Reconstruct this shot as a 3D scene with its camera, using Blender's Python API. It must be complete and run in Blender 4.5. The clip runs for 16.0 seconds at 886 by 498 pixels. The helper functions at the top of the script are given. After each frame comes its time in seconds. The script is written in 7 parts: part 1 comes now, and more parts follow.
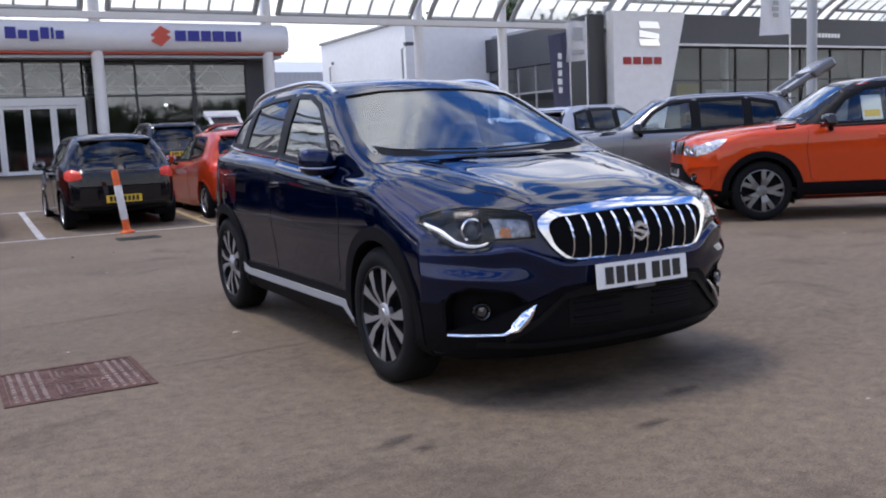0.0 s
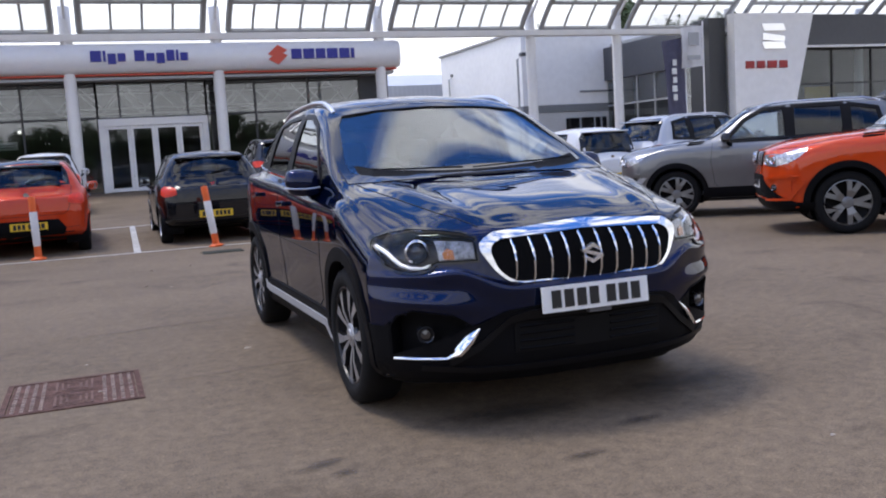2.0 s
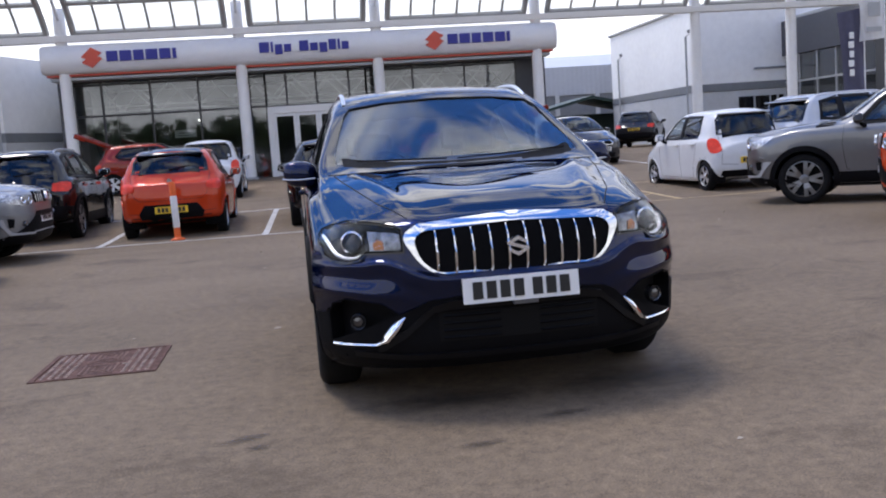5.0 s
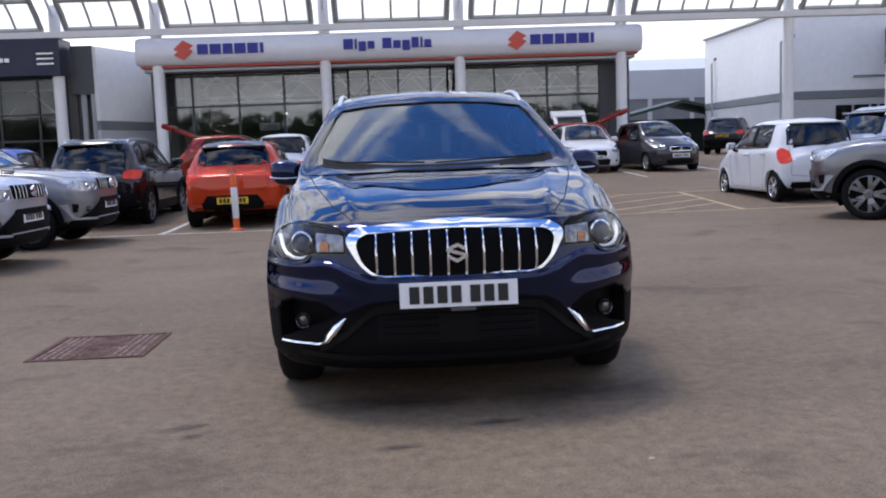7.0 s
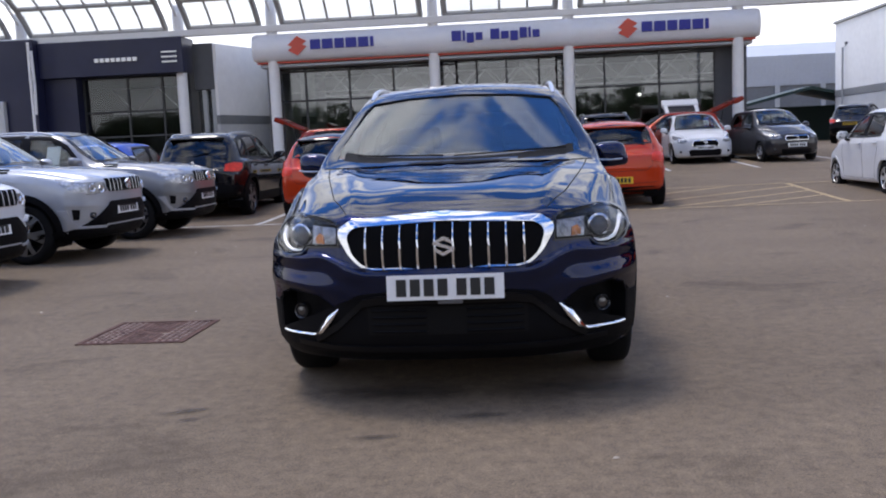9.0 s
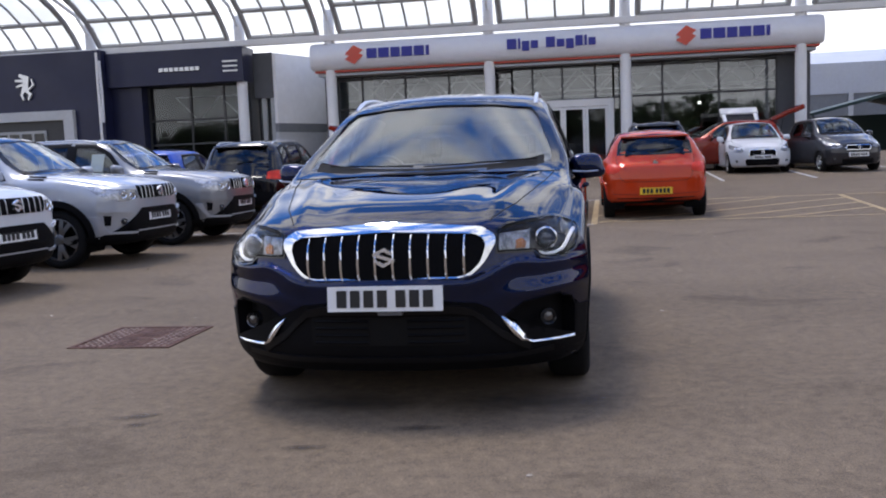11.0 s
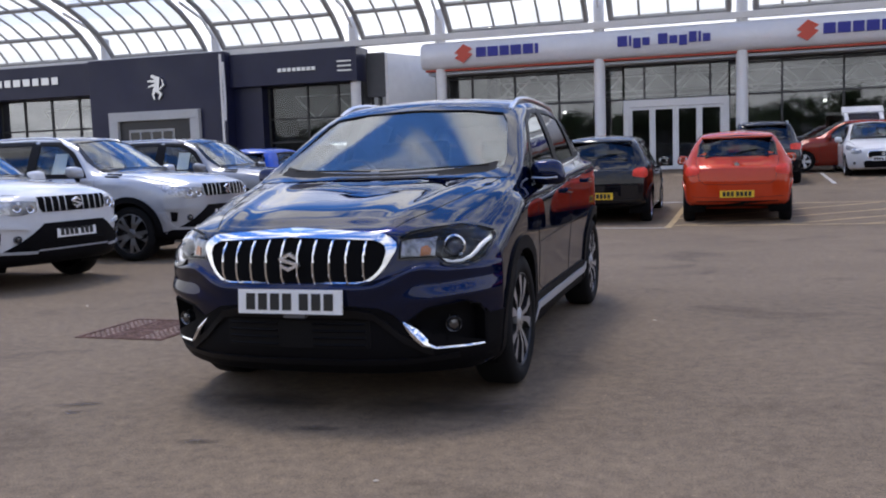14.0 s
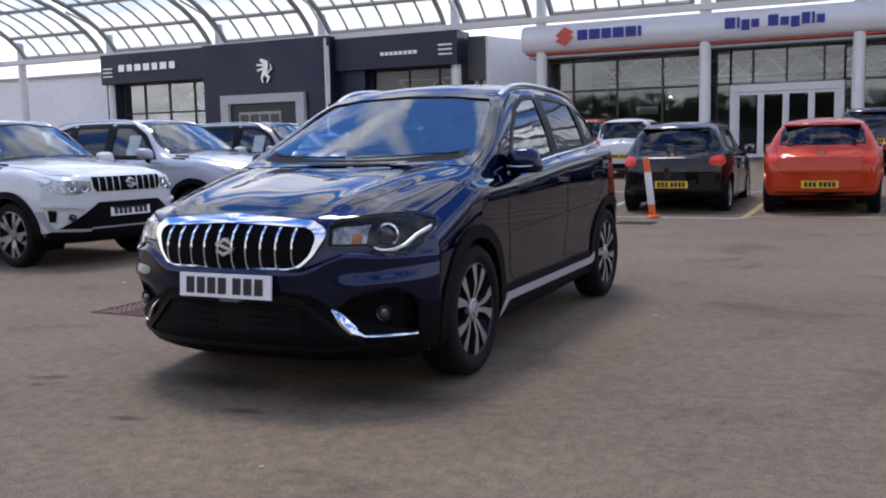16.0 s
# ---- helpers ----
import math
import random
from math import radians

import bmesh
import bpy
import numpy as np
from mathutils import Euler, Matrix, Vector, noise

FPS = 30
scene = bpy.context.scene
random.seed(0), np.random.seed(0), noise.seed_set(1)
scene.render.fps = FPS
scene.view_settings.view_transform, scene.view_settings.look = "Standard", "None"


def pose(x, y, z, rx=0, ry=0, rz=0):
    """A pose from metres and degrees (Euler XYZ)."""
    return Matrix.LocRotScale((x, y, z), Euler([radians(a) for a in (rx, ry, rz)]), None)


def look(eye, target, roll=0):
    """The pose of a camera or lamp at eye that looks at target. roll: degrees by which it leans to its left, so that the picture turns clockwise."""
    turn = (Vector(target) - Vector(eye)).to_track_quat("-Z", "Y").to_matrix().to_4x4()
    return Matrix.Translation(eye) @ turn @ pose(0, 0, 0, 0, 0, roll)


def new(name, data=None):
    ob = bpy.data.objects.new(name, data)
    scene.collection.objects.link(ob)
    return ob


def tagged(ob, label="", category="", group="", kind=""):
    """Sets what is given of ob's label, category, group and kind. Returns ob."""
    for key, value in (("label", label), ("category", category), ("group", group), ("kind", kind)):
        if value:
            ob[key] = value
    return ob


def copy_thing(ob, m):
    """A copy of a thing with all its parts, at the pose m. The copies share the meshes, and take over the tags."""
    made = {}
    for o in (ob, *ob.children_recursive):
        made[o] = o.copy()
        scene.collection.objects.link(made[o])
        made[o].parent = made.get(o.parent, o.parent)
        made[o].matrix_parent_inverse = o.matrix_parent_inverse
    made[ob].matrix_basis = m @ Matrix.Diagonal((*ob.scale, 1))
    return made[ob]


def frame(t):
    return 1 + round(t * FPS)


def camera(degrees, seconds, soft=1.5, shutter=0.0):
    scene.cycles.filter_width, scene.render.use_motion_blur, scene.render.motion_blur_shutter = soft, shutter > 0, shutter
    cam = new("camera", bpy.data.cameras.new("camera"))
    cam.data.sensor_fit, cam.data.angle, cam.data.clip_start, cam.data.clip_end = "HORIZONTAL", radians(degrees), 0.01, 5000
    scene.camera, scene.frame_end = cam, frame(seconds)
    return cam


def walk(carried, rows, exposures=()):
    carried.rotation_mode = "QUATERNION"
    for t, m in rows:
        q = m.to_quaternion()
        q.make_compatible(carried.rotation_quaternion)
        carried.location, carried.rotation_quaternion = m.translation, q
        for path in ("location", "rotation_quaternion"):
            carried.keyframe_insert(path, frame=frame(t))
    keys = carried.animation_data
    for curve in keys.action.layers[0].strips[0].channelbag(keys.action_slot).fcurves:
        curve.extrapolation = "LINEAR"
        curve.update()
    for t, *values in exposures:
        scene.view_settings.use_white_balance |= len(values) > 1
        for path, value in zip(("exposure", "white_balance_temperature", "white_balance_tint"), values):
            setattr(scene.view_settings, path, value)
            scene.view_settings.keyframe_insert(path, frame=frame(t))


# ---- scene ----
cam = camera(51.7, 16.0, 2.0)
PATH = [
    (0, (-2.754, -3.138, 1.202), (-1.791, -1.402, 0.957), -2.5),
    (0.5, (-2.574, -3.29, 1.209), (-1.704, -1.506, 0.97), -1.8),
    (1, (-2.39, -3.408, 1.214), (-1.618, -1.578, 0.978), -2.2),
    (1.5, (-2.174, -3.433, 1.204), (-1.441, -1.585, 0.985), -3.0),
    (2, (-1.99, -3.449, 1.209), (-1.288, -1.588, 1.0), -3.4),
    (2.5, (-1.807, -3.536, 1.205), (-1.166, -1.654, 0.991), -3.5),
    (3, (-1.62, -3.633, 1.207), (-1.05, -1.73, 0.981), -3.2),
    (3.5, (-1.472, -3.713, 1.203), (-0.952, -1.794, 0.988), -3.3),
    (6, (-0.596, -3.902, 1.192), (-0.409, -1.924, 0.963), -2.8),
    (6.5, (-0.45, -3.92, 1.198), (-0.294, -1.939, 0.969), -1.7),
    (7, (-0.28, -3.977, 1.193), (-0.171, -1.992, 0.977), -2.1),
    (7.5, (-0.087, -4.018, 1.199), (-0.06, -2.028, 1.0), -1.8),
    (8, (0.045, -4.053, 1.187), (0.023, -2.062, 0.994), -2.1),
    (8.5, (0.203, -4.017, 1.178), (0.101, -2.03, 0.975), -1.9),
    (9, (0.323, -3.991, 1.182), (0.161, -2.01, 0.957), -2.5),
    (9.5, (0.454, -4.01, 1.178), (0.246, -2.033, 0.958), -2.5),
    (12, (1.264, -3.86, 1.182), (0.873, -1.908, 0.994), -1.8),
    (12.5, (1.47, -3.855, 1.19), (1.033, -1.912, 1.008), -1.5),
    (13, (1.614, -3.843, 1.183), (1.145, -1.908, 0.993), -2.0),
    (13.5, (1.773, -3.802, 1.185), (1.246, -1.881, 1.007), -1.9),
    (14, (1.916, -3.741, 1.191), (1.318, -1.843, 0.993), -1.9),
    (14.5, (2.149, -3.684, 1.191), (1.469, -1.812, 1.01), -2.4),
    (15, (2.37, -3.625, 1.188), (1.624, -1.779, 0.995), -1.6),
    (15.5, (2.526, -3.526, 1.176), (1.758, -1.691, 0.967), -2.4),
    (16, (2.696, -3.389, 1.188), (1.856, -1.589, 0.962), -1.3),
]
walk(cam, [(t, look(eye, aim, lean)) for t, eye, aim, lean in PATH], [(0, 0.14, 6520, 13), (7.5, 0.14, 6520, 13), (8.8, 0.05, 6530, 13), (16, 0.04, 6540, 13)])


# ---- world and light ----
def build_world():
    w = bpy.data.worlds.new("sky")
    w.use_nodes = True
    scene.world = w
    nt = w.node_tree
    n, l = nt.nodes, nt.links
    n.clear()
    out = n.new("ShaderNodeOutputWorld")
    bg = n.new("ShaderNodeBackground")
    sky = n.new("ShaderNodeTexSky")
    sky.sky_type, sky.sun_disc = "NISHITA", False
    sky.sun_elevation, sky.sun_rotation = radians(SUN_EL), radians(SUN_ROT)
    sky.air_density, sky.dust_density, sky.ozone_density = 1.0, 0.3, 2.0
    tint = n.new("ShaderNodeMixRGB")
    tint.blend_type = "MULTIPLY"
    tint.inputs[0].default_value = 1.0
    tint.inputs[2].default_value = (0.48, 0.98, 1.72, 1)
    co = n.new("ShaderNodeTexCoord")
    sep = n.new("ShaderNodeSeparateXYZ")
    l.new(co.outputs["Generated"], sep.inputs[0])
    # clouds on a flat layer: divide the direction by its height
    hgt = n.new("ShaderNodeMath")
    hgt.operation = "ADD"
    hgt.inputs[1].default_value = 0.22
    l.new(sep.outputs["Z"], hgt.inputs[0])
    comb = n.new("ShaderNodeCombineXYZ")
    for k, axis in enumerate("XY"):
        d = n.new("ShaderNodeMath")
        d.operation = "DIVIDE"
        l.new(sep.outputs[axis], d.inputs[0])
        l.new(hgt.outputs[0], d.inputs[1])
        l.new(d.outputs[0], comb.inputs[k])
    drift = n.new("ShaderNodeVectorMath")
    drift.operation = "ADD"
    drift.inputs[1].default_value = CLOUD_AT
    l.new(comb.outputs[0], drift.inputs[0])
    comb = drift
    ns = n.new("ShaderNodeTexNoise")
    ns.inputs["Scale"].default_value = 4.4
    ns.inputs["Detail"].default_value = 8
    ns.inputs["Roughness"].default_value = 0.56
    ns.inputs["Distortion"].default_value = 0.35
    l.new(comb.outputs[0], ns.inputs["Vector"])
    ramp = n.new("ShaderNodeValToRGB")
    ramp.color_ramp.elements[0].position, ramp.color_ramp.elements[1].position = CLOUD
    l.new(ns.outputs["Fac"], ramp.inputs[0])
    # towards the horizon the cloud closes into haze
    haze = n.new("ShaderNodeMapRange")
    haze.inputs["From Min"].default_value, haze.inputs["From Max"].default_value = 0.40, 0.25
    haze.inputs["To Min"].default_value, haze.inputs["To Max"].default_value = 0.0, 1.0
    l.new(sep.outputs["Z"], haze.inputs["Value"])
    mx = n.new("ShaderNodeMath")
    mx.operation = "MAXIMUM"
    l.new(ramp.outputs[0], mx.inputs[0])
    l.new(haze.outputs[0], mx.inputs[1])
    n2 = n.new("ShaderNodeTexNoise")
    n2.inputs["Scale"].default_value = 4.2
    n2.inputs["Detail"].default_value = 6
    l.new(comb.outputs[0], n2.inputs["Vector"])
    cl = n.new("ShaderNodeMapRange")
    cl.inputs["From Min"].default_value, cl.inputs["From Max"].default_value = 0.3, 0.7
    cl.inputs["To Min"].default_value, cl.inputs["To Max"].default_value = 9.0, 14.5
    l.new(n2.outputs["Fac"], cl.inputs["Value"])
    cc = n.new("ShaderNodeCombineColor")
    for k in range(3):
        m = n.new("ShaderNodeMath")
        m.operation = "MULTIPLY"
        m.inputs[1].default_value = (0.955, 0.985, 1.045)[k]
        l.new(cl.outputs[0], m.inputs[0])
        l.new(m.outputs[0], cc.inputs[k])
    # cloud and haze are brighter on the side of the sun
    dot = n.new("ShaderNodeVectorMath")
    dot.operation = "DOT_PRODUCT"
    dot.inputs[1].default_value = glow_dir
    l.new(co.outputs["Generated"], dot.inputs[0])
    side = n.new("ShaderNodeMapRange")
    side.inputs["From Min"].default_value, side.inputs["From Max"].default_value = -0.6, 0.95
    side.inputs["To Min"].default_value, side.inputs["To Max"].default_value = CLOUD_SIDE
    l.new(dot.outputs["Value"], side.inputs["Value"])
    # low over the roofs the sky is bright all round
    low = n.new("ShaderNodeMapRange")
    low.inputs["From Min"].default_value, low.inputs["From Max"].default_value = 0.17, 0.05
    l.new(sep.outputs["Z"], low.inputs["Value"])
    even = n.new("ShaderNodeMix")
    even.inputs["B"].default_value = LOW_SKY
    l.new(low.outputs[0], even.inputs["Factor"])
    l.new(side.outputs[0], even.inputs["A"])
    side = even
    lit = n.new("ShaderNodeVectorMath")
    lit.operation = "SCALE"
    l.new(cc.outputs[0], lit.inputs[0])
    l.new(side.outputs[0], lit.inputs["Scale"])
    mix = n.new("ShaderNodeMixRGB")
    l.new(sky.outputs[0], tint.inputs[1])
    l.new(mx.outputs[0], mix.inputs[0])
    l.new(tint.outputs[0], mix.inputs[1])
    l.new(lit.outputs[0], mix.inputs[2])
    l.new(mix.outputs[0], bg.inputs[0])
    bg.inputs[1].default_value = SKY
    l.new(bg.outputs[0], out.inputs[0])


SUN_EL, SUN_ROT, SKY, CLOUD = 68.0, -44.0, 0.15, (0.455, 0.58)
CLOUD_AT = (3.1, 1.7, 0.0)
sun_az = radians(SUN_ROT)
sun_dir = Vector((math.sin(sun_az) * math.cos(radians(SUN_EL)), math.cos(sun_az) * math.cos(radians(SUN_EL)), math.sin(radians(SUN_EL))))
# thin cloud glows most over the building side
glow_dir = Vector((-0.15, 0.60, 0.72)).normalized()
CLOUD_SIDE, LOW_SKY = (0.43, 1.01), 0.74
build_world()
sun_data = bpy.data.lights.new("sun", "SUN")
sun_data.energy, sun_data.angle, sun_data.color = 1.85, radians(15), (1.0, 0.94, 0.86)
sun = new("sun", sun_data)
sun.matrix_world = look(sun_dir * 60, (0, 0, 0))


# ---- materials ----
MATS = {}


def mat(name, col, rough=0.5, metal=0.0, var=0.0, scale=8.0, bump=0.0, bscale=60.0, coat=0.0, trans=0.0, emit=0.0, spec=0.5, rvar=0.0, objvar=0.0):
    """A surface with colour variation at two scales, roughness variation and fine relief."""
    if name in MATS:
        return MATS[name]
    m = bpy.data.materials.new(name)
    m.use_nodes = True
    nt = m.node_tree
    n, l = nt.nodes, nt.links
    b = n["Principled BSDF"]
    b.inputs["Base Color"].default_value = (*col, 1)
    b.inputs["Roughness"].default_value = rough
    b.inputs["Metallic"].default_value = metal
    b.inputs["Specular IOR Level"].default_value = spec
    if coat:
        b.inputs["Coat Weight"].default_value = coat
        b.inputs["Coat Roughness"].default_value = 0.02
        b.inputs["Coat IOR"].default_value = 1.5
    if trans:
        b.inputs["Transmission Weight"].default_value = trans
    if emit:
        b.inputs["Emission Color"].default_value = (*col, 1)
        b.inputs["Emission Strength"].default_value = emit
    if var or bump or rvar or objvar:
        tc = n.new("ShaderNodeTexCoord")
    if var or objvar:
        n1, n2 = n.new("ShaderNodeTexNoise"), n.new("ShaderNodeTexNoise")
        n1.inputs["Scale"].default_value, n2.inputs["Scale"].default_value = scale, scale * 9
        n1.inputs["Detail"].default_value = n2.inputs["Detail"].default_value = 5
        add = n.new("ShaderNodeMath")
        add.operation = "ADD"
        for q in (n1, n2):
            l.new(tc.outputs["Object"], q.inputs["Vector"])
        l.new(n1.outputs["Fac"], add.inputs[0])
        l.new(n2.outputs["Fac"], add.inputs[1])
        mr = n.new("ShaderNodeMapRange")
        mr.inputs["From Min"].default_value, mr.inputs["From Max"].default_value = 0.7, 1.3
        mr.inputs["To Min"].default_value, mr.inputs["To Max"].default_value = 1 - var, 1 + var
        l.new(add.outputs[0], mr.inputs["Value"])
        val = mr.outputs[0]
        if objvar:
            oi = n.new("ShaderNodeObjectInfo")
            r2 = n.new("ShaderNodeMapRange")
            r2.inputs["To Min"].default_value, r2.inputs["To Max"].default_value = 1 - objvar, 1 + objvar
            l.new(oi.outputs["Random"], r2.inputs["Value"])
            mu = n.new("ShaderNodeMath")
            mu.operation = "MULTIPLY"
            l.new(val, mu.inputs[0])
            l.new(r2.outputs[0], mu.inputs[1])
            val = mu.outputs[0]
        hs = n.new("ShaderNodeHueSaturation")
        hs.inputs["Color"].default_value = (*col, 1)
        l.new(val, hs.inputs["Value"])
        l.new(hs.outputs[0], b.inputs["Base Color"])
    if rvar:
        n3 = n.new("ShaderNodeTexNoise")
        n3.inputs["Scale"].default_value = scale * 2.3
        n3.inputs["Detail"].default_value = 6
        l.new(tc.outputs["Object"], n3.inputs["Vector"])
        r3 = n.new("ShaderNodeMapRange")
        r3.inputs["From Min"].default_value, r3.inputs["From Max"].default_value = 0.3, 0.7
        r3.inputs["To Min"].default_value, r3.inputs["To Max"].default_value = max(0.0, rough - rvar), rough + rvar
        l.new(n3.outputs["Fac"], r3.inputs["Value"])
        l.new(r3.outputs[0], b.inputs["Roughness"])
    if bump:
        n4, bp = n.new("ShaderNodeTexNoise"), n.new("ShaderNodeBump")
        n4.inputs["Scale"].default_value = bscale
        n4.inputs["Detail"].default_value = 4
        bp.inputs["Strength"].default_value = bump
        bp.inputs["Distance"].default_value = 0.01
        l.new(tc.outputs["Object"], n4.inputs["Vector"])
        l.new(n4.outputs["Fac"], bp.inputs["Height"])
        l.new(bp.outputs[0], b.inputs["Normal"])
    MATS[name] = m
    return m


def asphalt_material():
    m = bpy.data.materials.new("asphalt")
    m.use_nodes = True
    nt = m.node_tree
    n, l = nt.nodes, nt.links
    b = n["Principled BSDF"]
    tc = n.new("ShaderNodeTexCoord")

    def noise_at(sc, detail=6, rough=0.6, dist=0.0, stretch=None):
        q = n.new("ShaderNodeTexNoise")
        q.inputs["Scale"].default_value, q.inputs["Detail"].default_value = sc, detail
        q.inputs["Roughness"].default_value, q.inputs["Distortion"].default_value = rough, dist
        if stretch:
            mp = n.new("ShaderNodeMapping")
            mp.inputs["Scale"].default_value = stretch
            l.new(tc.outputs["Object"], mp.inputs[0])
            l.new(mp.outputs[0], q.inputs["Vector"])
        else:
            l.new(tc.outputs["Object"], q.inputs["Vector"])
        return q

    def ramp(src, p0, c0, p1, c1):
        r = n.new("ShaderNodeValToRGB")
        r.color_ramp.elements[0].position, r.color_ramp.elements[0].color = p0, (*c0, 1)
        r.color_ramp.elements[1].position, r.color_ramp.elements[1].color = p1, (*c1, 1)
        l.new(src.outputs["Fac"], r.inputs[0])
        return r

    def mixed(kind, a, c, f=1.0):
        q = n.new("ShaderNodeMixRGB")
        q.blend_type = kind
        q.inputs[0].default_value = f
        l.new(a.outputs[0], q.inputs[1])
        l.new(c.outputs[0], q.inputs[2])
        return q
    base = ramp(noise_at(0.45, 8, 0.65), 0.3, (0.149, 0.112, 0.077), 0.7, (0.196, 0.149, 0.103))
    grain = ramp(noise_at(95, 3, 0.7), 0.3, (0.62, 0.62, 0.62), 0.72, (1.32, 1.3, 1.27))
    speck = ramp(noise_at(38, 2, 0.5), 0.66, (1, 1, 1), 0.74, (1.45, 1.42, 1.36))
    stain = ramp(noise_at(1.1, 6, 0.6, 0.6), 0.28, (0.62, 0.61, 0.6), 0.44, (1, 1, 1))
    sweep = ramp(noise_at(0.8, 5, 0.6, 0.2, (0.35, 1.6, 1)), 0.3, (0.91, 0.905, 0.90), 0.6, (1.03, 1.03, 1.03))
    mottle = ramp(noise_at(14, 6, 0.78), 0.32, (0.70, 0.70, 0.70), 0.68, (1.27, 1.26, 1.25))
    grit = ramp(noise_at(240, 2, 0.6), 0.35, (0.7, 0.7, 0.7), 0.65, (1.25, 1.25, 1.24))
    c = mixed("MULTIPLY", base, grain)
    c = mixed("MULTIPLY", c, mottle)
    c = mixed("MULTIPLY", c, grit)
    c = mixed("MULTIPLY", c, speck)
    c = mixed("MULTIPLY", c, stain)
    c = mixed("MULTIPLY", c, sweep)
    l.new(c.outputs[0], b.inputs["Base Color"])
    b.inputs["Roughness"].default_value = 0.86
    b.inputs["Specular IOR Level"].default_value = 0.3
    bp = n.new("ShaderNodeBump")
    bp.inputs["Strength"].default_value, bp.inputs["Distance"].default_value = 0.55, 0.006
    l.new(noise_at(120, 4, 0.7).outputs["Fac"], bp.inputs["Height"])
    l.new(bp.outputs[0], b.inputs["Normal"])
    return m


def cladding_material(name, col, pitch, axis):
    """Ribbed metal sheet."""
    m = mat(name, col, 0.45, var=0.05, scale=0.6)
    nt = m.node_tree
    n, l = nt.nodes, nt.links
    tc = n.new("ShaderNodeTexCoord")
    wv = n.new("ShaderNodeTexWave")
    wv.bands_direction = axis
    wv.inputs["Scale"].default_value = 0.314 / pitch
    bp = n.new("ShaderNodeBump")
    bp.inputs["Strength"].default_value, bp.inputs["Distance"].default_value = 0.5, 0.02
    l.new(tc.outputs["Object"], wv.inputs["Vector"])
    l.new(wv.outputs["Fac"], bp.inputs["Height"])
    l.new(bp.outputs[0], n["Principled BSDF"].inputs["Normal"])
    return m


def paint(name, col, flake=0.35, rough=0.3):
    """Car paint: a metallic base under clear lacquer."""
    return mat(name, col, rough, flake, var=0.04, scale=1.5, coat=1.0, spec=0.0)


ASPHALT = asphalt_material()
NAVY_PAINT = paint("dark blue lacquer", (0.0009, 0.0078, 0.045), 0.8, 0.26)
NAVY_PAINT.node_tree.nodes["Principled BSDF"].inputs["Coat IOR"].default_value = 1.43
NAVY_PAINT.node_tree.nodes["Principled BSDF"].inputs["Specular Tint"].default_value = (0.01, 0.03, 0.16, 1)
BLACK_PLASTIC = mat("black plastic", (0.0035, 0.0035, 0.0045), 0.62, var=0.15, scale=20, bump=0.12, bscale=400, spec=0.1)
GLOSS_BLACK = mat("gloss black", (0.01, 0.01, 0.012), 0.08)
PILLAR_BLACK = mat("pillar black", (0.005, 0.005, 0.006), 0.45, spec=0.12)
RUBBER = mat("tyre rubber", (0.006, 0.006, 0.0065), 0.8, var=0.2, scale=15, bump=0.2, bscale=160, spec=0.2)
CHROME = mat("chrome", (0.82, 0.83, 0.85), 0.07, 1.0, rvar=0.04, scale=10)
SILVER_TRIM = mat("satin silver", (0.62, 0.63, 0.65), 0.28, 1.0, var=0.03)
TRIM_SILVER = mat("silver painted trim", (0.37, 0.375, 0.39), 0.4, 0.15, var=0.05)
GREY_ALLOY = mat("grey alloy", (0.23, 0.235, 0.245), 0.34, 0.9, var=0.05, scale=12)
ALLOY = mat("machined alloy", (0.66, 0.67, 0.69), 0.38, 0.9, var=0.04, scale=12)
ALLOY_SOFT = mat("diamond turned alloy", (0.42, 0.425, 0.44), 0.42, 0.85, var=0.06, scale=12)
SPOKE_SIDE = mat("black painted alloy", (0.012, 0.012, 0.014), 0.35, var=0.1, scale=12)
ALLOY_DARK = mat("dark alloy", (0.004, 0.004, 0.0045), 0.6, spec=0.15)
CAR_GLASS = mat("car glass", (0.74, 0.82, 0.85), 0.0, trans=1.0)
CAR_GLASS.node_tree.nodes["Principled BSDF"].inputs["IOR"].default_value = 1.5
TINT_GLASS = mat("privacy glass", (0.10, 0.11, 0.12), 0.0, trans=1.0)
CLEAR_GLASS = mat("clear lens", (0.96, 0.97, 0.98), 0.0, trans=1.0)
CLEAR_GLASS.node_tree.nodes["Principled BSDF"].inputs["IOR"].default_value = 1.2
RED_LENS = mat("red lens", (0.64, 0.04, 0.016), 0.3, var=0.25, scale=14, coat=0.15, spec=0.25)
AMBER_LENS = mat("amber lens", (0.36, 0.11, 0.025), 0.2, var=0.5, scale=40, coat=0.6)
TRIM_CLOTH = mat("dark trim", (0.022, 0.022, 0.025), 0.8, var=0.2, scale=30)
PLATE_WHITE = mat("plate white", (0.80, 0.80, 0.78), 0.35, var=0.02)
PLATE_YELLOW = mat("plate yellow", (0.80, 0.52, 0.03), 0.35, var=0.03)
PLATE_INK = mat("plate black", (0.012, 0.012, 0.012), 0.4)
SHUT_LINE = mat("shut line", (0.003, 0.003, 0.003), 0.9)
WHITE_STEEL = mat("white painted steel", (0.80, 0.80, 0.79), 0.4, var=0.05, scale=2.0, bump=0.03)
GREY_STEEL = mat("grey painted steel", (0.36, 0.37, 0.37), 0.45, var=0.08, scale=3)
FASCIA_SILVER = mat("silver fascia panel", (0.76, 0.77, 0.80), 0.35, 0.15, var=0.03, scale=0.7, rvar=0.05)
SIGN_RED = mat("sign red", (0.62, 0.085, 0.05), 0.4, var=0.05)
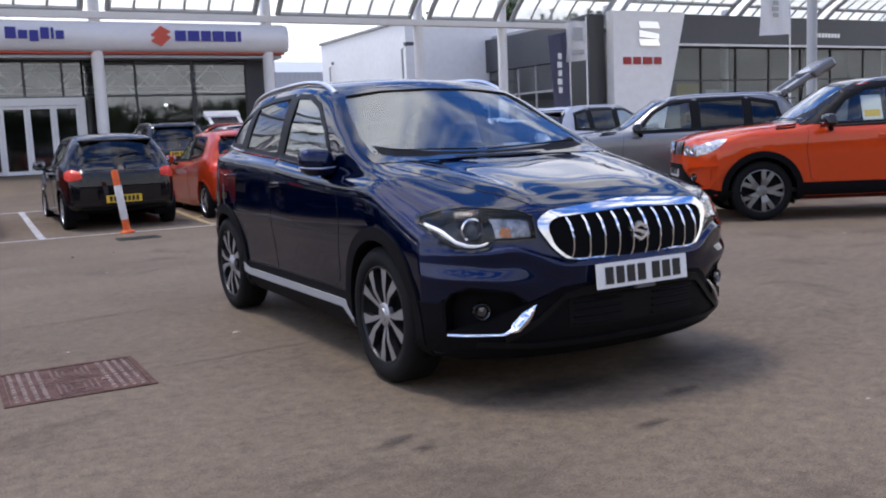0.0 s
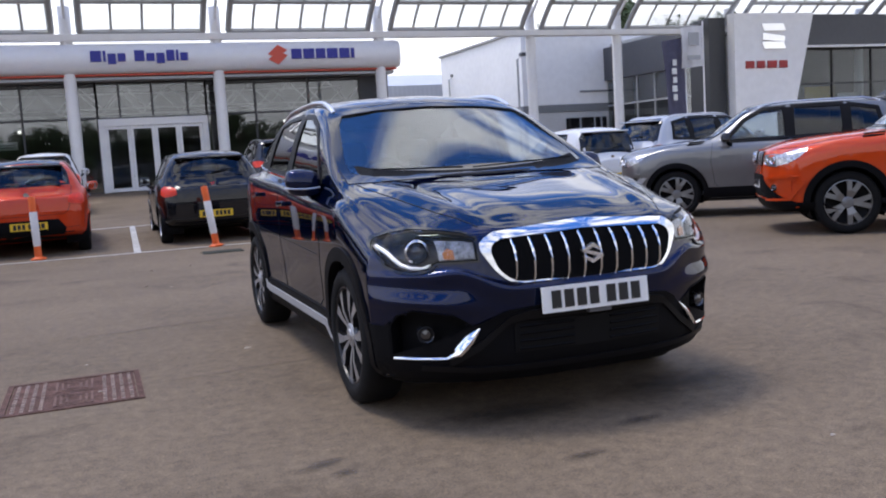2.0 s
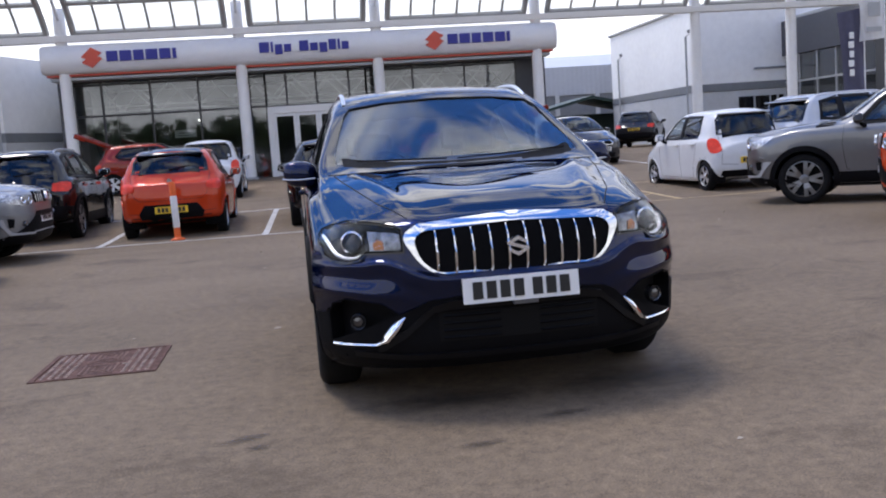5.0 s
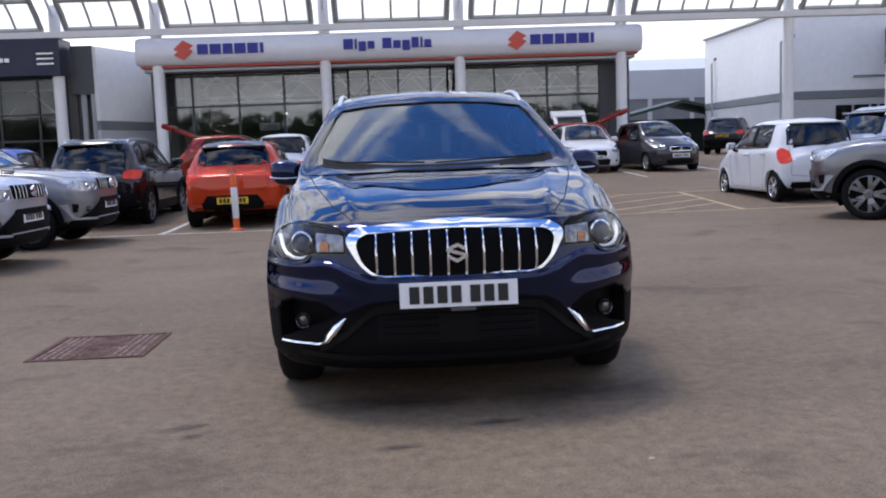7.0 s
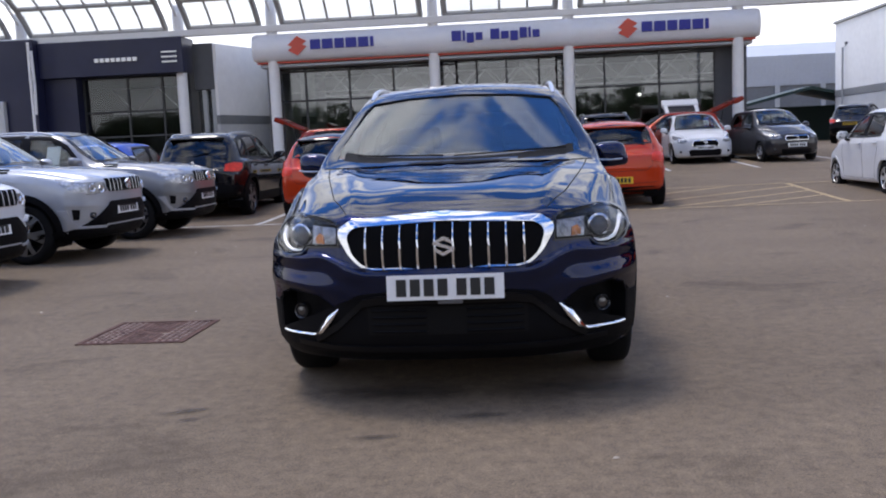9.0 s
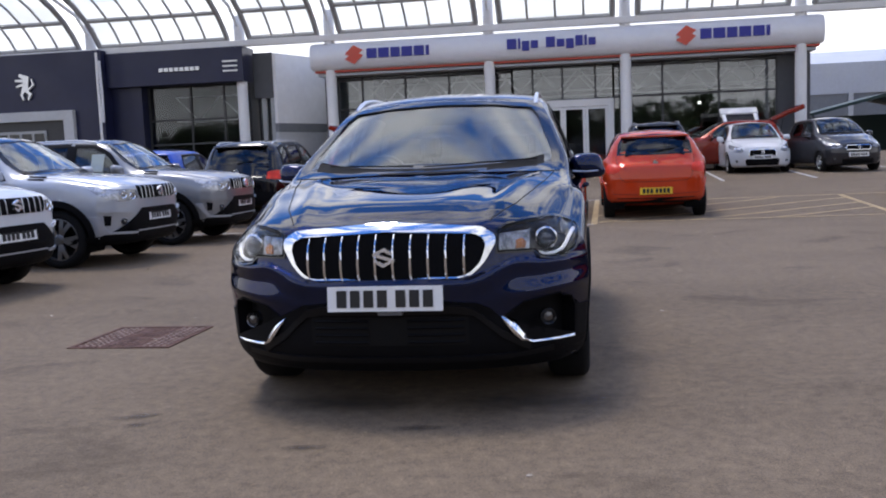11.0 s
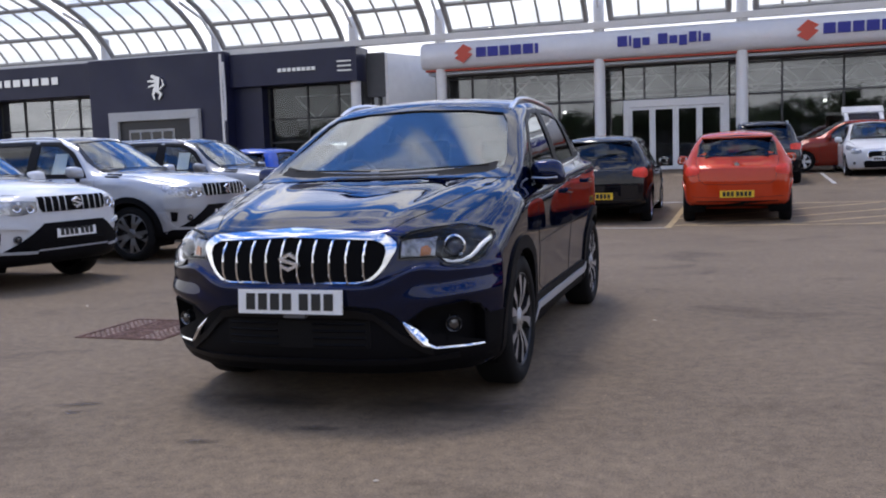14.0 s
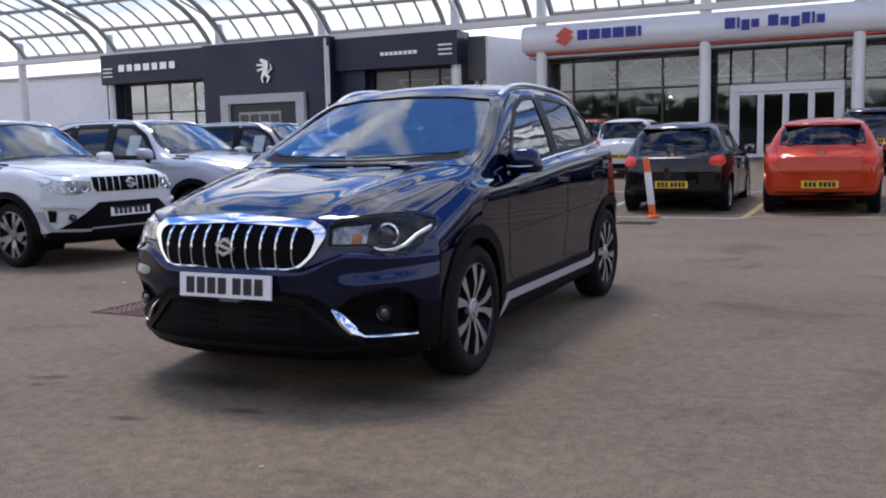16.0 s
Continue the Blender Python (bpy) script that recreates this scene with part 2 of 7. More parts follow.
SIGN_BLUE = mat("sign blue", (0.015, 0.02, 0.27), 0.35, var=0.04)
DARK_FRAME = mat("dark window frame", (0.035, 0.037, 0.04), 0.4, var=0.1)
WINDOW_GLASS = mat("showroom glass", (0.50, 0.55, 0.55), 0.0, trans=1.0)
WINDOW_GLASS.node_tree.nodes["Principled BSDF"].inputs["IOR"].default_value = 1.9
DARK_GLASS = mat("dark showroom glass", (0.45, 0.5, 0.5), 0.0, trans=1.0)
DARK_GLASS.node_tree.nodes["Principled BSDF"].inputs["IOR"].default_value = 1.5
COATED_GLASS = mat("coated showroom glass", (0.50, 0.55, 0.55), 0.0, trans=1.0)
COATED_GLASS.node_tree.nodes["Principled BSDF"].inputs["IOR"].default_value = 2.7
# dark colour stands in for the shade inside the showrooms
ROOM_SHADE = mat("shade-toned showroom inside", (0.13, 0.125, 0.12), 0.8, var=0.25, scale=0.5)
ROOM_FLOOR = mat("showroom floor", (0.22, 0.21, 0.2), 0.25, var=0.1, scale=1.0)
NAVY_CLAD = mat("navy cladding", (0.009, 0.012, 0.045), 0.4, var=0.12, scale=0.4, rvar=0.08)
CHARCOAL = mat("charcoal cladding", (0.06, 0.063, 0.072), 0.4, var=0.1, scale=0.5)
WHITE_CLAD = mat("white cladding", (0.87, 0.87, 0.855), 0.45, var=0.05, scale=0.4, bump=0.04, bscale=3)
PALE_CLAD = cladding_material("pale ribbed sheet", (0.50, 0.52, 0.55), 0.35, "X")
GREY_CLAD = mat("grey cladding band", (0.19, 0.2, 0.21), 0.5, var=0.08, scale=0.6)
LOWER_WALL = mat("light grey block wall", (0.52, 0.53, 0.53), 0.7, var=0.07, scale=0.8, bump=0.1, bscale=8)
ROOF_PANE = mat("opal roof glazing", (0.54, 0.58, 0.61), 0.12, trans=0.88, var=0.03, scale=0.7, objvar=0.04)
ROOF_PANE.node_tree.nodes["Principled BSDF"].inputs["IOR"].default_value = 1.08
LINE_WHITE = mat("worn white line paint", (0.46, 0.45, 0.43), 0.75, var=0.3, scale=3, bump=0.2)
LINE_YELLOW = mat("worn yellow line paint", (0.40, 0.29, 0.15), 0.75, var=0.35, scale=3, bump=0.2)
CAST_IRON = mat("worn cast iron", (0.112, 0.063, 0.051), 0.85, 0.0, var=0.55, scale=9, bump=0.5, bscale=50, spec=0.12)
RIB_IRON = mat("rubbed rusty iron", (0.16, 0.10, 0.082), 0.8, 0.0, var=0.5, scale=14, bump=0.4, bscale=60, spec=0.15)
DRAIN_IRON = mat("dark drain iron", (0.035, 0.038, 0.030), 0.8, var=0.4, scale=12, spec=0.15)
BOLLARD_WHITE = mat("white reflective sleeve", (0.72, 0.7, 0.68), 0.45, var=0.08, scale=9)
BOLLARD_ORANGE = mat("orange plastic", (0.80, 0.13, 0.02), 0.5, var=0.1, scale=9)
BARK = mat("bark", (0.09, 0.065, 0.045), 0.9, var=0.3, scale=6, bump=0.5, bscale=30)
LEAF = mat("tree leaves", (0.045, 0.075, 0.022), 0.6, var=0.45, scale=0.9)
PAPER = mat("paper sheet", (0.78, 0.79, 0.76), 0.7, var=0.05)
LITTER = mat("dry leaf litter", (0.38, 0.33, 0.26), 0.8, var=0.3, scale=30)


# ---- mesh helpers ----
def part(name, bm, material, parent=None, label="", smooth=False, kind=""):
    me = bpy.data.meshes.new(name)
    bm.to_mesh(me)
    bm.free()
    return part_mesh(name, me, material, parent, label, smooth, kind)


def part_mesh(name, me, material, parent=None, label="", smooth=False, kind=""):
    if not me.materials:
        me.materials.append(material)
    if smooth:
        me.polygons.foreach_set("use_smooth", [True] * len(me.polygons))
        me.set_sharp_from_angle(angle=radians(42))
    ob = new(name, me)
    ob.parent = parent
    return tagged(ob, label, "", "", kind)


def thing(name, x, y, z, rz=0.0, label="", category="", group="", kind=""):
    ob = new(name)
    ob.empty_display_size = 0.2
    ob.matrix_world = pose(x, y, z, 0, 0, rz)
    return tagged(ob, label, category, group, kind)


def add_box(bm, x0, x1, y0, y1, z0, z1, bevel=0.0, m=None):
    r = bmesh.ops.create_cube(bm, size=1.0)
    vs = r["verts"]
    for v in vs:
        v.co = Vector(((x0 + x1) / 2 + v.co.x * (x1 - x0), (y0 + y1) / 2 + v.co.y * (y1 - y0), (z0 + z1) / 2 + v.co.z * (z1 - z0)))
    if m is not None:
        bmesh.ops.transform(bm, matrix=m, verts=vs)
    if bevel:
        es = list({e for v in vs for e in v.link_edges})
        bmesh.ops.bevel(bm, geom=es, offset=bevel, segments=2, affect="EDGES", profile=0.5)
    return bm


def box(x0, x1, y0, y1, z0, z1, bevel=0.0):
    return add_box(bmesh.new(), x0, x1, y0, y1, z0, z1, bevel)


def add_tube(bm, pts, r, sides=8, closed=False, caps=True, r1=None):
    """A round bar along points; r1: the radius at its end."""
    pts = [Vector(p) for p in pts]
    rings, k = [], len(pts)
    up = Vector((0, 0, 1))
    for i, p in enumerate(pts):
        a, c = pts[i - 1 if (i or closed) else 0], pts[(i + 1) % k if closed else min(i + 1, k - 1)]
        d = (c - a).normalized()
        ref = up if abs(d.z) < 0.95 else Vector((1, 0, 0))
        u = d.cross(ref).normalized()
        w = u.cross(d)
        rr = r if r1 is None else r + (r1 - r) * i / max(1, k - 1)
        rings.append([bm.verts.new(p + (u * math.cos(t) + w * math.sin(t)) * rr) for t in (2 * math.pi * j / sides for j in range(sides))])
    for i in range(k if closed else k - 1):
        a, c = rings[i], rings[(i + 1) % k]
        for j in range(sides):
            bm.faces.new((a[j], a[(j + 1) % sides], c[(j + 1) % sides], c[j]))
    if caps and not closed:
        bm.faces.new(rings[0][::-1])
        bm.faces.new(rings[-1])
    return bm


def tube(pts, r, sides=8, closed=False, r1=None):
    return add_tube(bmesh.new(), pts, r, sides, closed, True, r1)


def add_lathe(bm, prof, sides=32, axis="X", at=(0, 0, 0)):
    """Turn a profile of (along the axis, radius) round the axis."""
    at = Vector(at)
    rings = []
    for a, r in prof:
        ring = []
        for j in range(sides):
            t = 2 * math.pi * j / sides
            c, s = math.cos(t) * r, math.sin(t) * r
            ring.append(bm.verts.new(at + (Vector((a, c, s)) if axis == "X" else Vector((c, a, s)) if axis == "Y" else Vector((c, s, a)))))
        rings.append(ring)
    for a, c in zip(rings, rings[1:]):
        for j in range(sides):
            bm.faces.new((a[j], a[(j + 1) % sides], c[(j + 1) % sides], c[j]))
    return bm


def add_prism(bm, poly, d0, d1, axis="y"):
    """A flat outline (u, v) given depth from d0 to d1 along the axis."""
    def at(u, v, d):
        return (u, d, v) if axis == "y" else (d, u, v) if axis == "x" else (u, v, d)
    a = [bm.verts.new(at(u, v, d0)) for u, v in poly]
    c = [bm.verts.new(at(u, v, d1)) for u, v in poly]
    bm.faces.new(a)
    bm.faces.new(c[::-1])
    for i in range(len(poly)):
        j = (i + 1) % len(poly)
        bm.faces.new((a[j], a[i], c[i], c[j]))
    bmesh.ops.recalc_face_normals(bm, faces=bm.faces)
    return bm


def prism(poly, d0, d1, axis="y"):
    return add_prism(bmesh.new(), poly, d0, d1, axis)


def rounded(poly, r, seg=4):
    """The outline with its corners rounded."""
    out, k = [], len(poly)
    for i in range(k):
        p, a, c = (Vector((*poly[j % k], 0)) for j in (i, i - 1, i + 1))
        da, dc = a - p, c - p
        q = min(r, da.length * 0.45, dc.length * 0.45)
        s, e = p + da.normalized() * q, p + dc.normalized() * q
        for j in range(seg + 1):
            t = j / seg
            v = s * (1 - t) ** 2 + p * 2 * t * (1 - t) + e * t * t
            out.append((v.x, v.y))
    return out


def curve(xs, ys):
    """A smooth function through points that does not overshoot."""
    xs, ys = np.array(xs, float), np.array(ys, float)
    h = np.diff(xs)
    d = np.diff(ys) / h
    m = np.zeros(len(xs))
    m[0], m[-1] = d[0], d[-1]
    for i in range(1, len(xs) - 1):
        if d[i - 1] * d[i] > 0:
            w1, w2 = 2 * h[i] + h[i - 1], h[i] + 2 * h[i - 1]
            m[i] = (w1 + w2) / (w1 / d[i - 1] + w2 / d[i])

    def f(x):
        x = min(max(x, xs[0]), xs[-1])
        i = min(int(np.searchsorted(xs, x, "right")) - 1, len(xs) - 2)
        t = (x - xs[i]) / h[i]
        return float(ys[i] * (1 + 2 * t) * (1 - t) ** 2 + m[i] * h[i] * t * (1 - t) ** 2 + ys[i + 1] * t * t * (3 - 2 * t) + m[i + 1] * h[i] * t * t * (t - 1))
    return f


def eased(f, w, end):
    """The function averaged over a short stretch, less towards its ends."""
    def g(x):
        q = max(0.0, min(w, x, end - x))
        return sum(f(x + q * k / 4) for k in range(-4, 5)) / 9
    return g


def slope(y):
    """Height of the ground: level round the car, rising gently to the showrooms."""
    return 0.03 * min(max(y - 11.5, 0.0), 18.5)


# ---- cars ----
def inside(poly, u, v):
    hit, k = False, len(poly)
    for i in range(k):
        (u0, v0), (u1, v1) = poly[i - 1], poly[i]
        if (v0 > v) != (v1 > v) and u < (u1 - u0) * (v - v0) / (v1 - v0) + u0:
            hit = not hit
    return hit


def smoothstep(t):
    t = min(max(t, 0.0), 1.0)
    return t * t * (3 - 2 * t)


def loft_body(P, nu, nv, nose=10):
    """The closed shell of a car: rings along its length, rounded off at both ends. x across, y from the front to the back."""
    L = P["length"]
    top, belt, wb, wr, zr, wl, bot = (curve(*zip(*P[k])) for k in ("top", "belt", "belt_half", "roof_half", "roof_edge", "half", "under"))
    if P.get("long_ease"):
        top, wr, zr = (eased(f, P["long_ease"], L) for f in (top, wr, zr))
    prof_f, prof_r = curve(*zip(*P["nose"])), curve(*zip(*P["stern"]))
    W = P["width"] / 2

    def half_ring(y):
        b, t, zb, wl_, wb_, wr_, zr_ = bot(y), top(y), belt(y), wl(y), wb(y), wr(y), zr(y)
        s = P.get("shoulder", 0.075)
        zm = b + (zb - b) * 0.52
        pts = [(0, b), (wl_ * 0.80, b), (wl_ * 0.965, b + 0.07), (wl_ * 0.985, zm - 0.10), (wl_, zm + 0.08), (wl_ * 0.992, zb - s), (wl_ - 0.022, zb - s * 0.42), (wb_, zb),
               (wb_ + (wr_ - wb_) * 0.45, zb + (zr_ - zb) * 0.54), (wr_ + 0.012, zr_ - 0.02), (wr_ - 0.05, zr_ + (t - zr_) * 0.24), (wr_ * 0.55, t - (t - zr_) * 0.27), (0, t)]
        # one more point past the middle at both ends, so that the halves meet without an edge
        pts = [(-pts[1][0], pts[1][1]), *pts, (-pts[-2][0], pts[-2][1])]
        k = np.arange(len(pts))
        fx, fz = curve(k, [p[0] for p in pts]), curve(k, [p[1] for p in pts])
        ring = [(fx(q), fz(q)) for q in np.linspace(1, len(pts) - 2, nv)]
        ring[0], ring[-1] = (0.0, ring[0][1]), (0.0, ring[-1][1])
        # ease the bonnet, screen and roof
        k0 = int(nv * 0.70)
        for _ in range(P.get("ring_ease", 0)):
            mid = [tuple((a + 2 * q + c) / 4 for a, q, c in zip(ring[k - 1], ring[k], ring[k + 1])) for k in range(k0, nv - 1)]
            ring = ring[:k0] + mid + [(0.0, (ring[-1][1] + ring[-2][1]) / 2)]
        return ring

    def nose_f(x, z):
        return P["plan"] * (abs(x) / W) ** P.get("plan_pow", 3.2) + prof_f(z)

    def stern_f(x, z):
        return P["plan_r"] * (abs(x) / W) ** 3.4 + prof_r(z)
    rings = []
    ring0, ringn = half_ring(0.0), half_ring(L)
    zc0, zcn = (ring0[0][1] + ring0[-1][1]) / 2, (ringn[0][1] + ringn[-1][1]) / 2
    R = 0.05
    ks = [math.sin(math.pi / 2 * j / nose) for j in range(nose)]
    for kf in ks:
        edge = R * max(0.0, (kf - 0.86) / 0.14) ** 2
        rings.append([(x * kf, nose_f(x * kf, zc0 + (z - zc0) * kf) + edge, zc0 + (z - zc0) * kf) for x, z in ring0])
    dense = sorted(set(np.round(np.concatenate([np.linspace(0.0, L, nu), np.linspace(0.0, 0.25, 6)]), 4)))
    for y in dense:
        ff, fr = 1 - smoothstep(y / 1.15), 1 - smoothstep((L - y) / 0.9)
        rings.append([(x, y + (nose_f(x, z) + R) * ff - (stern_f(x, z) + R) * fr, z) for x, z in half_ring(float(y))])
    for kf in reversed(ks):
        edge = R * max(0.0, (kf - 0.86) / 0.14) ** 2
        rings.append([(x * kf, L - stern_f(x * kf, zcn + (z - zcn) * kf) - edge, zcn + (z - zcn) * kf) for x, z in ringn])
    for c in P.get("creases", ()):
        # a soft raised line along the bonnet, from (x, y) to (x, y)
        x0, y0, x1, y1, w, h = c
        for ring in rings:
            for k, (x, y, z) in enumerate(ring):
                t = (y - y0) / (y1 - y0)
                if z > 0.84 and -0.2 < t < 1.1 and y < 1.25:
                    d = (x - (x0 + (x1 - x0) * t)) / w
                    ring[k] = (x, y, z + h * math.exp(-d * d) * smoothstep((t + 0.2) / 0.5) * smoothstep((1.1 - t) / 0.25))
    for x0, z0, x1, z1, w, h in P.get("front_creases", ()):
        # a soft edge across the bumper
        for ring in rings:
            for k, (x, y, z) in enumerate(ring):
                t = (abs(x) - x0) / (x1 - x0)
                if y < 0.7 and -0.3 < t < 1.3:
                    d = (z - (z0 + (z1 - z0) * t)) / w
                    ring[k] = (x, y - h * math.exp(-d * d) * smoothstep((t + 0.3) / 0.5) * smoothstep((1.3 - t) / 0.4), z)
    for line, height, rise, fall in P.get("ledges", ()):
        # a moulded lip across the front: a short face above its edge that looks up, a long one below that looks down
        zl, hl = curve(*zip(*line)), curve(*zip(*height))
        for ring in rings:
            for k, (x, y, z) in enumerate(ring):
                if y < 0.8:
                    d, h = z - zl(abs(x)), hl(abs(x))
                    q = smoothstep(1 - d / rise) if d > 0 else smoothstep(1 + d / fall)
                    ring[k] = (x * (1 + h * q * 0.25), y - h * q * smoothstep((0.8 - y) / 0.35), z)
    bm = bmesh.new()
    grid = []
    for ring in rings:
        right = [bm.verts.new(p) for p in ring]
        left = [bm.verts.new((-p[0], p[1], p[2])) for p in ring[-2:0:-1]]
        grid.append(right + left)
    n = len(grid[0])
    for a, c in zip(grid, grid[1:]):
        for j in range(n):
            bm.faces.new((a[j], a[(j + 1) % n], c[(j + 1) % n], c[j]))
    bmesh.ops.remove_doubles(bm, verts=bm.verts, dist=0.0008)
    bmesh.ops.recalc_face_normals(bm, faces=bm.faces)
    bm.normal_update()
    return bm


class Skin:
    """Lays outlines on the shell of a car. Views: side (y, z), front and rear (x, z), top (x, y)."""

    def __init__(self, bm):
        from mathutils.bvhtree import BVHTree
        self.tree = BVHTree.FromBMesh(bm)

    def drop(self, u, v, view, side=1):
        if view == "side":
            o, d = Vector((2.0 * side, u, v)), Vector((-side, 0, 0))
        elif view == "front":
            o, d = Vector((u, -2.0, v)), Vector((0, 1, 0))
        elif view == "rear":
            o, d = Vector((u, 8.0, v)), Vector((0, -1, 0))
        else:
            o, d = Vector((u, v, 3.0)), Vector((0, 0, -1))
        hit = self.tree.ray_cast(o, d)
        if hit[0] is None:
            near = self.tree.find_nearest(o + d * (2.0 - 0.85 if view == "side" else 2.2 if view == "front" else 3.8 if view == "rear" else 1.6))
            return near[0], near[1]
        n = hit[1]
        return hit[0], n if n.dot(d) < 0 else -n

    def shell(self, faces2d, verts2d, view, side, off, thick):
        bm = bmesh.new()
        outer, inner = [], []
        for u, v in verts2d:
            p, n = self.drop(u, v, view, side)
            outer.append(bm.verts.new(p + n * off))
            if thick:
                inner.append(bm.verts.new(p + n * (off - thick)))
        edges = {}
        for f in faces2d:
            bm.faces.new([outer[i] for i in f])
            if thick:
                bm.faces.new([inner[i] for i in reversed(f)])
            for a, c in zip(f, (*f[1:], f[0])):
                edges[(a, c)] = edges.get((a, c), 0) + 1
        if thick:
            for a, c in edges:
                if (c, a) not in edges:
                    bm.faces.new((outer[c], outer[a], inner[a], inner[c]))
        bmesh.ops.recalc_face_normals(bm, faces=bm.faces)
        return bm

    def glass(self, poly, view, side=1, off=-0.003, thick=0.004, step=0.06):
        """A pane without waves: a low-order surface through the shell behind the outline."""
        bm = self.patch(poly, view, side, 0.0, 0.0, step)
        ax = 0 if view == "side" else 1
        us = (1, 2) if view == "side" else (0, 2)
        co = np.array([v.co[:] for v in bm.verts])
        u, w = co[:, us[0]] - co[:, us[0]].mean(), co[:, us[1]] - co[:, us[1]].mean()
        if view != "side":
            u = co[:, 0]
            terms = [u ** 0, w, w ** 2, u ** 2, u ** 2 * w, u ** 4]
        else:
            terms = [u ** 0, u, w, u * u, u * w, w * w]
        a = np.stack(terms, 1)
        fit = a @ np.linalg.lstsq(a, co[:, ax], rcond=None)[0]
        for v, d in zip(bm.verts, fit):
            v.co[ax] = d
        bm.normal_update()
        for v in bm.verts:
            n = v.normal if v.normal[ax] * (side if view == "side" else -1 if view == "front" else 1) > 0 else -v.normal
            v.co += n * off
        bmesh.ops.solidify(bm, geom=bm.faces[:], thickness=thick)
        bmesh.ops.recalc_face_normals(bm, faces=bm.faces)
        return bm

    def patch(self, poly, view, side=1, off=0.003, thick=0.0, step=0.05):
        flat = bmesh.new()
        flat.faces.new([flat.verts.new((u, v, 0)) for u, v in poly])
        bmesh.ops.triangulate(flat, faces=flat.faces)
        us, vs = [p[0] for p in poly], [p[1] for p in poly]
        for lo, hi, n in ((min(us), max(us), (1, 0, 0)), (min(vs), max(vs), (0, 1, 0))):
            q = lo + step * 0.5
            while q < hi:
                bmesh.ops.bisect_plane(flat, geom=flat.verts[:] + flat.edges[:] + flat.faces[:], plane_co=Vector(n) * q, plane_no=n)
                q += step
        flat.verts.index_update()
        verts = [(v.co.x, v.co.y) for v in flat.verts]
        faces = [tuple(v.index for v in f.verts) for f in flat.faces]
        flat.free()
        return self.shell(faces, verts, view, side, off, thick)

    def band(self, outer, inner, view, side=1, off=0.003, thick=0.0, closed=True, across=2):
        """A strip between two outlines with the same number of points."""
        k = len(outer)
        verts = [(o[0] + (i[0] - o[0]) * j / across, o[1] + (i[1] - o[1]) * j / across) for o, i in zip(outer, inner) for j in range(across + 1)]
        faces = []
        for a in range(k if closed else k - 1):
            c = (a + 1) % k
            for j in range(across):
                faces.append((a * (across + 1) + j, c * (across + 1) + j, c * (across + 1) + j + 1, a * (across + 1) + j + 1))
        return self.shell(faces, verts, view, side, off, thick)

    def rim(self, poly, width, view, side=1, off=0.004, thick=0.012, out=0.6):
        """A frame along an outline, a share of it outside and the rest inside."""
        fine = dense_line(poly + [poly[0]], 0.04)[:-1]
        return self.band(offset_poly(fine, width * out), offset_poly(fine, width * (out - 1)), view, side, off, thick)

    def line(self, pts, view, side=1, r=0.004, off=0.0, step=0.04, bm=None):
        pts = dense_line(pts, step)
        own = bmesh.new() if bm is None else bm
        path = []
        for u, v in pts:
            p, n = self.drop(u, v, view, side)
            path.append(p + n * off)
        return add_tube(own, path, r, 5)


def dense_line(pts, step):
    out = [pts[0]]
    for a, c in zip(pts, pts[1:]):
        k = max(1, int(math.dist(a, c) / step))
        out += [(a[0] + (c[0] - a[0]) * j / k, a[1] + (c[1] - a[1]) * j / k) for j in range(1, k + 1)]
    return out


def offset_poly(poly, d):
    """The outline moved outwards by d."""
    area = sum(a[0] * c[1] - c[0] * a[1] for a, c in zip(poly, poly[1:] + poly[:1]))
    s = 1 if area > 0 else -1
    out, k = [], len(poly)
    for i in range(k):
        a, p, c = Vector(poly[i - 1]), Vector(poly[i]), Vector(poly[(i + 1) % k])
        e0, e1 = (p - a).normalized(), (c - p).normalized()
        n = Vector((e0.y + e1.y, -(e0.x + e1.x))) * s
        if n.length < 1e-6:
            n = Vector((e1.y, -e1.x)) * s
        n.normalize()
        cosine = max(0.5, n.dot(Vector((e1.y, -e1.x)) * s))
        out.append((p.x + n.x * d / cosine, p.y + n.y * d / cosine))
    return out


def mirror_x(poly):
    return [(-u, v) for u, v in poly][::-1]


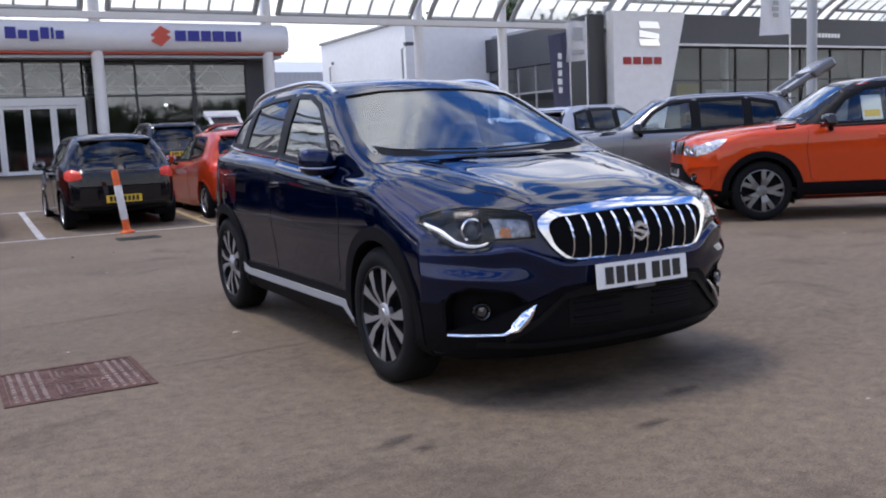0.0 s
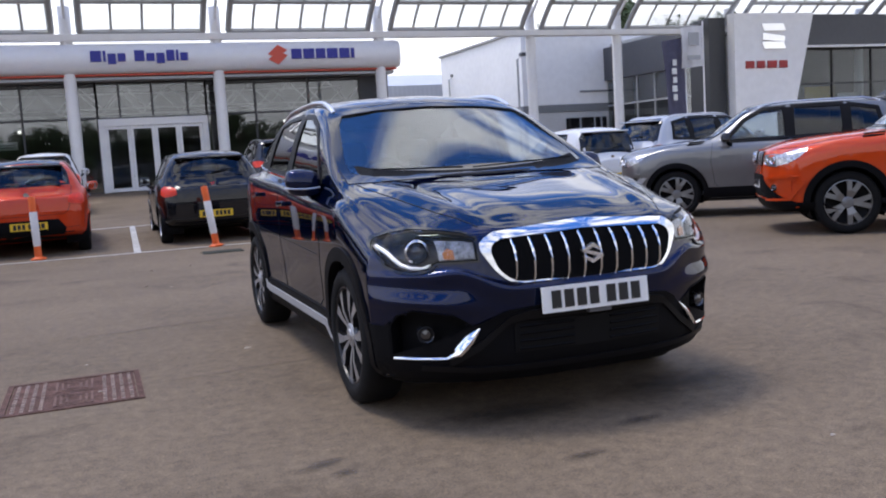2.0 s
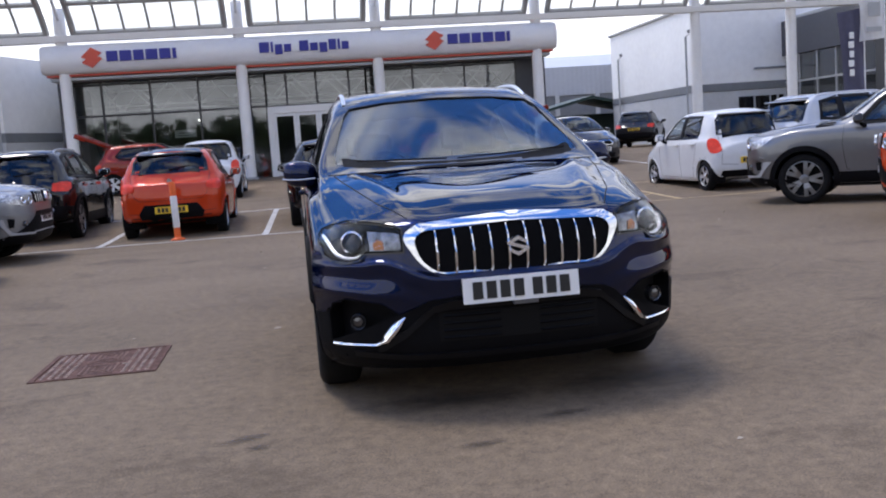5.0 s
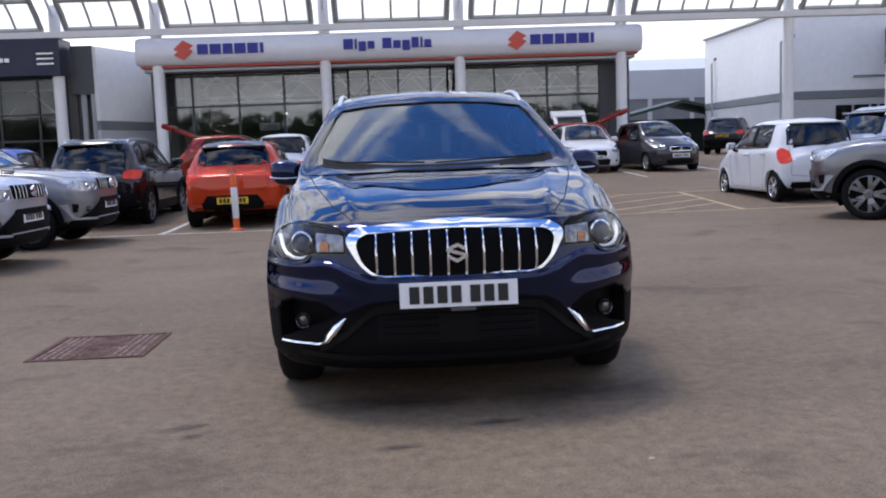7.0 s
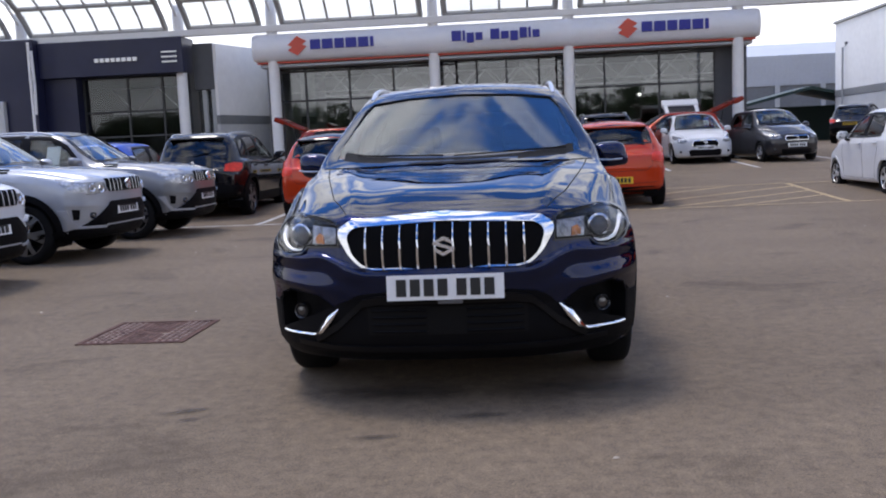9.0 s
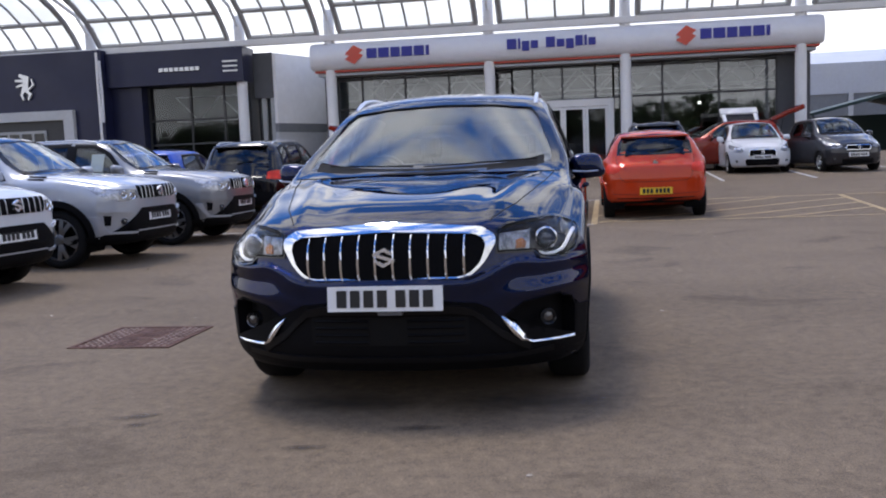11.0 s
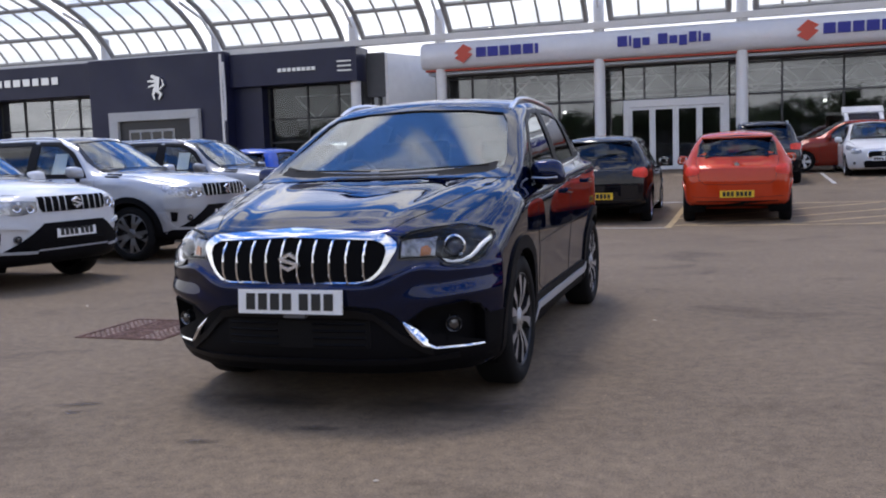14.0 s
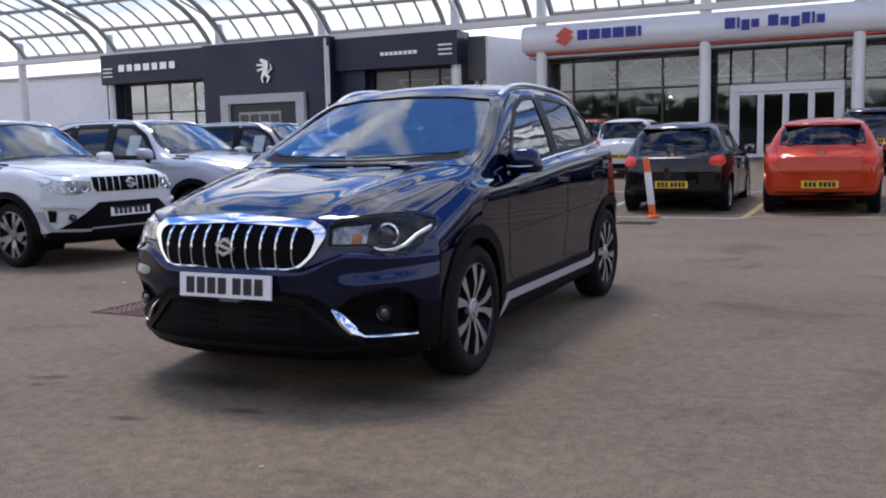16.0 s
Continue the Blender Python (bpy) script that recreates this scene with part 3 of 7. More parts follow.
def wheel_meshes(radius, rim_r, width, style):
    """Tyre, rim barrel with dark pockets, and spokes, turned about x with the outer face at x = 0."""
    w = width
    t = bmesh.new()
    add_lathe(t, [(-w + 0.02, rim_r), (-w + 0.004, rim_r + 0.02), (-w, (rim_r + radius) / 2), (-w + 0.012, radius - 0.018), (-w + 0.035, radius - 0.002), (-w / 2, radius), (-0.035, radius - 0.002),
                  (-0.012, radius - 0.018), (0.0, (rim_r + radius) / 2), (-0.004, rim_r + 0.02), (-0.016, rim_r + 0.002), (-0.03, rim_r - 0.004)], 44)
    tyre = bpy.data.meshes.new("tyre")
    t.to_mesh(tyre)
    t.free()
    d = bmesh.new()
    add_lathe(d, [(-w * 0.8, rim_r - 0.006), (-0.035, rim_r - 0.011), (-0.06, rim_r - 0.03), (-0.095, rim_r * 0.5), (-0.098, 0.001)], 40)
    pocket = bpy.data.meshes.new("pocket")
    d.to_mesh(pocket)
    d.free()
    s = bmesh.new()
    add_lathe(s, [(-0.03, rim_r - 0.002), (-0.014, rim_r + 0.002), (-0.012, rim_r - 0.005), (-0.022, rim_r - 0.009), (-0.04, rim_r - 0.010)], 48)
    if style == "twin":
        for f in s.faces:
            f.material_index = 1
    n = 5
    for i in range(n):
        a0 = 2 * math.pi * i / n + math.pi / 2
        arms = ((-0.17, -0.33), (0.17, 0.33)) if style == "twin" else ((-0.15, -0.27), (0.15, 0.27)) if style == "broad" else ((-0.09, -0.15), (0.09, 0.15)) if style == "five" else ((0.0, 0.0),)
        for a_in, a_out in arms:
            half_in, half_out = (0.009, 0.029) if style == "twin" else (0.020, 0.027) if style == "broad" else (0.020, 0.03)
            ring = []
            for r, a, hw, x in ((0.05, a_in, half_in, -0.030), (rim_r * 0.55, (a_in + a_out) / 2 * 0.82, half_in + 0.006, -0.016), (rim_r - 0.010, a_out * 0.86, half_out, -0.018)):
                for sg in (-1, 1):
                    ang = a0 + a
                    c, q = math.cos(ang), math.sin(ang)
                    ring.append((Vector((x, c * r - q * hw * sg, q * r + c * hw * sg)), x))
            front = [s.verts.new(p) for p, _ in ring]
            back = [s.verts.new(p + Vector((-0.035, 0, 0))) for p, _ in ring]
            for j in (0, 2):
                s.faces.new((front[j], front[j + 2], front[j + 3], front[j + 1]))
                for f in (s.faces.new((front[j], back[j], back[j + 2], front[j + 2])), s.faces.new((front[j + 1], front[j + 3], back[j + 3], back[j + 1]))):
                    f.material_index = 1
    add_lathe(s, [(-0.05, 0.062), (-0.026, 0.06), (-0.02, 0.05), (-0.02, 0.034), (-0.014, 0.030), (-0.013, 0.001)], 24)
    bmesh.ops.recalc_face_normals(s, faces=s.faces)
    spokes = bpy.data.meshes.new("spokes")
    s.to_mesh(spokes)
    s.free()
    return tyre, pocket, spokes


def seat_mesh(x, y, z, material, parent, rear=False):
    bm = bmesh.new()
    wide = 0.62 if rear else 0.25
    add_box(bm, x - wide, x + wide, y, y + 0.5, z, z + 0.16, 0.04)
    add_box(bm, x - wide, x + wide, y + 0.46, y + 0.6, z + 0.08, z + 0.66, 0.05, None)
    for hx in ((-0.38, 0.38) if rear else (0,)):
        add_box(bm, x + hx - 0.13, x + hx + 0.13, y + 0.53, y + 0.63, z + 0.70, z + 0.87, 0.04)
        for px in (-0.05, 0.05):
            add_tube(bm, [(x + hx + px, y + 0.58, z + 0.62), (x + hx + px, y + 0.58, z + 0.74)], 0.007, 6)
    return part("rear_bench" if rear else "front_seat", bm, material, parent)


def plate(parent, skin, x, z, view, yellow, width=0.52, y=None, tilt=0.0, groups=(4, 3)):
    """A number plate: a sheet with a rim and plain bars where the characters stand."""
    if y is None:
        p, _ = skin.drop(x, z, view)
        y = p.y + (-0.014 if view == "front" else 0.014)
    s = -1 if view == "front" else 1
    m = pose(x, y, z, tilt, 0, 0)
    bm = add_box(bmesh.new(), -width / 2, width / 2, 0, -s * 0.012, -0.0555, 0.0555)
    bmesh.ops.transform(bm, matrix=m, verts=bm.verts)
    ob = part("number_plate", bm, PLATE_YELLOW if yellow else PLATE_WHITE, parent, "yellow rear plate with dark bars" if yellow else "white front plate with dark bars")
    cw, gap = width * 0.086, width * 0.032
    total = 7 * cw + 5 * gap + width * 0.075
    q = -total / 2
    for k in range(7):
        bars = add_box(bmesh.new(), q, q + cw, s * 0.001, s * 0.004, -0.038, 0.038)
        bmesh.ops.transform(bars, matrix=m, verts=bars.verts)
        part("plate_bar", bars, PLATE_INK, ob)
        q += cw + (width * 0.075 if k == groups[0] - 1 else gap)
    return ob


def cut_holes(bm, P, skin):
    gone = []
    lamp = offset_poly(P["head"], -0.007)
    fog = offset_poly(P["fog_pocket"], -0.004) if P.get("fog_pocket") else []
    for f in bm.faces:
        c, n = f.calc_center_median(), f.normal
        if abs(c.x) > 0.52:
            for wy in P["axles"]:
                if math.hypot(c.y - wy, c.z - P["wheel_r"]) < P["arch_r"] + min(0.03, P["arch_band"] * 0.5):
                    gone.append(f)
                    break
            else:
                if c.z > 0.85 and any(inside(p, c.y, c.z) for p, _ in P["side_windows"]):
                    gone.append(f)
                    continue
                if P.get("deep_lamps") and n.y < 0 and c.y < 1.2 and (inside(lamp, abs(c.x), c.z) or inside(fog, abs(c.x), c.z)):
                    gone.append(f)
                continue
            continue
        if P.get("deep_lamps") and c.y < 1.2 and n.y < 0 and (inside(lamp, abs(c.x), c.z) or inside(fog, abs(c.x), c.z)):
            gone.append(f)
    # the screens: what the outline meets first, seen from the front and from the back
    for f in bm.faces:
        c = f.calc_center_median()
        if c.z > 0.9 and (c.y < 2.4 and inside(P["screen"], c.x, c.z) and abs(skin.drop(c.x, c.z, "front")[0].y - c.y) < 0.05
                          or c.y > P["length"] - 1.2 and inside(P["rear_screen"], c.x, c.z) and abs(skin.drop(c.x, c.z, "rear")[0].y - c.y) < 0.05):
            gone.append(f)
    bmesh.ops.delete(bm, geom=list(set(gone)), context="FACES")


def build_car(P, name, label, x, y, z, rz, body_paint, nu=70, nv=40):
    car = thing(name, x, y, z, rz, label, "car")
    L, W = P["length"], P["width"] / 2
    bm = loft_body(P, nu, nv, 64 if nu > 100 else 14)
    skin = Skin(bm)
    cut_holes(bm, P, skin)
    lining = bm.copy()
    lining.normal_update()
    for v in lining.verts:
        v.co -= v.normal * 0.02
    bmesh.ops.delete(lining, geom=[f for f in lining.faces if f.calc_center_median().z < 0.55], context="FACES")
    part("body", bm, body_paint, car, smooth=True)
    part("lining", lining, TRIM_CLOTH, car, "dark cabin lining", smooth=True)
    # glass and its black surrounds
    for poly, glass in P["side_windows"]:
        for s in (1, -1):
            pane = part("side_window", skin.glass(poly, "side", s, -0.003, 0.004, 0.06), glass, car, "tinted side glass", smooth=True)
            pane.visible_shadow = False
            part("window_seal", skin.rim(poly, P.get("seal", 0.03), "side", s, 0.004, 0.014), PILLAR_BLACK, pane, smooth=True)
    for poly in P.get("pillars", ()):
        for s in (1, -1):
            part("window_pillar", skin.patch(poly, "side", s, 0.0045, 0.010, 0.06), PILLAR_BLACK, car, smooth=True)
    for poly, view, nm in ((P["screen"], "front", "windscreen"), (P["rear_screen"], "rear", "rear_window")):
        pane = part(nm, skin.glass(poly, view, 1, -0.002, 0.005, 0.06), CAR_GLASS if view == "front" else P.get("rear_glass", TINT_GLASS), car, smooth=True)
        pane.visible_shadow = False
        part("screen_surround", skin.rim(poly, P.get("screen_rim", 0.05), view, 1, 0.003, 0.012, P.get("rim_out", 0.6)), GLOSS_BLACK, pane, smooth=True)
    # wheels, arches and wells
    tyre, pocket, spokes = wheel_meshes(P["wheel_r"], P["rim_r"], P.get("tyre_w", 0.21), P["wheel_style"])
    for wy in P["axles"]:
        for s in (1, -1):
            hub = P["wheel_r"]
            wh = part_mesh("wheel", tyre, RUBBER, car, "black tyre on an alloy wheel", True)
            wh.matrix_local = pose(s * P["track"], wy, hub, 0, 0, 0 if s > 0 else 180) @ pose(0, 0, 0, 17 * wy + 40 * s, 0, 0)
            part_mesh("wheel_pocket", pocket, ALLOY_DARK, wh, "", True)
            part_mesh("rim", spokes, P.get("alloy", ALLOY), wh, "machined silver spokes with black painted sides")
            if len(spokes.materials) < 2:
                spokes.materials.append(SPOKE_SIDE)
            a0 = -0.42
            angs = [a0 + (math.pi - 2 * a0) * j / 30 for j in range(31)]
            R1, R0 = P["arch_r"] + P["arch_band"], P["arch_r"] - 0.012
            low = P["under"][1][1] + 0.03
            outer = [(wy + R1 * math.cos(a), max(low, hub + R1 * math.sin(a))) for a in angs]
            inner = [(wy + R0 * math.cos(a), max(low - 0.01, hub + R0 * math.sin(a))) for a in angs]
            part("wheel_arch", skin.band(outer, inner, "side", s, P.get("arch_off", 0.012), 0.05, False, 3), P.get("clad") or body_paint, car, "black plastic arch trim" if P.get("clad") else "", smooth=True)
            well = bmesh.new()
            ring = [[well.verts.new((s * xx, wy + P["arch_r"] * math.cos(a), hub + P["arch_r"] * math.sin(a))) for a in angs] for xx in (W - 0.06, 0.5)]
            for j in range(30):
                well.faces.new((ring[0][j], ring[0][j + 1], ring[1][j + 1], ring[1][j]))
            well.faces.new(ring[1])
            part("wheel_well", well, BLACK_PLASTIC, car)
    # lower trim along the sills
    f, r = P["axles"][0] + P["arch_r"] - 0.02, P["axles"][1] - P["arch_r"] + 0.02
    for s in (1, -1):
        sill = [(f, P["under"][1][1] + 0.03), (r, P["under"][1][1] + 0.03), (r, P["sill_top"]), (f, P["sill_top"])]
        sl = part("sill_trim", skin.patch(sill, "side", s, 0.008, 0.02, 0.1), P.get("clad") or body_paint, car, smooth=True)
        if P.get("sill_strip"):
            zz = P["sill_strip"]
            part("sill_strip", skin.band([(f + 0.0, zz - 0.09), (f + 0.10, zz), (r - 0.1, zz), (r, zz + 0.03)], [(f + 0.02, zz - 0.13), (f + 0.13, zz - 0.042), (r - 0.1, zz - 0.046), (r, zz - 0.03)], "side", s, 0.016, 0.012, False), TRIM_SILVER, sl, "silver strip")
        # shut lines, handles
        for pts in P["seams"]:
            part("door_seam", skin.line(pts, "side", s, 0.0035, -0.001, 0.05), SHUT_LINE, car)
        for pts in P.get("vents", ()):
            part("wing_vent", skin.line(pts, "side", s, 0.012, 0.002, 0.05), BLACK_PLASTIC, car, "black bonnet-side vent")
        for hy, hz in P["handles"]:
            p, n = skin.drop(hy, hz, "side", s)
            h = add_box(bmesh.new(), -0.012, 0.012, -0.1, 0.1, -0.016, 0.016, 0.009, pose(p.x + s * 0.022, hy, hz, -3, 0, 0))
            add_box(h, -0.02, 0.012, -0.1, -0.075, -0.012, 0.012, 0.004, pose(p.x + s * 0.014, hy, hz))
            add_box(h, -0.02, 0.012, 0.075, 0.1, -0.012, 0.012, 0.004, pose(p.x + s * 0.014, hy, hz))
            part("door_handle", h, body_paint, car, smooth=False)
        if P.get("belt_trim"):
            bt = bmesh.new()
            skin.line(P["belt_trim"], "side", s, 0.007, 0.004, 0.06, bt)
            part("belt_trim", bt, P.get("belt_mat", CHROME), car)
        mirror(car, P, s, body_paint)
    if P.get("rails"):
        for s in (1, -1):
            pts = []
            y0, y1, rx, rxe = P["rails"]
            for j in range(25):
                t = j / 24
                yy = y0 + (y1 - y0) * t
                p, n = skin.drop(s * (rx + (rxe - rx) * t), yy, "top")
                pts.append(p + Vector((0, 0, P.get("rail_h", 0.034) * min(1, math.sin(math.pi * t) * 2.6) ** 0.7 - 0.006)))
            part("roof_rail", tube(pts, 0.0145, 8), P.get("rail_mat", SILVER_TRIM), car, "silver roof rail", True)
    front_end(car, P, skin, body_paint)
    rear_end(car, P, skin, body_paint)
    # cabin
    zf = P["under"][1][1] + 0.12
    sx = W * 0.42
    for s in (1, -1):
        seat_mesh(s * sx, P["seat_y"], zf + 0.14, TRIM_CLOTH, car)
    seat_mesh(0, P["seat_y"] + 0.85, zf + 0.16, TRIM_CLOTH, car, True)
    dash = add_box(bmesh.new(), -W + 0.16, W - 0.16, P["cowl"] + 0.12, P["cowl"] + 0.55, 0.55, P["dash_z"], 0.06)
    part("dashboard", dash, TRIM_CLOTH, car)
    sw = tube([(sx + 0.18 * math.cos(a), P["seat_y"] - 0.30 + 0.07 * math.sin(a), P["dash_z"] + 0.0 + 0.165 * math.sin(a)) for a in (2 * math.pi * k / 24 for k in range(24))], 0.015, 6, True)
    for v in sw.verts:
        v.co.x = -v.co.x
    add_tube(sw, [(-sx, P["seat_y"] - 0.30, P["dash_z"] - 0.0), (-sx, P["seat_y"] - 0.5, P["dash_z"] - 0.08)], 0.035, 8)
    part("steering_wheel", sw, TRIM_CLOTH, car)
    floor = box(-W + 0.1, W - 0.1, 0.8, L - 0.35, zf - 0.02, zf + 0.03)
    part("cabin_floor", floor, TRIM_CLOTH, car)
    return car, skin


def mirror(car, P, s, body_paint):
    mx, my, mz = P["mirror"]
    bm = bmesh.new()
    bmesh.ops.create_icosphere(bm, subdivisions=3, radius=1.0)
    for v in bm.verts:
        c = v.co
        # squarer than a ball
        c.x, c.y, c.z = (math.copysign(abs(q) ** 0.62, q) for q in c)
        c *= 0.93
        c.x, c.y, c.z = c.x * 0.105, c.y * 0.09 if c.y < 0 else c.y * 0.036, c.z * 0.084
        c.x = c.x + 0.02 * (1 if c.z < 0 else -0.4) * abs(c.z) / 0.072
        c.z = max(-0.07, c.z)
        c *= Vector(P.get("mirror_size", (1, 1, 1)))
    bmesh.ops.transform(bm, matrix=pose(s * (mx + 0.1), my, mz, 0, s * -4, s * 8), verts=bm.verts)
    cap = part("door_mirror", bm, body_paint, car, smooth=True)
    leg = tube([(s * (mx - 0.03), my + 0.05, mz - 0.10), (s * (mx + 0.03), my + 0.02, mz - 0.085), (s * (mx + 0.07), my, mz - 0.05)], 0.03, 8, r1=0.022)
    part("mirror_foot", leg, BLACK_PLASTIC, cap, smooth=True)
    add = box(-0.08, 0.08, 0.027, 0.032, -0.05, 0.048)
    bmesh.ops.transform(add, matrix=pose(s * (mx + 0.1), my, mz, 0, 0, s * 8), verts=add.verts)
    part("mirror_glass", add, CHROME, cap)
    strip = tube([(s * (mx + 0.02), my - 0.080, mz - 0.025), (s * (mx + 0.10), my - 0.088, mz - 0.03), (s * (mx + 0.165), my - 0.068, mz - 0.026), (s * (mx + 0.205), my - 0.02, mz - 0.02)], 0.005, 6)
    part("indicator_strip", strip, SILVER_TRIM, cap, "slim silver indicator strip")


def front_end(car, P, skin, body_paint):
    clad = P["clad_low"]
    if P.get("lower_front"):
        part("lower_bumper", skin.patch(P["lower_front"], "front", 1, P.get("low_off", 0.006), 0.03, 0.04), clad, car, "black lower bumper", smooth=True)
    if P.get("corner_low"):
        for s in (1, -1):
            part("bumper_corner", skin.patch(P["corner_low"], "side", s, 0.0055, 0.02, 0.04), clad, car, smooth=True)
    for s in (1, -1):
        for poly in P.get("lower_sides", ()):
            part("lower_bumper", skin.patch(poly if s > 0 else mirror_x(poly), "front", 1, P.get("low_off", 0.006), 0.03, 0.04), clad, car, "black lower bumper", smooth=True)
        if P.get("fog_pocket"):
            fog_pocket(car, P, skin, s)
    # grille
    g = P["grille"]
    if g:
        gr = part("grille", skin.patch(g, "front", 1, 0.008, 0.03, 0.05), mat("grille mesh", (0.003, 0.003, 0.0035), 0.8, var=0.2, scale=60, spec=0.1), car, "dark grille", smooth=True)
        if P.get("grille_outer"):
            a, c = rounded(P["grille_outer"], 0.035, 4), rounded(g, 0.03, 4)
            fine = max(1, 96 // len(a))
            a2 = [(p[0] + (q[0] - p[0]) * k / fine, p[1] + (q[1] - p[1]) * k / fine) for p, q in zip(a, a[1:] + a[:1]) for k in range(fine)]
            c2 = [(p[0] + (q[0] - p[0]) * k / fine, p[1] + (q[1] - p[1]) * k / fine) for p, q in zip(c, c[1:] + c[:1]) for k in range(fine)]
            part("grille_frame", skin.band(a2, c2, "front", 1, 0.020, 0.034, True, 3), CHROME, gr, "thick chrome grille surround", smooth=True)
        elif P.get("grille_frame"):
            part("grille_frame", skin.rim(g, P["grille_frame"], "front", 1, 0.022, 0.03), P.get("grille_mat", CHROME), gr, "chrome grille surround", smooth=True)
        for gx in P.get("grille_bars", ()):
            zs = sorted(z for z in cross_z(g, gx))
            if len(zs) > 1:
                bar = bmesh.new()
                n = 6
                path = []
                for j in range(n + 1):
                    zz = zs[0] + (zs[-1] - zs[0]) * j / n
                    p, nn = skin.drop(gx, zz, "front")
                    path.append(p + Vector((0, -0.016 * P.get("bar_out", 1.0) - P.get("bar_bulge", 0.0) * math.sin(math.pi * j / n), 0)))
                add_tube(bar, path, P.get("bar_r", 0.009), 6)
                for v in bar.verts:
                    v.co.y -= 0.012 * (1 if (v.co.y < skin.drop(gx, v.co.z, "front")[0].y - 0.022) else 0)
                part("grille_bar", bar, P.get("bar_mat", CHROME), gr, "upright chrome bar", smooth=True)
        badge(car, skin, P)
    for s in (1, -1):
        head = P["head"] if s > 0 else mirror_x(P["head"])
        if P.get("deep_lamps"):
            headlight_deep(car, P, skin, s, head)
        else:
            hl = part("headlight", skin.patch(head, "front", 1, 0.004, 0.02, 0.06), P.get("head_mat", mat("lamp reflector", (0.24, 0.245, 0.255), 0.25, 0.5, var=0.5, scale=14, coat=0.5)), car, "clear headlight", smooth=True)
            if P.get("lamp_wing"):
                part("lamp_wing", skin.patch(P["lamp_wing"], "side", s, 0.0055, 0.02, 0.04), mat("clear lamp wing", (0.46, 0.47, 0.49), 0.16, 0.4, var=0.7, scale=26, coat=0.6), hl, "clear swept-back lamp glass", smooth=True)
            hx = sum(u for u, _ in head) / len(head)
            hz = sum(v for _, v in head) / len(head)
            p, n = skin.drop(hx, hz, "front")
            for cx in P.get("lamp_cells", (abs(hx),)):
                p, n = skin.drop(s * cx, hz + 0.012 * (cx - abs(hx)) / 0.1, "front")
                cell = add_lathe(bmesh.new(), [(0.004, 0.026), (-0.006, 0.032), (-0.008, 0.038), (0.002, 0.042)], 18, "Y")
                turn = Vector((0, -1, 0)).rotation_difference(n).to_matrix().to_4x4()
                bmesh.ops.transform(cell, matrix=Matrix.Translation(p + n * 0.004) @ turn, verts=cell.verts)
                part("lamp_ring", cell, CHROME, hl, "bright lamp ring", smooth=True)
                ball = bmesh.new()
                bmesh.ops.create_uvsphere(ball, u_segments=16, v_segments=10, radius=0.028)
                bmesh.ops.transform(ball, matrix=Matrix.Translation(p - n * 0.018), verts=ball.verts)
                part("lamp_lens", ball, mat("smoked lamp lens", (0.10, 0.105, 0.115), 0.08, 0.3, var=0.2, coat=1.0), hl, smooth=True)
        for fx, fz in P.get("fogs", ()):
            p, n = skin.drop(s * fx, fz, "front")
            fog = add_lathe(bmesh.new(), [(0.012, 0.001), (0.008, 0.02), (-0.004, 0.028), (0.006, 0.032), (0.010, 0.036), (-0.02, 0.04)], 20, "Y")
            for v in fog.verts:
                v.co.y = -v.co.y
            bmesh.ops.transform(fog, matrix=Matrix.Translation(p + Vector((0, 0.012 if P.get("fog_pocket") else -0.012, 0))) @ pose(0, 0, 0, 0, 0, s * 16), verts=fog.verts)
            part("fog_lamp", fog, mat("fog lamp bowl", (0.09, 0.09, 0.095), 0.2, 0.8, var=0.6, scale=40, coat=1.0), car, "round fog lamp", smooth=True)
        for poly, m_, th in P.get("front_trims", ()):
            pl = poly if s > 0 else mirror_x(poly)
            part("bumper_trim", skin.patch(pl, "front", 1, 0.008 + th, th + 0.015, 0.025), m_ or body_paint, car, "", smooth=True)
    if P.get("front_plate"):
        plate(car, skin, 0, P["front_plate"], "front", False, y=P.get("plate_y"), tilt=-5)
    if P.get("plate_bracket"):
        bx, bz, by = P["plate_bracket"]
        part("plate_bracket", box(bx - .055, bx + .055, by - .006, by + .02, bz - .009, bz + .009, .003), mat("bracket plastic", (.10, .10, .105), .5), car)
    for pts, w_, off_ in P.get("ridges", ()):
        fine = dense_line(pts, 0.04)
        a = [(u, v + w_ / 2) for u, v in fine]
        c = [(u, v - w_ / 2) for u, v in fine]
        part("bumper_ridge", skin.band(a, c, "front", 1, 0.006 + off_, off_ + 0.01, False, 2), mat("satin black plastic", (0.004, 0.004, 0.005), 0.45, var=0.1, spec=0.2), car, smooth=True)
    if P.get("intake"):
        x0, x1, z0, z1, rows = P["intake"]
        ig = part("lower_intake", skin.patch([(x0, z0), (x1, z0), (x1, z1), (x0, z1)], "front", 1, 0.010, 0.01, 0.08), ALLOY_DARK, car, smooth=True)
        for k in range(rows):
            zz = z0 + (z1 - z0) * (k + 0.5) / rows
            for a, c in ((x0 + 0.02, -0.09), (0.09, x1 - 0.02)):
                part("intake_slat", skin.line([(a, zz), (c, zz)], "front", 1, 0.006, 0.014, 0.06), BLACK_PLASTIC, ig)
    # bonnet shut line, wipers
    if P.get("bonnet"):
        for s in (1, -1):
            part("bonnet_seam", skin.line([(s * u, v) for u, v in P["bonnet"]], "top", 1, 0.0035, -0.001, 0.05), SHUT_LINE, car)
    c = P["cowl"]
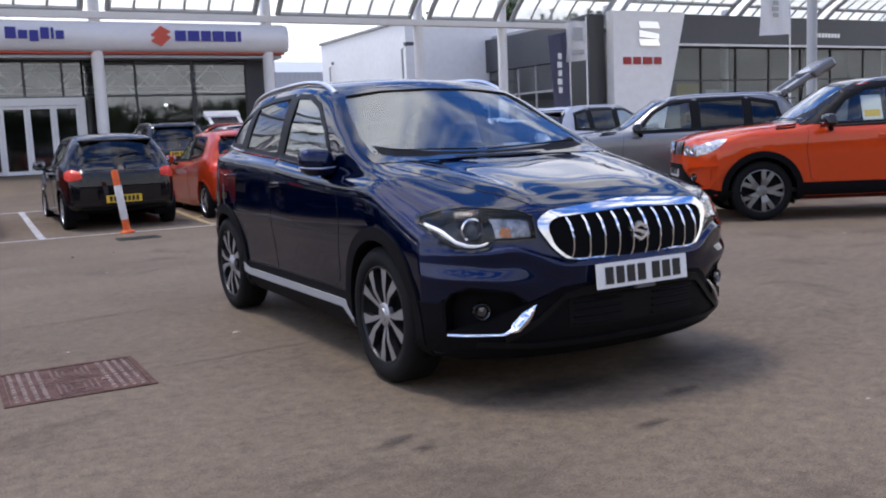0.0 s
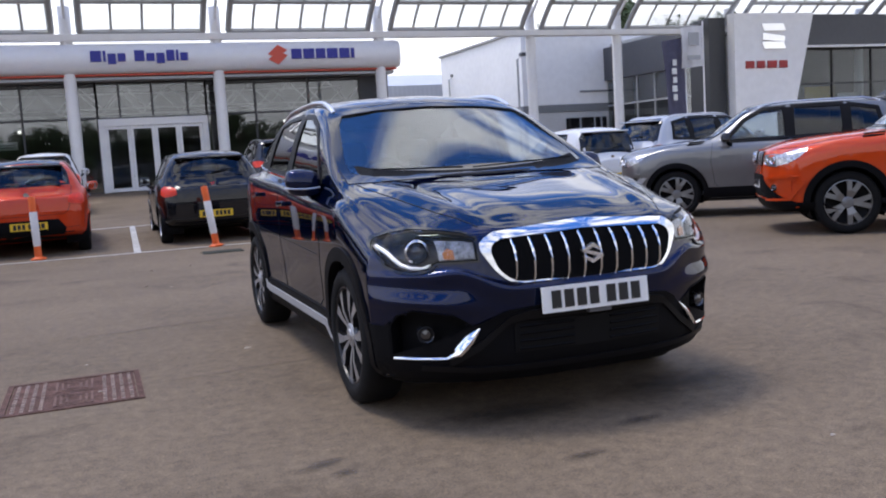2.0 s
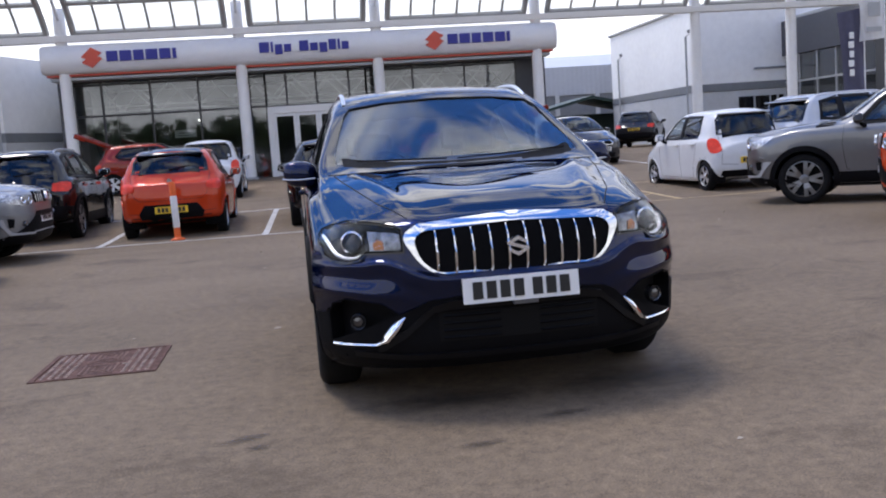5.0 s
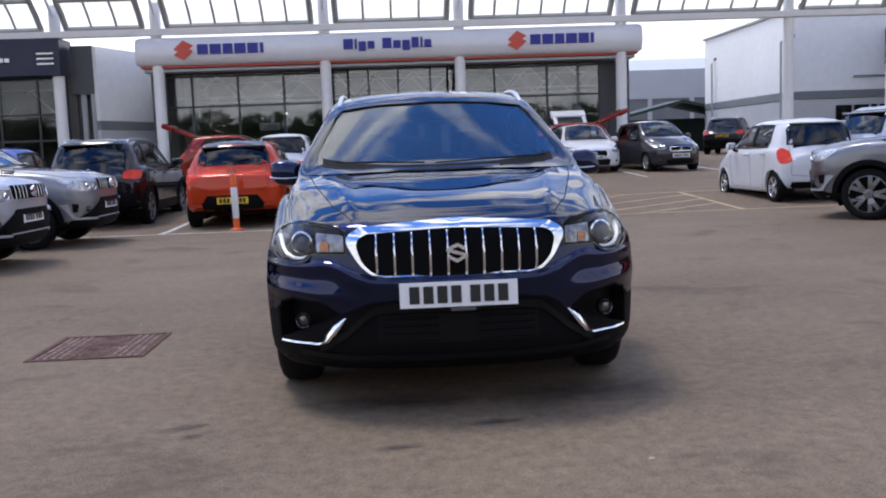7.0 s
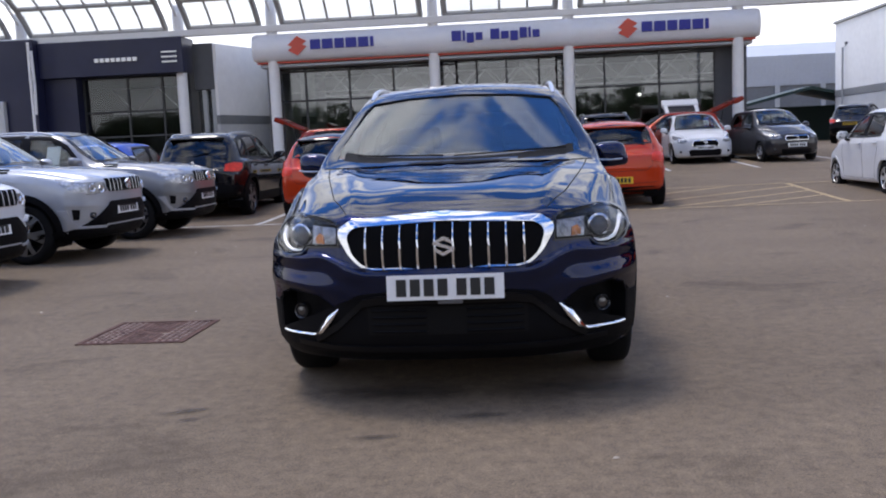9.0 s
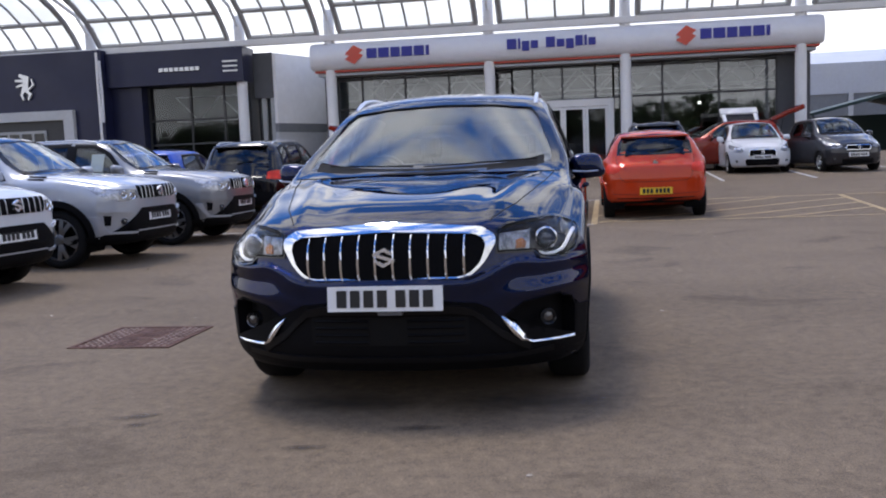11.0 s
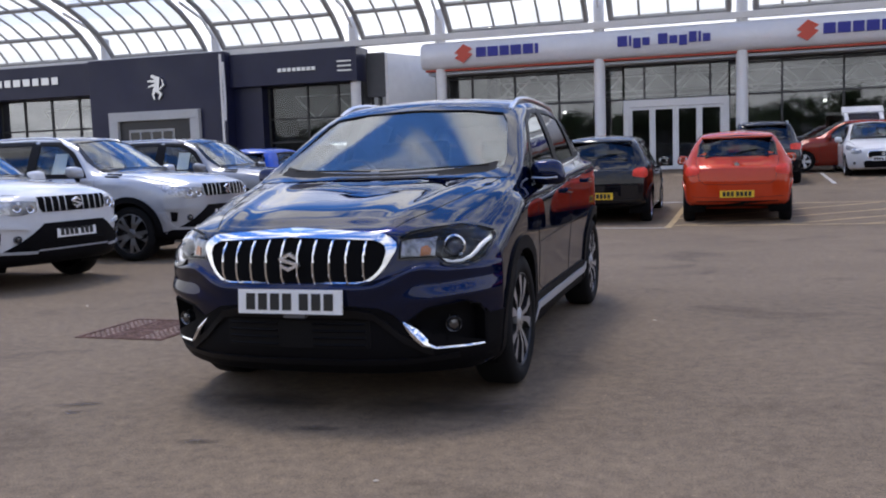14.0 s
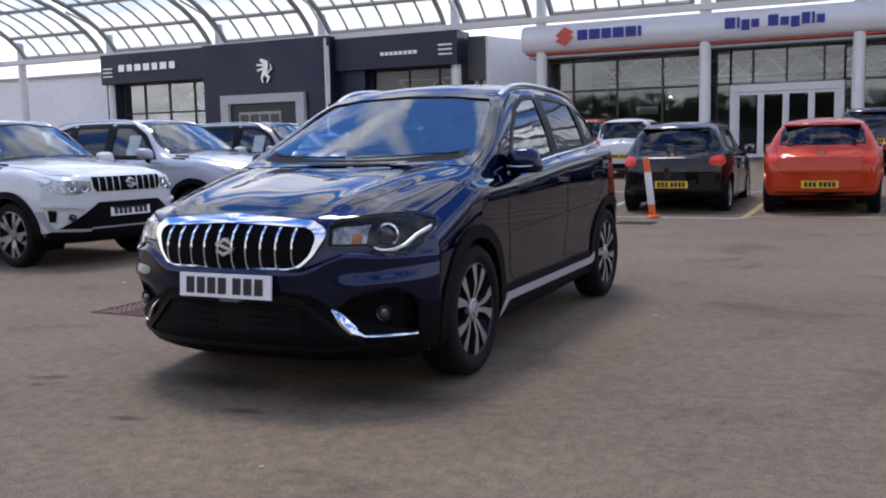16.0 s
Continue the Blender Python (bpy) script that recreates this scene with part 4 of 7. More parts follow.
    for x0, x1, y0, y1 in ((0.62, -0.02, 0.10, 0.035), (-0.08, -0.58, 0.045, 0.09)):
        arm = bmesh.new()
        path = []
        for j in range(9):
            t = j / 8
            p, n = skin.drop(x0 + (x1 - x0) * t, c + y0 + (y1 - y0) * t + 0.045, "top")
            path.append(p + n * 0.016)
        add_tube(arm, path, 0.0055, 6, r1=0.004)
        part("wiper", arm, BLACK_PLASTIC, car)
    part("scuttle", skin.band([(-0.66 + 1.32 * j / 16, c - 0.015 + 0.12 * (abs(-1 + j / 8)) ** 2.4) for j in range(17)], [(-0.66 + 1.32 * j / 16, c + 0.085 + 0.13 * (abs(-1 + j / 8)) ** 2.4) for j in range(17)], "top", 1, 0.004, 0.01, False), BLACK_PLASTIC, car, smooth=True)


def fog_pocket(car, P, skin, s):
    """A black recess round the fog lamp, with a chrome blade along its inner and lower edge."""
    poly = [(s * u, v) for u, v in P["fog_pocket"]]
    pk = part("fog_recess", skin.patch(poly, "front", 1, -0.07, 0.0, 0.04), BLACK_PLASTIC, car, "black recess", smooth=True)
    fine = dense_line(poly + [poly[0]], 0.03)[:-1]
    part("recess_wall", skin.band(fine, offset_poly(fine, -0.006), "front", 1, 0.004, 0.078), BLACK_PLASTIC, pk, smooth=True)
    edge = dense_line([(s * u, v) for u, v in P["blade"]], 0.02)
    bm, rows = bmesh.new(), []
    for k, (u, v) in enumerate(edge):
        t = k / (len(edge) - 1)
        # broad and proud on the slope, slim along the bottom
        rise = min(1.0, t / 0.16) if t < 0.36 else 1.0 - 0.86 * smoothstep((t - 0.36) / 0.08)
        wide = 0.0022 + 0.0165 * rise
        # the way into the recess is outwards and up
        iu, iv = (s * 0.75, 0.66) if t < 0.40 else (0.0, 1.0)
        pts = []
        for a, d in ((-wide, -0.006), (-wide * 0.8, 0.006 + 0.026 * rise), (-wide * 0.2, 0.008 + 0.028 * rise), (wide * 0.2, 0.008 + 0.024 * rise), (wide * 1.9, 0.004 - 0.014 * rise)):
            p, n = skin.drop(u + iu * a, v + iv * a, "front")
            pts.append(bm.verts.new(p + n * d))
        rows.append(pts)
    for a, c in zip(rows, rows[1:]):
        for j in range(len(a) - 1):
            bm.faces.new((a[j], c[j], c[j + 1], a[j + 1]))
    bmesh.ops.recalc_face_normals(bm, faces=bm.faces)
    part("chrome_blade", bm, CHROME, pk, "chrome blade along the recess", smooth=True)


def cross_z(poly, x):
    out = []
    for (u0, v0), (u1, v1) in zip(poly, poly[1:] + poly[:1]):
        if (u0 > x) != (u1 > x):
            out.append(v0 + (v1 - v0) * (x - u0) / (u1 - u0))
    return out


def badge(car, skin, P):
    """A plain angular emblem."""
    bz, r = P["badge"]
    p, _ = skin.drop(0, bz, "front")
    bm = bmesh.new()
    path = [(0.78, 0.40), (0.05, 0.82), (-1.0, 0.30), (1.0, -0.30), (-0.05, -0.82), (-0.78, -0.40)]
    for k, ((u0, v0), (u1, v1)) in enumerate(zip(path, path[1:])):
        d = Vector((u1 - u0, v1 - v0)).normalized() * r * 0.17
        n = Vector((-d.y, d.x))
        a, c = Vector((u0, v0)) * r - d * 0.6, Vector((u1, v1)) * r + d * 0.6
        add_prism(bm, [tuple(a + n), tuple(a - n), tuple(c - n), tuple(c + n)], p.y - 0.05 - 0.0015 * k, p.y - 0.028)
    for v in bm.verts:
        v.co.z += bz
    part("emblem", bm, mat("bright emblem metal", (0.85, 0.86, 0.88), 0.22, 0.85), car, "chrome angular emblem")


def headlight_deep(car, P, skin, s, head):
    """A lamp with a dark bowl behind clear glass, a projector, a bright curved strip and an amber lamp."""
    bowl = part("headlight", skin.patch(head, "front", 1, -0.07, 0.0, 0.04), mat("lamp housing", (0.01, 0.01, 0.011), 0.45), car, "dark headlight bowl behind clear glass", smooth=True)
    part("lamp_wall", skin.band(dense_line(head + [head[0]], 0.04)[:-1], offset_poly(dense_line(head + [head[0]], 0.04)[:-1], -0.012), "front", 1, 0.001, 0.075), ALLOY_DARK, bowl, smooth=True)
    glass = part("lamp_glass", skin.patch(head, "front", 1, 0.002, 0.004, 0.04), CLEAR_GLASS, bowl, "clear cover", smooth=True)
    glass.visible_shadow = False
    part("lamp_seal", skin.rim(head, 0.009, "front", 1, 0.005, 0.014), GLOSS_BLACK, bowl, smooth=True)
    px, pz = P["projector"]
    p, n = skin.drop(s * px, pz, "front")
    c = p - n * 0.045
    look_m = Matrix.Translation(c) @ Vector((0.0, -1, 0)).rotation_difference(Vector((s * 0.25, -1, 0)).normalized()).to_matrix().to_4x4()
    pr = add_lathe(bmesh.new(), [(0.03, 0.053), (-0.016, 0.052), (-0.020, 0.045), (-0.006, 0.040), (0.02, 0.037)], 28, "Y")
    bmesh.ops.transform(pr, matrix=look_m, verts=pr.verts)
    part("projector_ring", pr, CHROME, bowl, "bright ring", smooth=True)
    ball = bmesh.new()
    bmesh.ops.create_uvsphere(ball, u_segments=20, v_segments=12, radius=0.039)
    bmesh.ops.transform(ball, matrix=look_m @ Matrix.Translation((0, 0.018, 0)), verts=ball.verts)
    part("projector_lens", ball, mat("dark projector lens", (0.02, 0.025, 0.035), 0.03, coat=1.0), bowl, smooth=True)
    strip = [(s * u, v) for u, v in P["lamp_strip"]]
    st = bmesh.new()
    path = []
    fine = dense_line(strip, 0.02)
    for u, v in fine:
        q, nn = skin.drop(u, v, "front")
        path.append(q - nn * 0.016)
    add_tube(st, path, 0.011, 8, r1=0.006)
    part("lamp_strip", st, mat("white light guide", (0.86, 0.87, 0.88), 0.3, coat=0.6), bowl, "white curved light guide", smooth=True)
    amber = [(s * u, v) for u, v in P["amber"]]
    part("reflector", skin.patch([(s * u, v) for u, v in P["reflector"]], "front", 1, -0.035, 0.01, 0.05), mat("lamp chrome", (0.24, 0.24, 0.25), 0.30, 0.85, var=0.95, scale=26), bowl, "chromed reflector", smooth=True)
    part("indicator_bulb", skin.patch(amber, "front", 1, -0.030, 0.012, 0.04), AMBER_LENS, bowl, "amber indicator", smooth=True)


def rear_end(car, P, skin, body_paint):
    for s in (1, -1):
        t = P["tail"] if s > 0 else mirror_x(P["tail"])
        tl = part("tail_light", skin.patch(rounded(t, P.get("tail_round", 0.012)), "rear", 1, 0.012, 0.03, 0.04), RED_LENS, car, "red tail light", smooth=True)
        inner = P.get("tail_clear")
        if inner:
            part("clear_lens", skin.patch(inner if s > 0 else mirror_x(inner), "rear", 1, 0.015, 0.01, 0.05), mat("lamp bowl", (0.55, 0.56, 0.58), 0.2), tl, smooth=True)
    if P.get("lower_rear"):
        part("rear_lower_bumper", skin.patch(P["lower_rear"], "rear", 1, 0.006, 0.03, 0.06), P["clad_low"], car, smooth=True)
    for pts in P.get("tail_seams", ()):
        for s in (1, -1):
            part("tailgate_seam", skin.line([(s * u, v) for u, v in pts], "rear", 1, 0.004, -0.001, 0.05), SHUT_LINE, car)
    plate(car, skin, 0, P["rear_plate"], "rear", True)
    p, _ = skin.drop(0, P["rear_badge"], "rear")
    bm = bmesh.new()
    add_prism(bm, [(-0.05, 0), (0, 0.05), (0.05, 0.02), (0.03, 0), (0.05, -0.02), (0, -0.05), (-0.05, -0.02), (-0.03, 0)], p.y + 0.002, p.y + 0.014)
    for v in bm.verts:
        v.co.z += P["rear_badge"]
    part("emblem", bm, CHROME, car)
    if P.get("spoiler"):
        w, ys, zs = P["spoiler"]
        sp = add_box(bmesh.new(), -w, w, ys - 0.18, ys + 0.035, zs - 0.014, zs + 0.014, 0.012)
        for v in sp.verts:
            v.co.z -= 0.05 * (v.co.x / w) ** 2
            v.co.y -= 0.05 * (v.co.x / w) ** 2
        part("roof_spoiler", sp, body_paint, car)
    # rear wiper
    p0, n0 = skin.drop(0.0, P["rear_screen"][0][1] + 0.02, "rear")
    p1, n1 = skin.drop(-0.3, P["rear_screen"][0][1] + 0.07, "rear")
    part("rear_wiper", tube([p0 + n0 * 0.02, (p0 + p1) / 2 + n0 * 0.025, p1 + n1 * 0.02], 0.009, 6), BLACK_PLASTIC, car)


CROSSOVER = dict(
    rail_h=.024, bar_bulge=.02, ring_ease=24, long_ease=.07,
    creases=[(.43, .10, .61, 1.15, .060, .014), (.20, .10, .30, 1.15, .14, .004)],
    length=4.30, width=1.785, plan=0.37, plan_pow=3.0, plan_r=0.30, shoulder=0.085,
    top=[(0, .893), (.07, .945), (.18, .977), (.4, 1.008), (.8, 1.047), (1.10, 1.073), (1.20, 1.098), (1.6, 1.33), (1.92, 1.515), (2.1, 1.568), (2.5, 1.602), (3.0, 1.60), (3.5, 1.573), (3.85, 1.515), (4.0, 1.36), (4.15, 1.12), (4.25, .98), (4.3, .9)],
    belt=[(0, .80), (.3, .895), (.6, .955), (1.0, 1.0), (1.5, 1.02), (2.0, 1.055), (2.5, 1.095), (3.4, 1.14), (3.9, 1.15), (4.15, 1.0), (4.3, .8)],
    belt_half=[(0, .80), (.5, .825), (1.0, .825), (1.5, .815), (2.5, .805), (3.4, .80), (3.9, .77), (4.3, .70)],
    roof_half=[(0, .70), (.25, .745), (.5, .765), (1.0, .785), (1.3, .785), (1.6, .735), (2.0, .648), (2.5, .620), (3.3, .595), (3.8, .56), (4.1, .58), (4.3, .58)],
    roof_edge=[(0, .885), (.25, .95), (.5, .997), (1.0, 1.048), (1.15, 1.078), (1.3, 1.132), (1.6, 1.275), (1.95, 1.455), (2.2, 1.525), (2.6, 1.555), (3.2, 1.543), (3.7, 1.475), (3.9, 1.36), (4.1, 1.13), (4.3, .83)],
    half=[(0, .892), (.4, .893), (.9, .8925), (1.6, .880), (2.5, .880), (3.4, .8925), (3.9, .88), (4.3, .82)],
    under=[(0, .195), (.5, .178), (2, .185), (3.6, .21), (4.3, .36)],
    nose=[(.17, .13), (.25, .065), (.34, .03), (.46, .025), (.53, .01), (.60, .008), (.66, .02), (.76, .035), (.82, .05), (.86, .07), (.90, .105), (.95, .155), (1.02, .24)],
    stern=[(.3, .08), (.5, .0), (.7, .01), (.9, .04), (1.1, .1)],
    axles=(.884, 3.484), track=.89, wheel_r=.34, rim_r=.242, arch_r=.385, arch_band=.055, wheel_style="twin", tyre_w=.215, alloy=ALLOY_SOFT,
    clad=BLACK_PLASTIC, clad_low=BLACK_PLASTIC, sill_top=.40, sill_strip=.355,
    side_windows=[([(1.58, 1.058), (2.43, 1.12), (2.41, 1.485), (2.2, 1.472), (2.02, 1.41), (1.8, 1.26)], CAR_GLASS), ([(2.54, 1.13), (3.18, 1.16), (3.25, 1.20), (3.2, 1.46), (2.9, 1.486), (2.53, 1.492)], TINT_GLASS),
                  ([(3.32, 1.19), (3.62, 1.21), (3.68, 1.24), (3.52, 1.365), (3.28, 1.43)], TINT_GLASS)],
    screen=[(-.738, 1.088), (0, 1.098), (.738, 1.088), (.728, 1.2), (.636, 1.435), (.578, 1.497), (.34, 1.524), (0, 1.536), (-.34, 1.524), (-.578, 1.497), (-.636, 1.435), (-.728, 1.2)], screen_rim=.050, rim_out=.26,
    rear_screen=[(-.55, 1.12), (.55, 1.12), (.52, 1.36), (.46, 1.45), (-.46, 1.45), (-.52, 1.36)],
    pillars=[[(2.42, 1.115), (2.55, 1.125), (2.54, 1.495), (2.40, 1.488)], [(3.19, 1.155), (3.33, 1.185), (3.30, 1.44), (3.20, 1.465)]],
    grille=[(-.330, .641), (.330, .641), (.372, .660), (.418, .705), (.440, .775), (.432, .805), (.395, .826), (.0, .842), (-.395, .826), (-.432, .805), (-.440, .775), (-.418, .705), (-.372, .660)],
    grille_outer=[(-.334, .631), (.334, .631), (.380, .650), (.431, .698), (.482, .785), (.482, .815), (.435, .851), (.0, .874), (-.435, .851), (-.482, .815), (-.482, .785), (-.431, .698), (-.380, .650)],
    ledges=[([(0, .615), (.36, .622), (.45, .652), (.60, .70), (.70, .690), (.90, .690)], [(0, .004), (.3, .006), (.46, .018), (.7, .020), (.84, .010), (.9, .003)], .022, .085),
            ([(0, .50), (.45, .545), (.62, .553), (.76, .568), (.90, .572)], [(0, 0), (.42, 0), (.58, .010), (.74, .022), (.84, .018), (.90, .008)], .075, .04)],
    grille_bars=[-.354, -.275, -.197, -.118, -.04, .04, .118, .197, .275, .354], bar_r=.0055, badge=(.742, .043),
    head=[(.490, .742), (.650, .740), (.684, .708), (.742, .698), (.79, .704), (.830, .732), (.848, .775), (.850, .812), (.828, .842), (.775, .868), (.71, .884), (.62, .878), (.535, .864), (.490, .842)], deep_lamps=True,
    projector=(.732, .803), lamp_strip=[(.838, .826), (.820, .806), (.804, .768), (.786, .738), (.752, .722), (.712, .719), (.676, .733)], amber=[(.585, .756), (.628, .757), (.632, .785), (.612, .806), (.588, .796)],
    reflector=[(.503, .752), (.648, .750), (.652, .858), (.57, .852), (.503, .832)],
    lower_front=[(-.86, .205), (.86, .205), (.866, .322), (.632, .322), (.585, .352), (.505, .448), (.458, .497), (.40, .526), (.275, .538),
                 (-.275, .538), (-.40, .526), (-.458, .497), (-.505, .448), (-.585, .352), (-.632, .322), (-.866, .322)],
    lower_sides=[[(.826, .322), (.866, .322), (.872, .468), (.842, .466), (.830, .49)]],
    fog_pocket=[(.505, .450), (.585, .354), (.632, .324), (.826, .322), (.830, .47), (.812, .518), (.758, .541), (.60, .517)],
    blade=[(.502, .456), (.585, .356), (.632, .328), (.815, .326)],
    corner_low=[(.33, .24), (.55, .24), (.52, .36), (.50, .47), (.37, .466), (.345, .40)],
    fogs=[(.705, .432)],
    front_plate=.562, plate_y=-.032, plate_bracket=(.02, .495, -.022), intake=(-.36, .36, .34, .47, 4), ridges=[([(-.62, .31), (-.50, .38), (-.38, .49), (-.30, .505), (.30, .505), (.38, .49), (.50, .38), (.62, .31)], .035, .012), ([(-.72, .29), (-.5, .275), (.5, .275), (.72, .29)], .025, .010)], bonnet=[(.46, .16), (.56, .40), (.68, .9), (.735, 1.22)],
    cowl=1.14, dash_z=1.02, seat_y=1.95, mirror=(.795, 1.60, 1.085), rails=(2.0, 3.75, .585, .555),
    seams=[[(1.40, .99), (1.36, .75), (1.42, .45), (1.5, .41)], [(2.49, 1.10), (2.48, .7), (2.44, .41)], [(3.36, 1.13), (3.30, .85), (3.05, .60), (3.02, .42)], [(1.5, .41), (3.02, .41)], [(1.43, .70), (2.48, .73), (3.2, .76)]],
    handles=[(2.30, .95), (3.16, .99)], belt_trim=[(1.55, 1.022), (2.5, 1.105), (3.25, 1.15), (3.7, 1.195)],
    tail=[(.50, .80), (.72, .78), (.745, .93), (.68, 1.0), (.50, .95)], lower_rear=[(-.8, .40), (.8, .40), (.82, .56), (-.82, .56)], rear_plate=.78, rear_badge=.95, tail_seams=[[(.6, 1.05), (.62, .6), (.3, .58)]],
)

SUV = dict(
    seal=.055, low_off=.012, arch_off=.02,
    grille_mat=SILVER_TRIM,
    length=4.175, width=1.775, plan=0.36, plan_pow=4.2, plan_r=0.20, shoulder=0.10,
    top=[(0, .975), (.08, 1.025), (.4, 1.075), (.9, 1.108), (1.15, 1.125), (1.25, 1.15), (1.55, 1.36), (1.8, 1.535), (1.98, 1.585), (2.4, 1.61), (3.2, 1.60), (3.75, 1.56), (3.92, 1.47), (4.09, 1.2), (4.175, .93)],
    belt=[(0, .88), (.3, .985), (.7, 1.02), (1.2, 1.035), (2.5, 1.055), (3.4, 1.08), (3.9, 1.08), (4.175, .85)],
    belt_half=[(0, .80), (.5, .835), (1.2, .825), (2.5, .805), (3.6, .795), (4.175, .74)],
    roof_half=[(0, .62), (.5, .72), (1.0, .745), (1.3, .735), (1.6, .69), (1.9, .62), (2.5, .60), (3.6, .585), (4.0, .62), (4.175, .64)],
    roof_edge=[(0, .955), (.5, 1.05), (1.0, 1.07), (1.3, 1.085), (1.6, 1.26), (1.85, 1.45), (2.1, 1.525), (2.6, 1.55), (3.4, 1.54), (3.75, 1.49), (3.95, 1.33), (4.1, 1.05), (4.175, .9)],
    half=[(0, .845), (.35, .875), (.85, .8875), (1.6, .872), (2.6, .872), (3.35, .8875), (3.85, .87), (4.175, .82)],
    under=[(0, .27), (.5, .22), (2, .22), (3.5, .24), (4.175, .38)],
    nose=[(.2, .14), (.3, .05), (.42, .02), (.6, .0), (.75, .0), (.9, .012), (.97, .045), (1.03, .11), (1.1, .25)], stern=[(.3, .06), (.5, .0), (.8, .0), (1.0, .018), (1.2, .06)],
    axles=(.84, 3.34), track=.865, wheel_r=.345, rim_r=.245, arch_r=.40, arch_band=.06, wheel_style="broad", tyre_w=.215, clad=BLACK_PLASTIC, clad_low=BLACK_PLASTIC, sill_top=.43,
    side_windows=[([(1.55, 1.08), (2.36, 1.085), (2.34, 1.500), (2.05, 1.488), (1.8, 1.355)], CAR_GLASS), ([(2.46, 1.09), (3.12, 1.10), (3.1, 1.508), (2.45, 1.508)], TINT_GLASS), ([(3.2, 1.11), (3.62, 1.13), (3.55, 1.42), (3.19, 1.495)], TINT_GLASS)],
    screen=[(-.66, 1.14), (0, 1.155), (.66, 1.14), (.65, 1.25), (.565, 1.47), (.52, 1.525), (0, 1.565), (-.52, 1.525), (-.565, 1.47), (-.65, 1.25)],
    rear_screen=[(-.60, 1.13), (.60, 1.13), (.56, 1.42), (.50, 1.49), (-.50, 1.49), (-.56, 1.42)],
    pillars=[[(2.35, 1.08), (2.47, 1.085), (2.46, 1.512), (2.33, 1.503)], [(3.11, 1.095), (3.21, 1.105), (3.20, 1.498), (3.09, 1.511)]],
    grille=[(-.40, .785), (.40, .785), (.435, .83), (.44, .935), (-.44, .935), (-.435, .83)], grille_bars=[-.37, -.285, -.20, -.115, .115, .20, .285, .37], bar_mat=SILVER_TRIM, alloy=GREY_ALLOY, bar_r=.0075, badge=(.865, .058),
    head=[(.455, .80), (.60, .765), (.70, .765), (.745, .80), (.745, .90), (.62, .905), (.46, .895)], lamp_cells=[.53, .64],
    lamp_wing=[(.13, .775), (.24, .80), (.34, .855), (.43, .925), (.455, .955), (.36, .950), (.22, .915), (.13, .885)],
    vents=[[(1.00, 1.045), (1.22, 1.058)], [(1.03, 1.075), (1.25, 1.088)]], bar_out=.35,
    lower_front=[(-.84, .27), (.84, .27), (.85, .345), (.52, .345), (.46, .40), (.42, .655), (.385, .675), (-.385, .675), (-.42, .655), (-.46, .40), (-.52, .345), (-.85, .345)],
    fogs=[(.655, .53)], front_trims=[([(.0, .418), (.46, .418), (.465, .402), (.0, .402)], TRIM_SILVER, .006), ([(.545, .615), (.57, .65), (.80, .675), (.845, .65), (.80, .64), (.60, .625)], None, .022),
                                   ([(.48, .380), (.79, .392), (.832, .49), (.848, .60), (.832, .60), (.812, .50), (.772, .418), (.47, .404)], TRIM_SILVER, .018), ([(.762, .60), (.81, .61), (.80, .49), (.765, .49)], BLACK_PLASTIC, .004)],
    front_plate=.575, intake=(-.40, .40, .47, .51, 1), bonnet=[(.56, .12), (.70, .40), (.735, 1.1), (.74, 1.25)],
    cowl=1.17, dash_z=1.08, seat_y=1.85, mirror=(.86, 1.56, 1.125), mirror_size=(1.18, 1.05, .94), rails=(2.0, 3.6, .565, .55),
    seams=[[(1.36, 1.06), (1.33, .8), (1.38, .48), (1.42, .44)], [(2.41, 1.08), (2.40, .44)], [(3.18, 1.1), (3.12, .85), (2.92, .62), (2.90, .44)]], handles=[(2.22, .93), (3.0, .95)], belt_trim=[(1.55, 1.06), (3.65, 1.11)], belt_mat=GLOSS_BLACK,
    tail=[(.58, .87), (.80, .85), (.835, .90), (.83, 1.0), (.72, 1.02), (.58, .99)], lower_rear=[(-.82, .40), (.82, .40), (.84, .60), (.5, .64), (-.5, .64), (-.84, .60)], rear_plate=.80, rear_badge=1.02,
    tail_seams=[[(.63, 1.1), (.64, .68), (.3, .66)]], spoiler=(.52, 3.89, 1.53),
)

